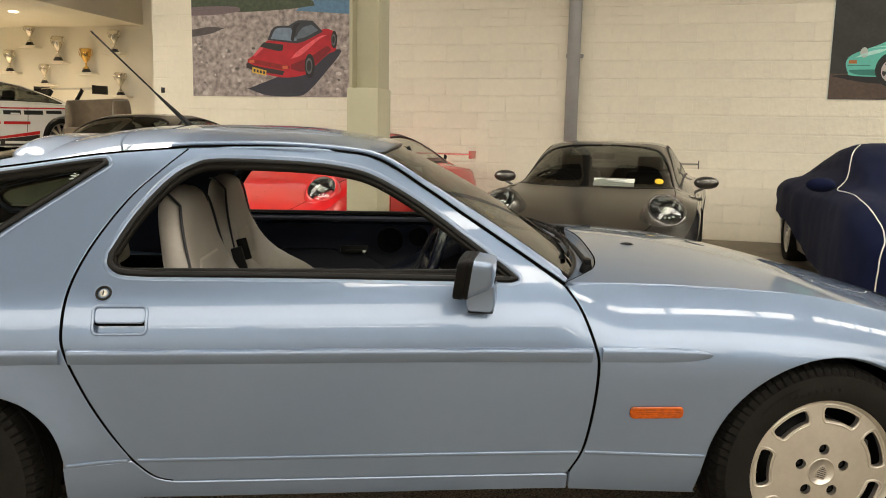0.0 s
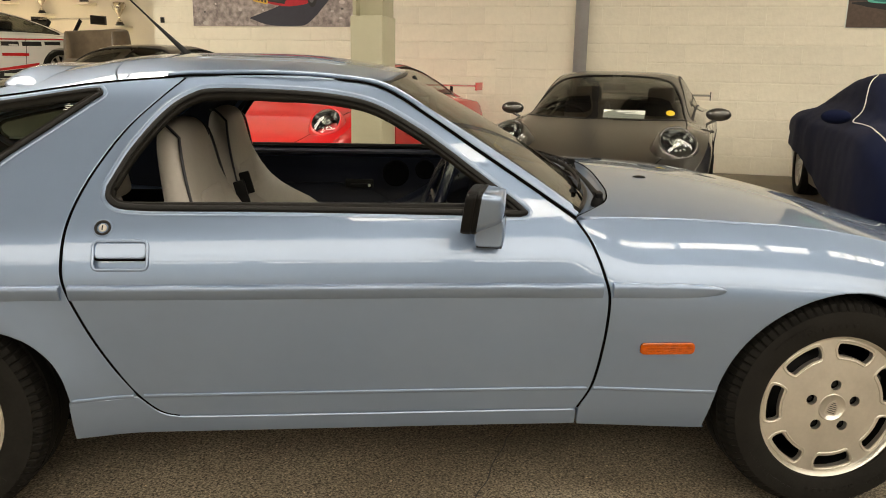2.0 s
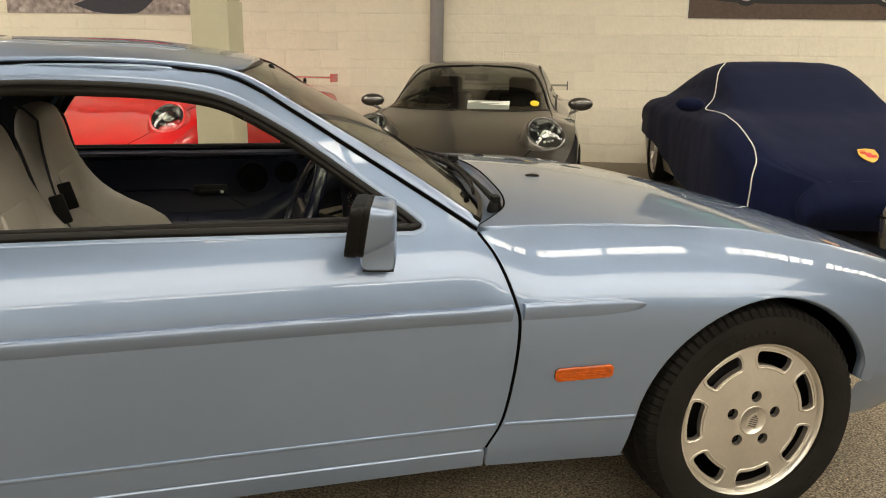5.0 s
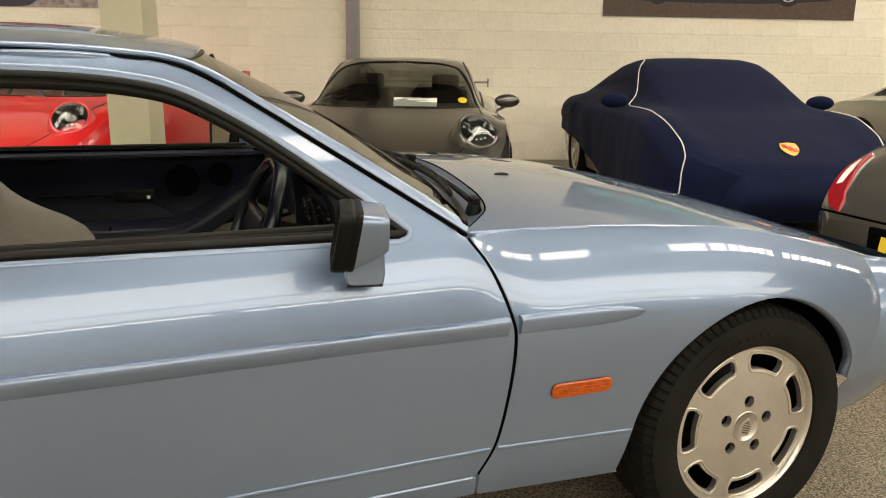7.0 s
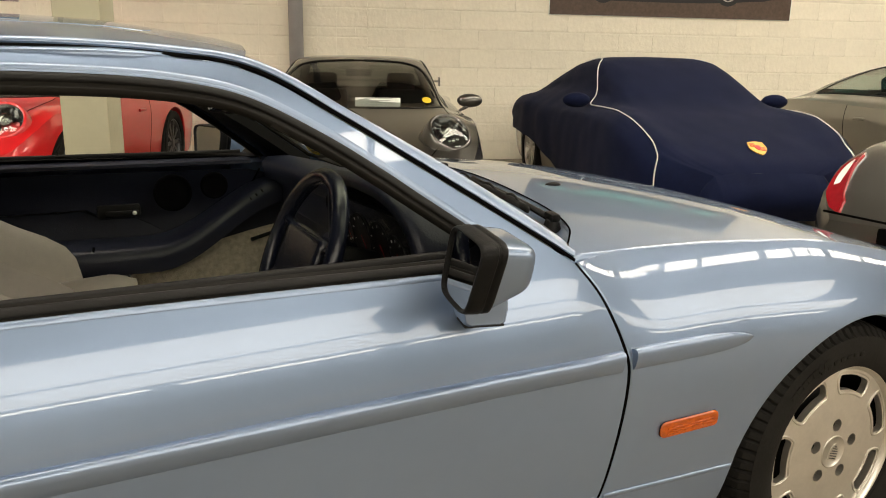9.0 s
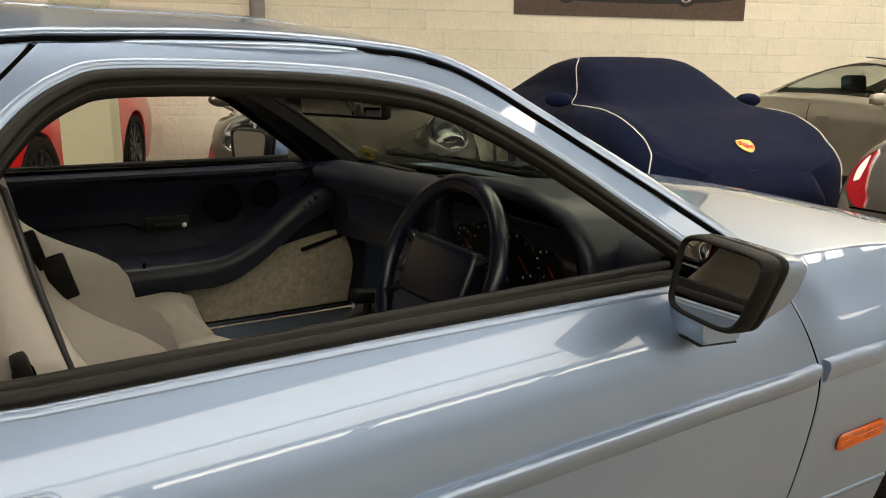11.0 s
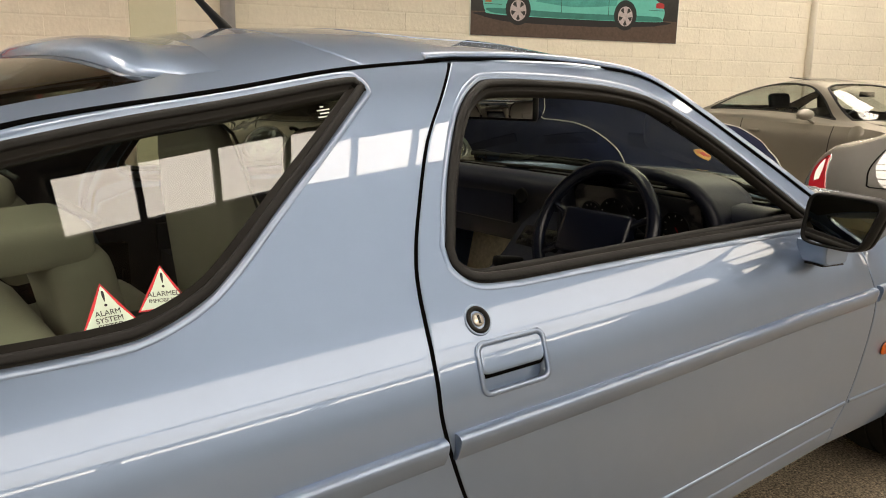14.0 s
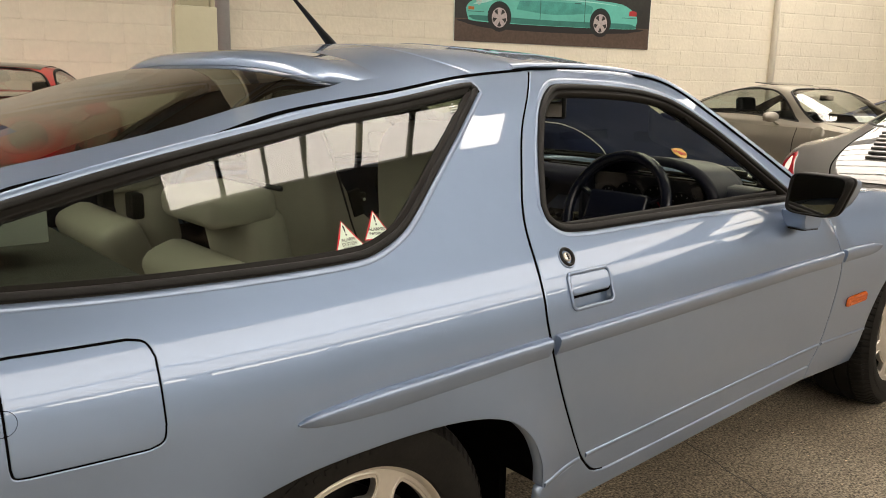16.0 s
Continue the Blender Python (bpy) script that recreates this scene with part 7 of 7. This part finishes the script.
grid("chair_back", lambda u, v: ((.46 + .05 * math.cos(v * 2 * math.pi)) * math.cos(math.pi * (u * 1.2 - .1)), (.36 + .05 * math.cos(v * 2 * math.pi)) * math.sin(math.pi * (u * 1.2 - .1)), .45 + (.36 - .1 * abs(u - .5)) * math.sin(v * 2 * math.pi)), 30, 20, SUEDE, ch, closed_v=True, caps=True)
box("chair_seat", (.70, .56, .22), (0, -.02, .30), SUEDE, ch, bevel=.07, seg=3)
for sx in (1, -1):
    for sy in (1, -1):
        tube("leg", [(sx * .28, sy * .2, 0), (sx * .26, sy * .18, .2)], .02, PLASTIC, ch, 8)

# ---- posters: printed flat, drawn as layers of colour ----
def ink(name, col, vary=.12, scale=20):
    return mat("print_" + name, col, .5, vary=vary, scale=scale, spec=.4)


def sheet(parent, name, outl, col, layer, vary=.12, scale=20):
    m = Matrix.Translation((0, -.0135 - .0006 * layer, 0)) @ Matrix.Rotation(radians(90), 4, "X")
    return solid(name, outl, .0004, ink(name, col, vary, scale), parent, m)


def rect(x0, z0, x1, z1):
    return [(x0, z0), (x1, z0), (x1, z1), (x0, z1)]


def round_(x, z, r, sq=1.0, n=24):
    return [(x + r * sq * math.cos(2 * math.pi * i / n), z + r * math.sin(2 * math.pi * i / n)) for i in range(n)]


pa = empty("poster", "wall poster photograph of a red targa car on a shingle beach", "poster", m=HALL)
box("poster_board", (2.54, .012, 1.72), (-1.72, -.006, 2.63), PAPER, pa, bevel=.001)
sheet(pa, "beach", rect(-2.99, 1.77, -.45, 3.49), (.33, .28, .265), 1, .75, 14)
sheet(pa, "sky", rect(-2.99, 3.10, -.45, 3.49), (.62, .72, .82), 2, .05)
sheet(pa, "sea", loop([(-1.35, 2.965), (-.45, 2.90)], [(-.45, 2.90), (-.45, 3.11)], [(-.45, 3.11), (-1.1, 3.10), (-1.35, 2.965)]), (.10, .22, .36), 3, .2)
sheet(pa, "headland", loop([(-2.99, 2.98), (-2.2, 2.96), (-1.5, 2.985), (-1.05, 3.03)], [(-1.05, 3.03), (-1.12, 3.12), (-1.4, 3.22), (-1.9, 3.30), (-2.99, 3.38)], [(-2.99, 3.38), (-2.99, 2.98)]), (.055, .075, .04), 4, .4)
sheet(pa, "village", loop([(-2.99, 2.92), (-2.55, 2.93), (-2.2, 2.97)], [(-2.2, 2.97), (-2.25, 3.03), (-2.6, 3.05), (-2.99, 3.04)], [(-2.99, 3.04), (-2.99, 2.92)]), (.16, .12, .13), 5, .5, 60)
sheet(pa, "rock_bar", loop([(-2.99, 2.62), (-2.7, 2.66), (-2.45, 2.74)], [(-2.45, 2.74), (-2.7, 2.76), (-2.99, 2.72)], [(-2.99, 2.72), (-2.99, 2.62)]), (.08, .07, .07), 5, .3)
sheet(pa, "shade", loop([(-2.1, 1.88), (-1.8, 1.79), (-1.4, 1.775), (-1.15, 1.85), (-.72, 2.30)], [(-.72, 2.30), (-.66, 2.42), (-.85, 2.42)], [(-.85, 2.42), (-1.5, 2.1), (-2.1, 1.88)]), (.03, .03, .045), 6, .1)
sheet(pa, "red_body", loop([(-2.09, 2.30), (-2.02, 2.34), (-1.86, 2.50), (-1.78, 2.56)], [(-1.78, 2.56), (-1.35, 2.54), (-.95, 2.70), (-.80, 2.69), (-.72, 2.62)], [(-.72, 2.62), (-.74, 2.42), (-.86, 2.36), (-1.10, 2.16)], [(-1.10, 2.16), (-1.20, 2.08), (-1.48, 2.04), (-1.75, 2.07), (-2.05, 2.15)], [(-2.05, 2.15), (-2.10, 2.22), (-2.09, 2.30)]), (.45, .008, .02), 7, .25, 6)
sheet(pa, "cabin", loop([(-1.78, 2.565), (-1.68, 2.74), (-1.45, 2.76)], [(-1.45, 2.76), (-1.3, 2.83), (-1.08, 2.82)], [(-1.08, 2.82), (-.93, 2.67)], [(-.93, 2.67), (-1.25, 2.53), (-1.45, 2.525), (-1.78, 2.565)]), (.03, .035, .045), 8, .1)
sheet(pa, "rear_glass", loop([(-1.73, 2.58), (-1.64, 2.72), (-1.42, 2.73)], [(-1.42, 2.73), (-1.35, 2.60), (-1.36, 2.55), (-1.73, 2.58)]), (.16, .22, .30), 9, .3, 12)
sheet(pa, "engine_grille", loop([(-1.90, 2.47), (-1.84, 2.535)], [(-1.84, 2.535), (-1.53, 2.50)], [(-1.53, 2.50), (-1.58, 2.41), (-1.90, 2.47)]), (.02, .02, .02), 9, .1)
sheet(pa, "bumper", loop([(-2.12, 2.18), (-1.95, 2.13), (-1.55, 2.07)], [(-1.55, 2.07), (-1.52, 2.13)], [(-1.52, 2.13), (-1.95, 2.20), (-2.10, 2.25), (-2.12, 2.18)]), (.03, .02, .02), 9, .1)
sheet(pa, "tail_band", loop([(-2.06, 2.25), (-1.55, 2.15)], [(-1.55, 2.15), (-1.44, 2.17), (-1.44, 2.20)], [(-1.44, 2.20), (-2.05, 2.30), (-2.06, 2.25)]), (.25, .01, .01), 9, .2)
sheet(pa, "flank_light", loop([(-1.42, 2.30), (-1.30, 2.42), (-1.0, 2.60), (-.86, 2.63)], [(-.86, 2.63), (-1.0, 2.56), (-1.25, 2.36), (-1.42, 2.30)]), (.75, .10, .12), 8, .2)
sheet(pa, "deck_light", loop([(-2.0, 2.36), (-1.88, 2.48), (-1.82, 2.52)], [(-1.82, 2.52), (-1.86, 2.44), (-1.98, 2.34), (-2.0, 2.36)]), (.70, .08, .10), 8, .2)
sheet(pa, "flank_shade", loop([(-1.42, 2.16), (-1.25, 2.12), (-1.10, 2.18), (-.80, 2.42)], [(-.80, 2.42), (-.88, 2.47), (-1.1, 2.34), (-1.42, 2.22)], [(-1.42, 2.22), (-1.42, 2.16)]), (.20, .004, .01), 8, .2)
sheet(pa, "side_glass", loop([(-1.36, 2.57), (-1.25, 2.72), (-1.10, 2.77)], [(-1.10, 2.77), (-1.0, 2.69)], [(-1.0, 2.69), (-1.2, 2.60), (-1.36, 2.57)]), (.10, .13, .17), 9, .3, 12)
sheet(pa, "targa_hoop", loop([(-1.42, 2.56), (-1.38, 2.75), (-1.30, 2.80)], [(-1.30, 2.80), (-1.27, 2.79), (-1.33, 2.72), (-1.37, 2.56), (-1.42, 2.56)]), (.012, .012, .014), 10, 0)
for lx, lz in ((-2.04, 2.27), (-1.52, 2.185)):
    sheet(pa, "lamp", rect(lx - .03, lz - .025, lx + .05, lz + .02), (.55, .10, .04), 10, .2)
rock = random.Random(3)
for k in range(46):
    rx, rz = rock.uniform(-2.95, -.5), rock.uniform(1.80, 2.55) ** 1.0
    rr = .012 + .022 * rock.random() * (2.9 - rz)
    g_ = rock.choice((.10, .16, .50, .58))
    sheet(pa, "pebble", round_(rx, rz, rr, rock.uniform(1.0, 1.8), 9), (g_, g_ * .9, g_ * .87), 2, .2)
sheet(pa, "number_plate", [(-2.03, 2.11), (-1.81, 2.065), (-1.80, 2.135), (-2.02, 2.19)], (.65, .40, .05), 10, .05)
for k in range(4):
    x = -2.005 + .05 * k
    sheet(pa, "plate_bar", [(x, 2.125 - .0105 * k), (x + .03, 2.118 - .0105 * k), (x + .032, 2.155 - .0105 * k), (x + .002, 2.163 - .0105 * k)], (.03, .03, .03), 11, 0)
for wx, wz, wr, q in ((-1.13, 2.20, .17, .45), (-.76, 2.56, .12, .38)):
    sheet(pa, "tyre", round_(wx, wz, wr, q), (.015, .015, .015), 11, 0)
    sheet(pa, "wheel_disc", round_(wx - .01, wz, wr * .66, q), (.10, .10, .11), 12, .3)
    sheet(pa, "wheel_hub", round_(wx - .01, wz, wr * .45, q), (.02, .02, .02), 13, .2)

pb = empty("poster", "wall poster photograph of a turquoise coupe on dark ground", "poster", m=HALL)
box("poster_board", (3.24, .012, 1.75), (7.27, -.006, 2.665), PAPER, pb, bevel=.001)
sheet(pb, "dark_backdrop", rect(5.66, 2.02, 8.88, 3.535), (.025, .025, .022), 1, .4, 3)
sheet(pb, "tarmac", rect(5.66, 1.795, 8.88, 2.10), (.085, .055, .04), 2, .3, 30)
sheet(pb, "shade", loop([(5.85, 2.03), (6.3, 1.98), (7.6, 1.975), (8.5, 2.02)], [(8.5, 2.02), (8.6, 2.09), (5.9, 2.09), (5.85, 2.03)]), (.012, .011, .012), 3, .1)
TQ = (.12, .50, .42)
sheet(pb, "turquoise_body", loop([(5.85, 2.13), (5.83, 2.24), (5.90, 2.33), (6.15, 2.43)], [(6.15, 2.43), (6.5, 2.58), (6.9, 2.70), (7.3, 2.70)], [(7.3, 2.70), (7.65, 2.55), (7.9, 2.46)], [(7.9, 2.46), (8.35, 2.43), (8.58, 2.33), (8.65, 2.22), (8.63, 2.12)], [(8.63, 2.12), (8.5, 2.08), (7.2, 2.06), (6.0, 2.07), (5.85, 2.13)]), TQ, 4, .12, 4)
sheet(pb, "car_windows", loop([(6.42, 2.50), (6.65, 2.60), (6.95, 2.665), (7.25, 2.665)], [(7.25, 2.665), (7.5, 2.57), (7.66, 2.48)], [(7.66, 2.48), (7.0, 2.47), (6.42, 2.50)]), (.02, .035, .035), 5, .3)
sheet(pb, "door_line", rect(6.98, 2.12, 6.99, 2.47), (.03, .12, .10), 6, 0)
sheet(pb, "door_line", rect(7.72, 2.12, 7.73, 2.46), (.03, .12, .10), 6, 0)
sheet(pb, "indicator", rect(5.86, 2.22, 5.95, 2.26), (.45, .14, .03), 6, 0)
sheet(pb, "head_lamp", round_(6.02, 2.35, .06, .7), (.5, .55, .5), 6, .2)
sheet(pb, "tail_lamp", loop([(8.50, 2.27), (8.63, 2.27)], [(8.63, 2.27), (8.63, 2.33), (8.55, 2.35)], [(8.55, 2.35), (8.50, 2.33), (8.50, 2.27)]), (.40, .03, .03), 6, 0)
sheet(pb, "sill_shade", loop([(5.87, 2.12), (6.1, 2.08), (7.2, 2.065), (8.5, 2.085), (8.62, 2.13)], [(8.62, 2.13), (8.4, 2.155), (7.2, 2.14), (6.0, 2.15), (5.87, 2.12)]), (.03, .19, .16), 5, .2, 8)
sheet(pb, "flank_reflection", loop([(6.6, 2.26), (7.2, 2.22), (7.85, 2.27)], [(7.85, 2.27), (7.8, 2.38), (7.2, 2.40), (6.65, 2.38)], [(6.65, 2.38), (6.6, 2.26)]), (.06, .34, .29), 5, .3, 6)
sheet(pb, "shoulder_light", loop([(6.05, 2.40), (6.5, 2.455), (7.2, 2.45), (7.9, 2.435), (8.35, 2.40)], [(8.35, 2.40), (7.9, 2.42), (7.2, 2.43), (6.5, 2.43), (6.05, 2.40)]), (.36, .72, .66), 6, .1)
sheet(pb, "wing_light", loop([(5.92, 2.29), (6.1, 2.37), (6.3, 2.40)], [(6.3, 2.40), (6.2, 2.35), (6.05, 2.31), (5.92, 2.29)]), (.42, .74, .68), 6, .1)
sheet(pb, "bumper_line", rect(8.38, 2.235, 8.63, 2.243), (.03, .12, .10), 6, 0)
sheet(pb, "bumper_line", rect(5.85, 2.195, 6.1, 2.203), (.03, .12, .10), 6, 0)
sheet(pb, "door_handle", rect(7.55, 2.39, 7.66, 2.405), (.02, .10, .09), 7, 0)
for wx in (6.34, 8.0):
    sheet(pb, "wheel_arch", round_(wx, 2.15, .205, .90), (.006, .02, .018), 6, 0)
    sheet(pb, "tyre", round_(wx, 2.13, .185, .88), (.012, .012, .012), 7, 0)
    sheet(pb, "wheel_disc", round_(wx, 2.135, .135, .88), (.46, .40, .40), 8, .25, 40)
    for k in range(5):
        a = radians(90 + 72 * k + 36)
        sheet(pb, "wheel_gap", [(wx + .88 * r_ * math.cos(a + d_), 2.135 + r_ * math.sin(a + d_)) for r_, d_ in ((.045, 0), (.118, -.30), (.125, 0), (.118, .30))], (.03, .03, .03), 9, 0)


# ---- painted blocks of the back wall, last of all ----
def block_mesh(w, h, k):
    """One painted block face with worn, rounded arrises."""
    rng = random.Random(k)
    j = lambda a: rng.uniform(-a, a)
    b = .015
    d = .013
    out = [(-w / 2, 0, -h / 2), (w / 2, 0, -h / 2), (w / 2, 0, h / 2), (-w / 2, 0, h / 2)]
    mid = [(-w / 2 + .0006, -d * .75, -h / 2 + .0006), (w / 2 - .0006, -d * .75, -h / 2 + .0006), (w / 2 - .0006, -d * .75, h / 2 - .0006), (-w / 2 + .0006, -d * .75, h / 2 - .0006)]
    c = .0018
    top = [(-w / 2 + c + j(.001), -d + j(.0008), -h / 2 + b + j(.006)), (w / 2 - c + j(.001), -d + j(.0015), -h / 2 + b + j(.006)), (w / 2 - c + j(.001), -d + j(.0008), h / 2 - b + j(.006)), (-w / 2 + c + j(.001), -d + j(.0015), h / 2 - b + j(.006))]
    f = [(8, 9, 10, 11)]
    for i in range(4):
        n = (i + 1) % 4
        f += [(i, n, 4 + n, 4 + i), (4 + i, 4 + n, 8 + n, 8 + i)]
    me = bpy.data.meshes.new("block")
    me.from_pydata(out + mid + top, [], f)
    me.materials.append(WALLM)
    return me


rng = random.Random(5)
variants = {}
singles = 0
rest_v, rest_f = [], []
CUT = [-3.66, 1.47, 3.42, 25.0]
for sec in range(3):
    x0, x1 = CUT[sec], CUT[sec + 1]
    proud = .012 if sec == 1 else 0
    z = 0.0
    row = 0
    while z < ROOF - .05:
        h = .2259
        if sec == 1 and rng.random() < .45:
            h = .113
        h = min(h, ROOF - z)
        x = x0 - (.226 if row % 2 else 0)
        while x < x1 - .02:
            w = .4518
            if sec == 1 and h < .2:
                w = .226
            a, b = max(x, x0), min(x + w, x1)
            if b - a > .03:
                key = (round(b - a, 3), round(h, 3), rng.randrange(3))
                if key not in variants:
                    variants[key] = block_mesh(key[0], key[1] - .001, len(variants))
                me = variants[key]
                pos = Vector(((a + b) / 2, .0125 - proud - rng.uniform(0, .0016), z + h / 2))
                if singles < 300 and .0 < (a + b) / 2 < 9.6 and .0 <= z < 3.3 and sec != 1:
                    ob = new("block", me)
                    ob.parent = wall_back
                    ob.location = pos
                    singles += 1
                else:
                    k = len(rest_v)
                    rest_v += [tuple(v.co + pos) for v in me.vertices]
                    rest_f += [tuple(i + k for i in p.vertices) for p in me.polygons]
            x += w
        z += h
        row += 1
rest = mesh_of("blocks", rest_v, rest_f, WALLM, wall_back, smooth=False)
tagged(rest, kind="stuff")
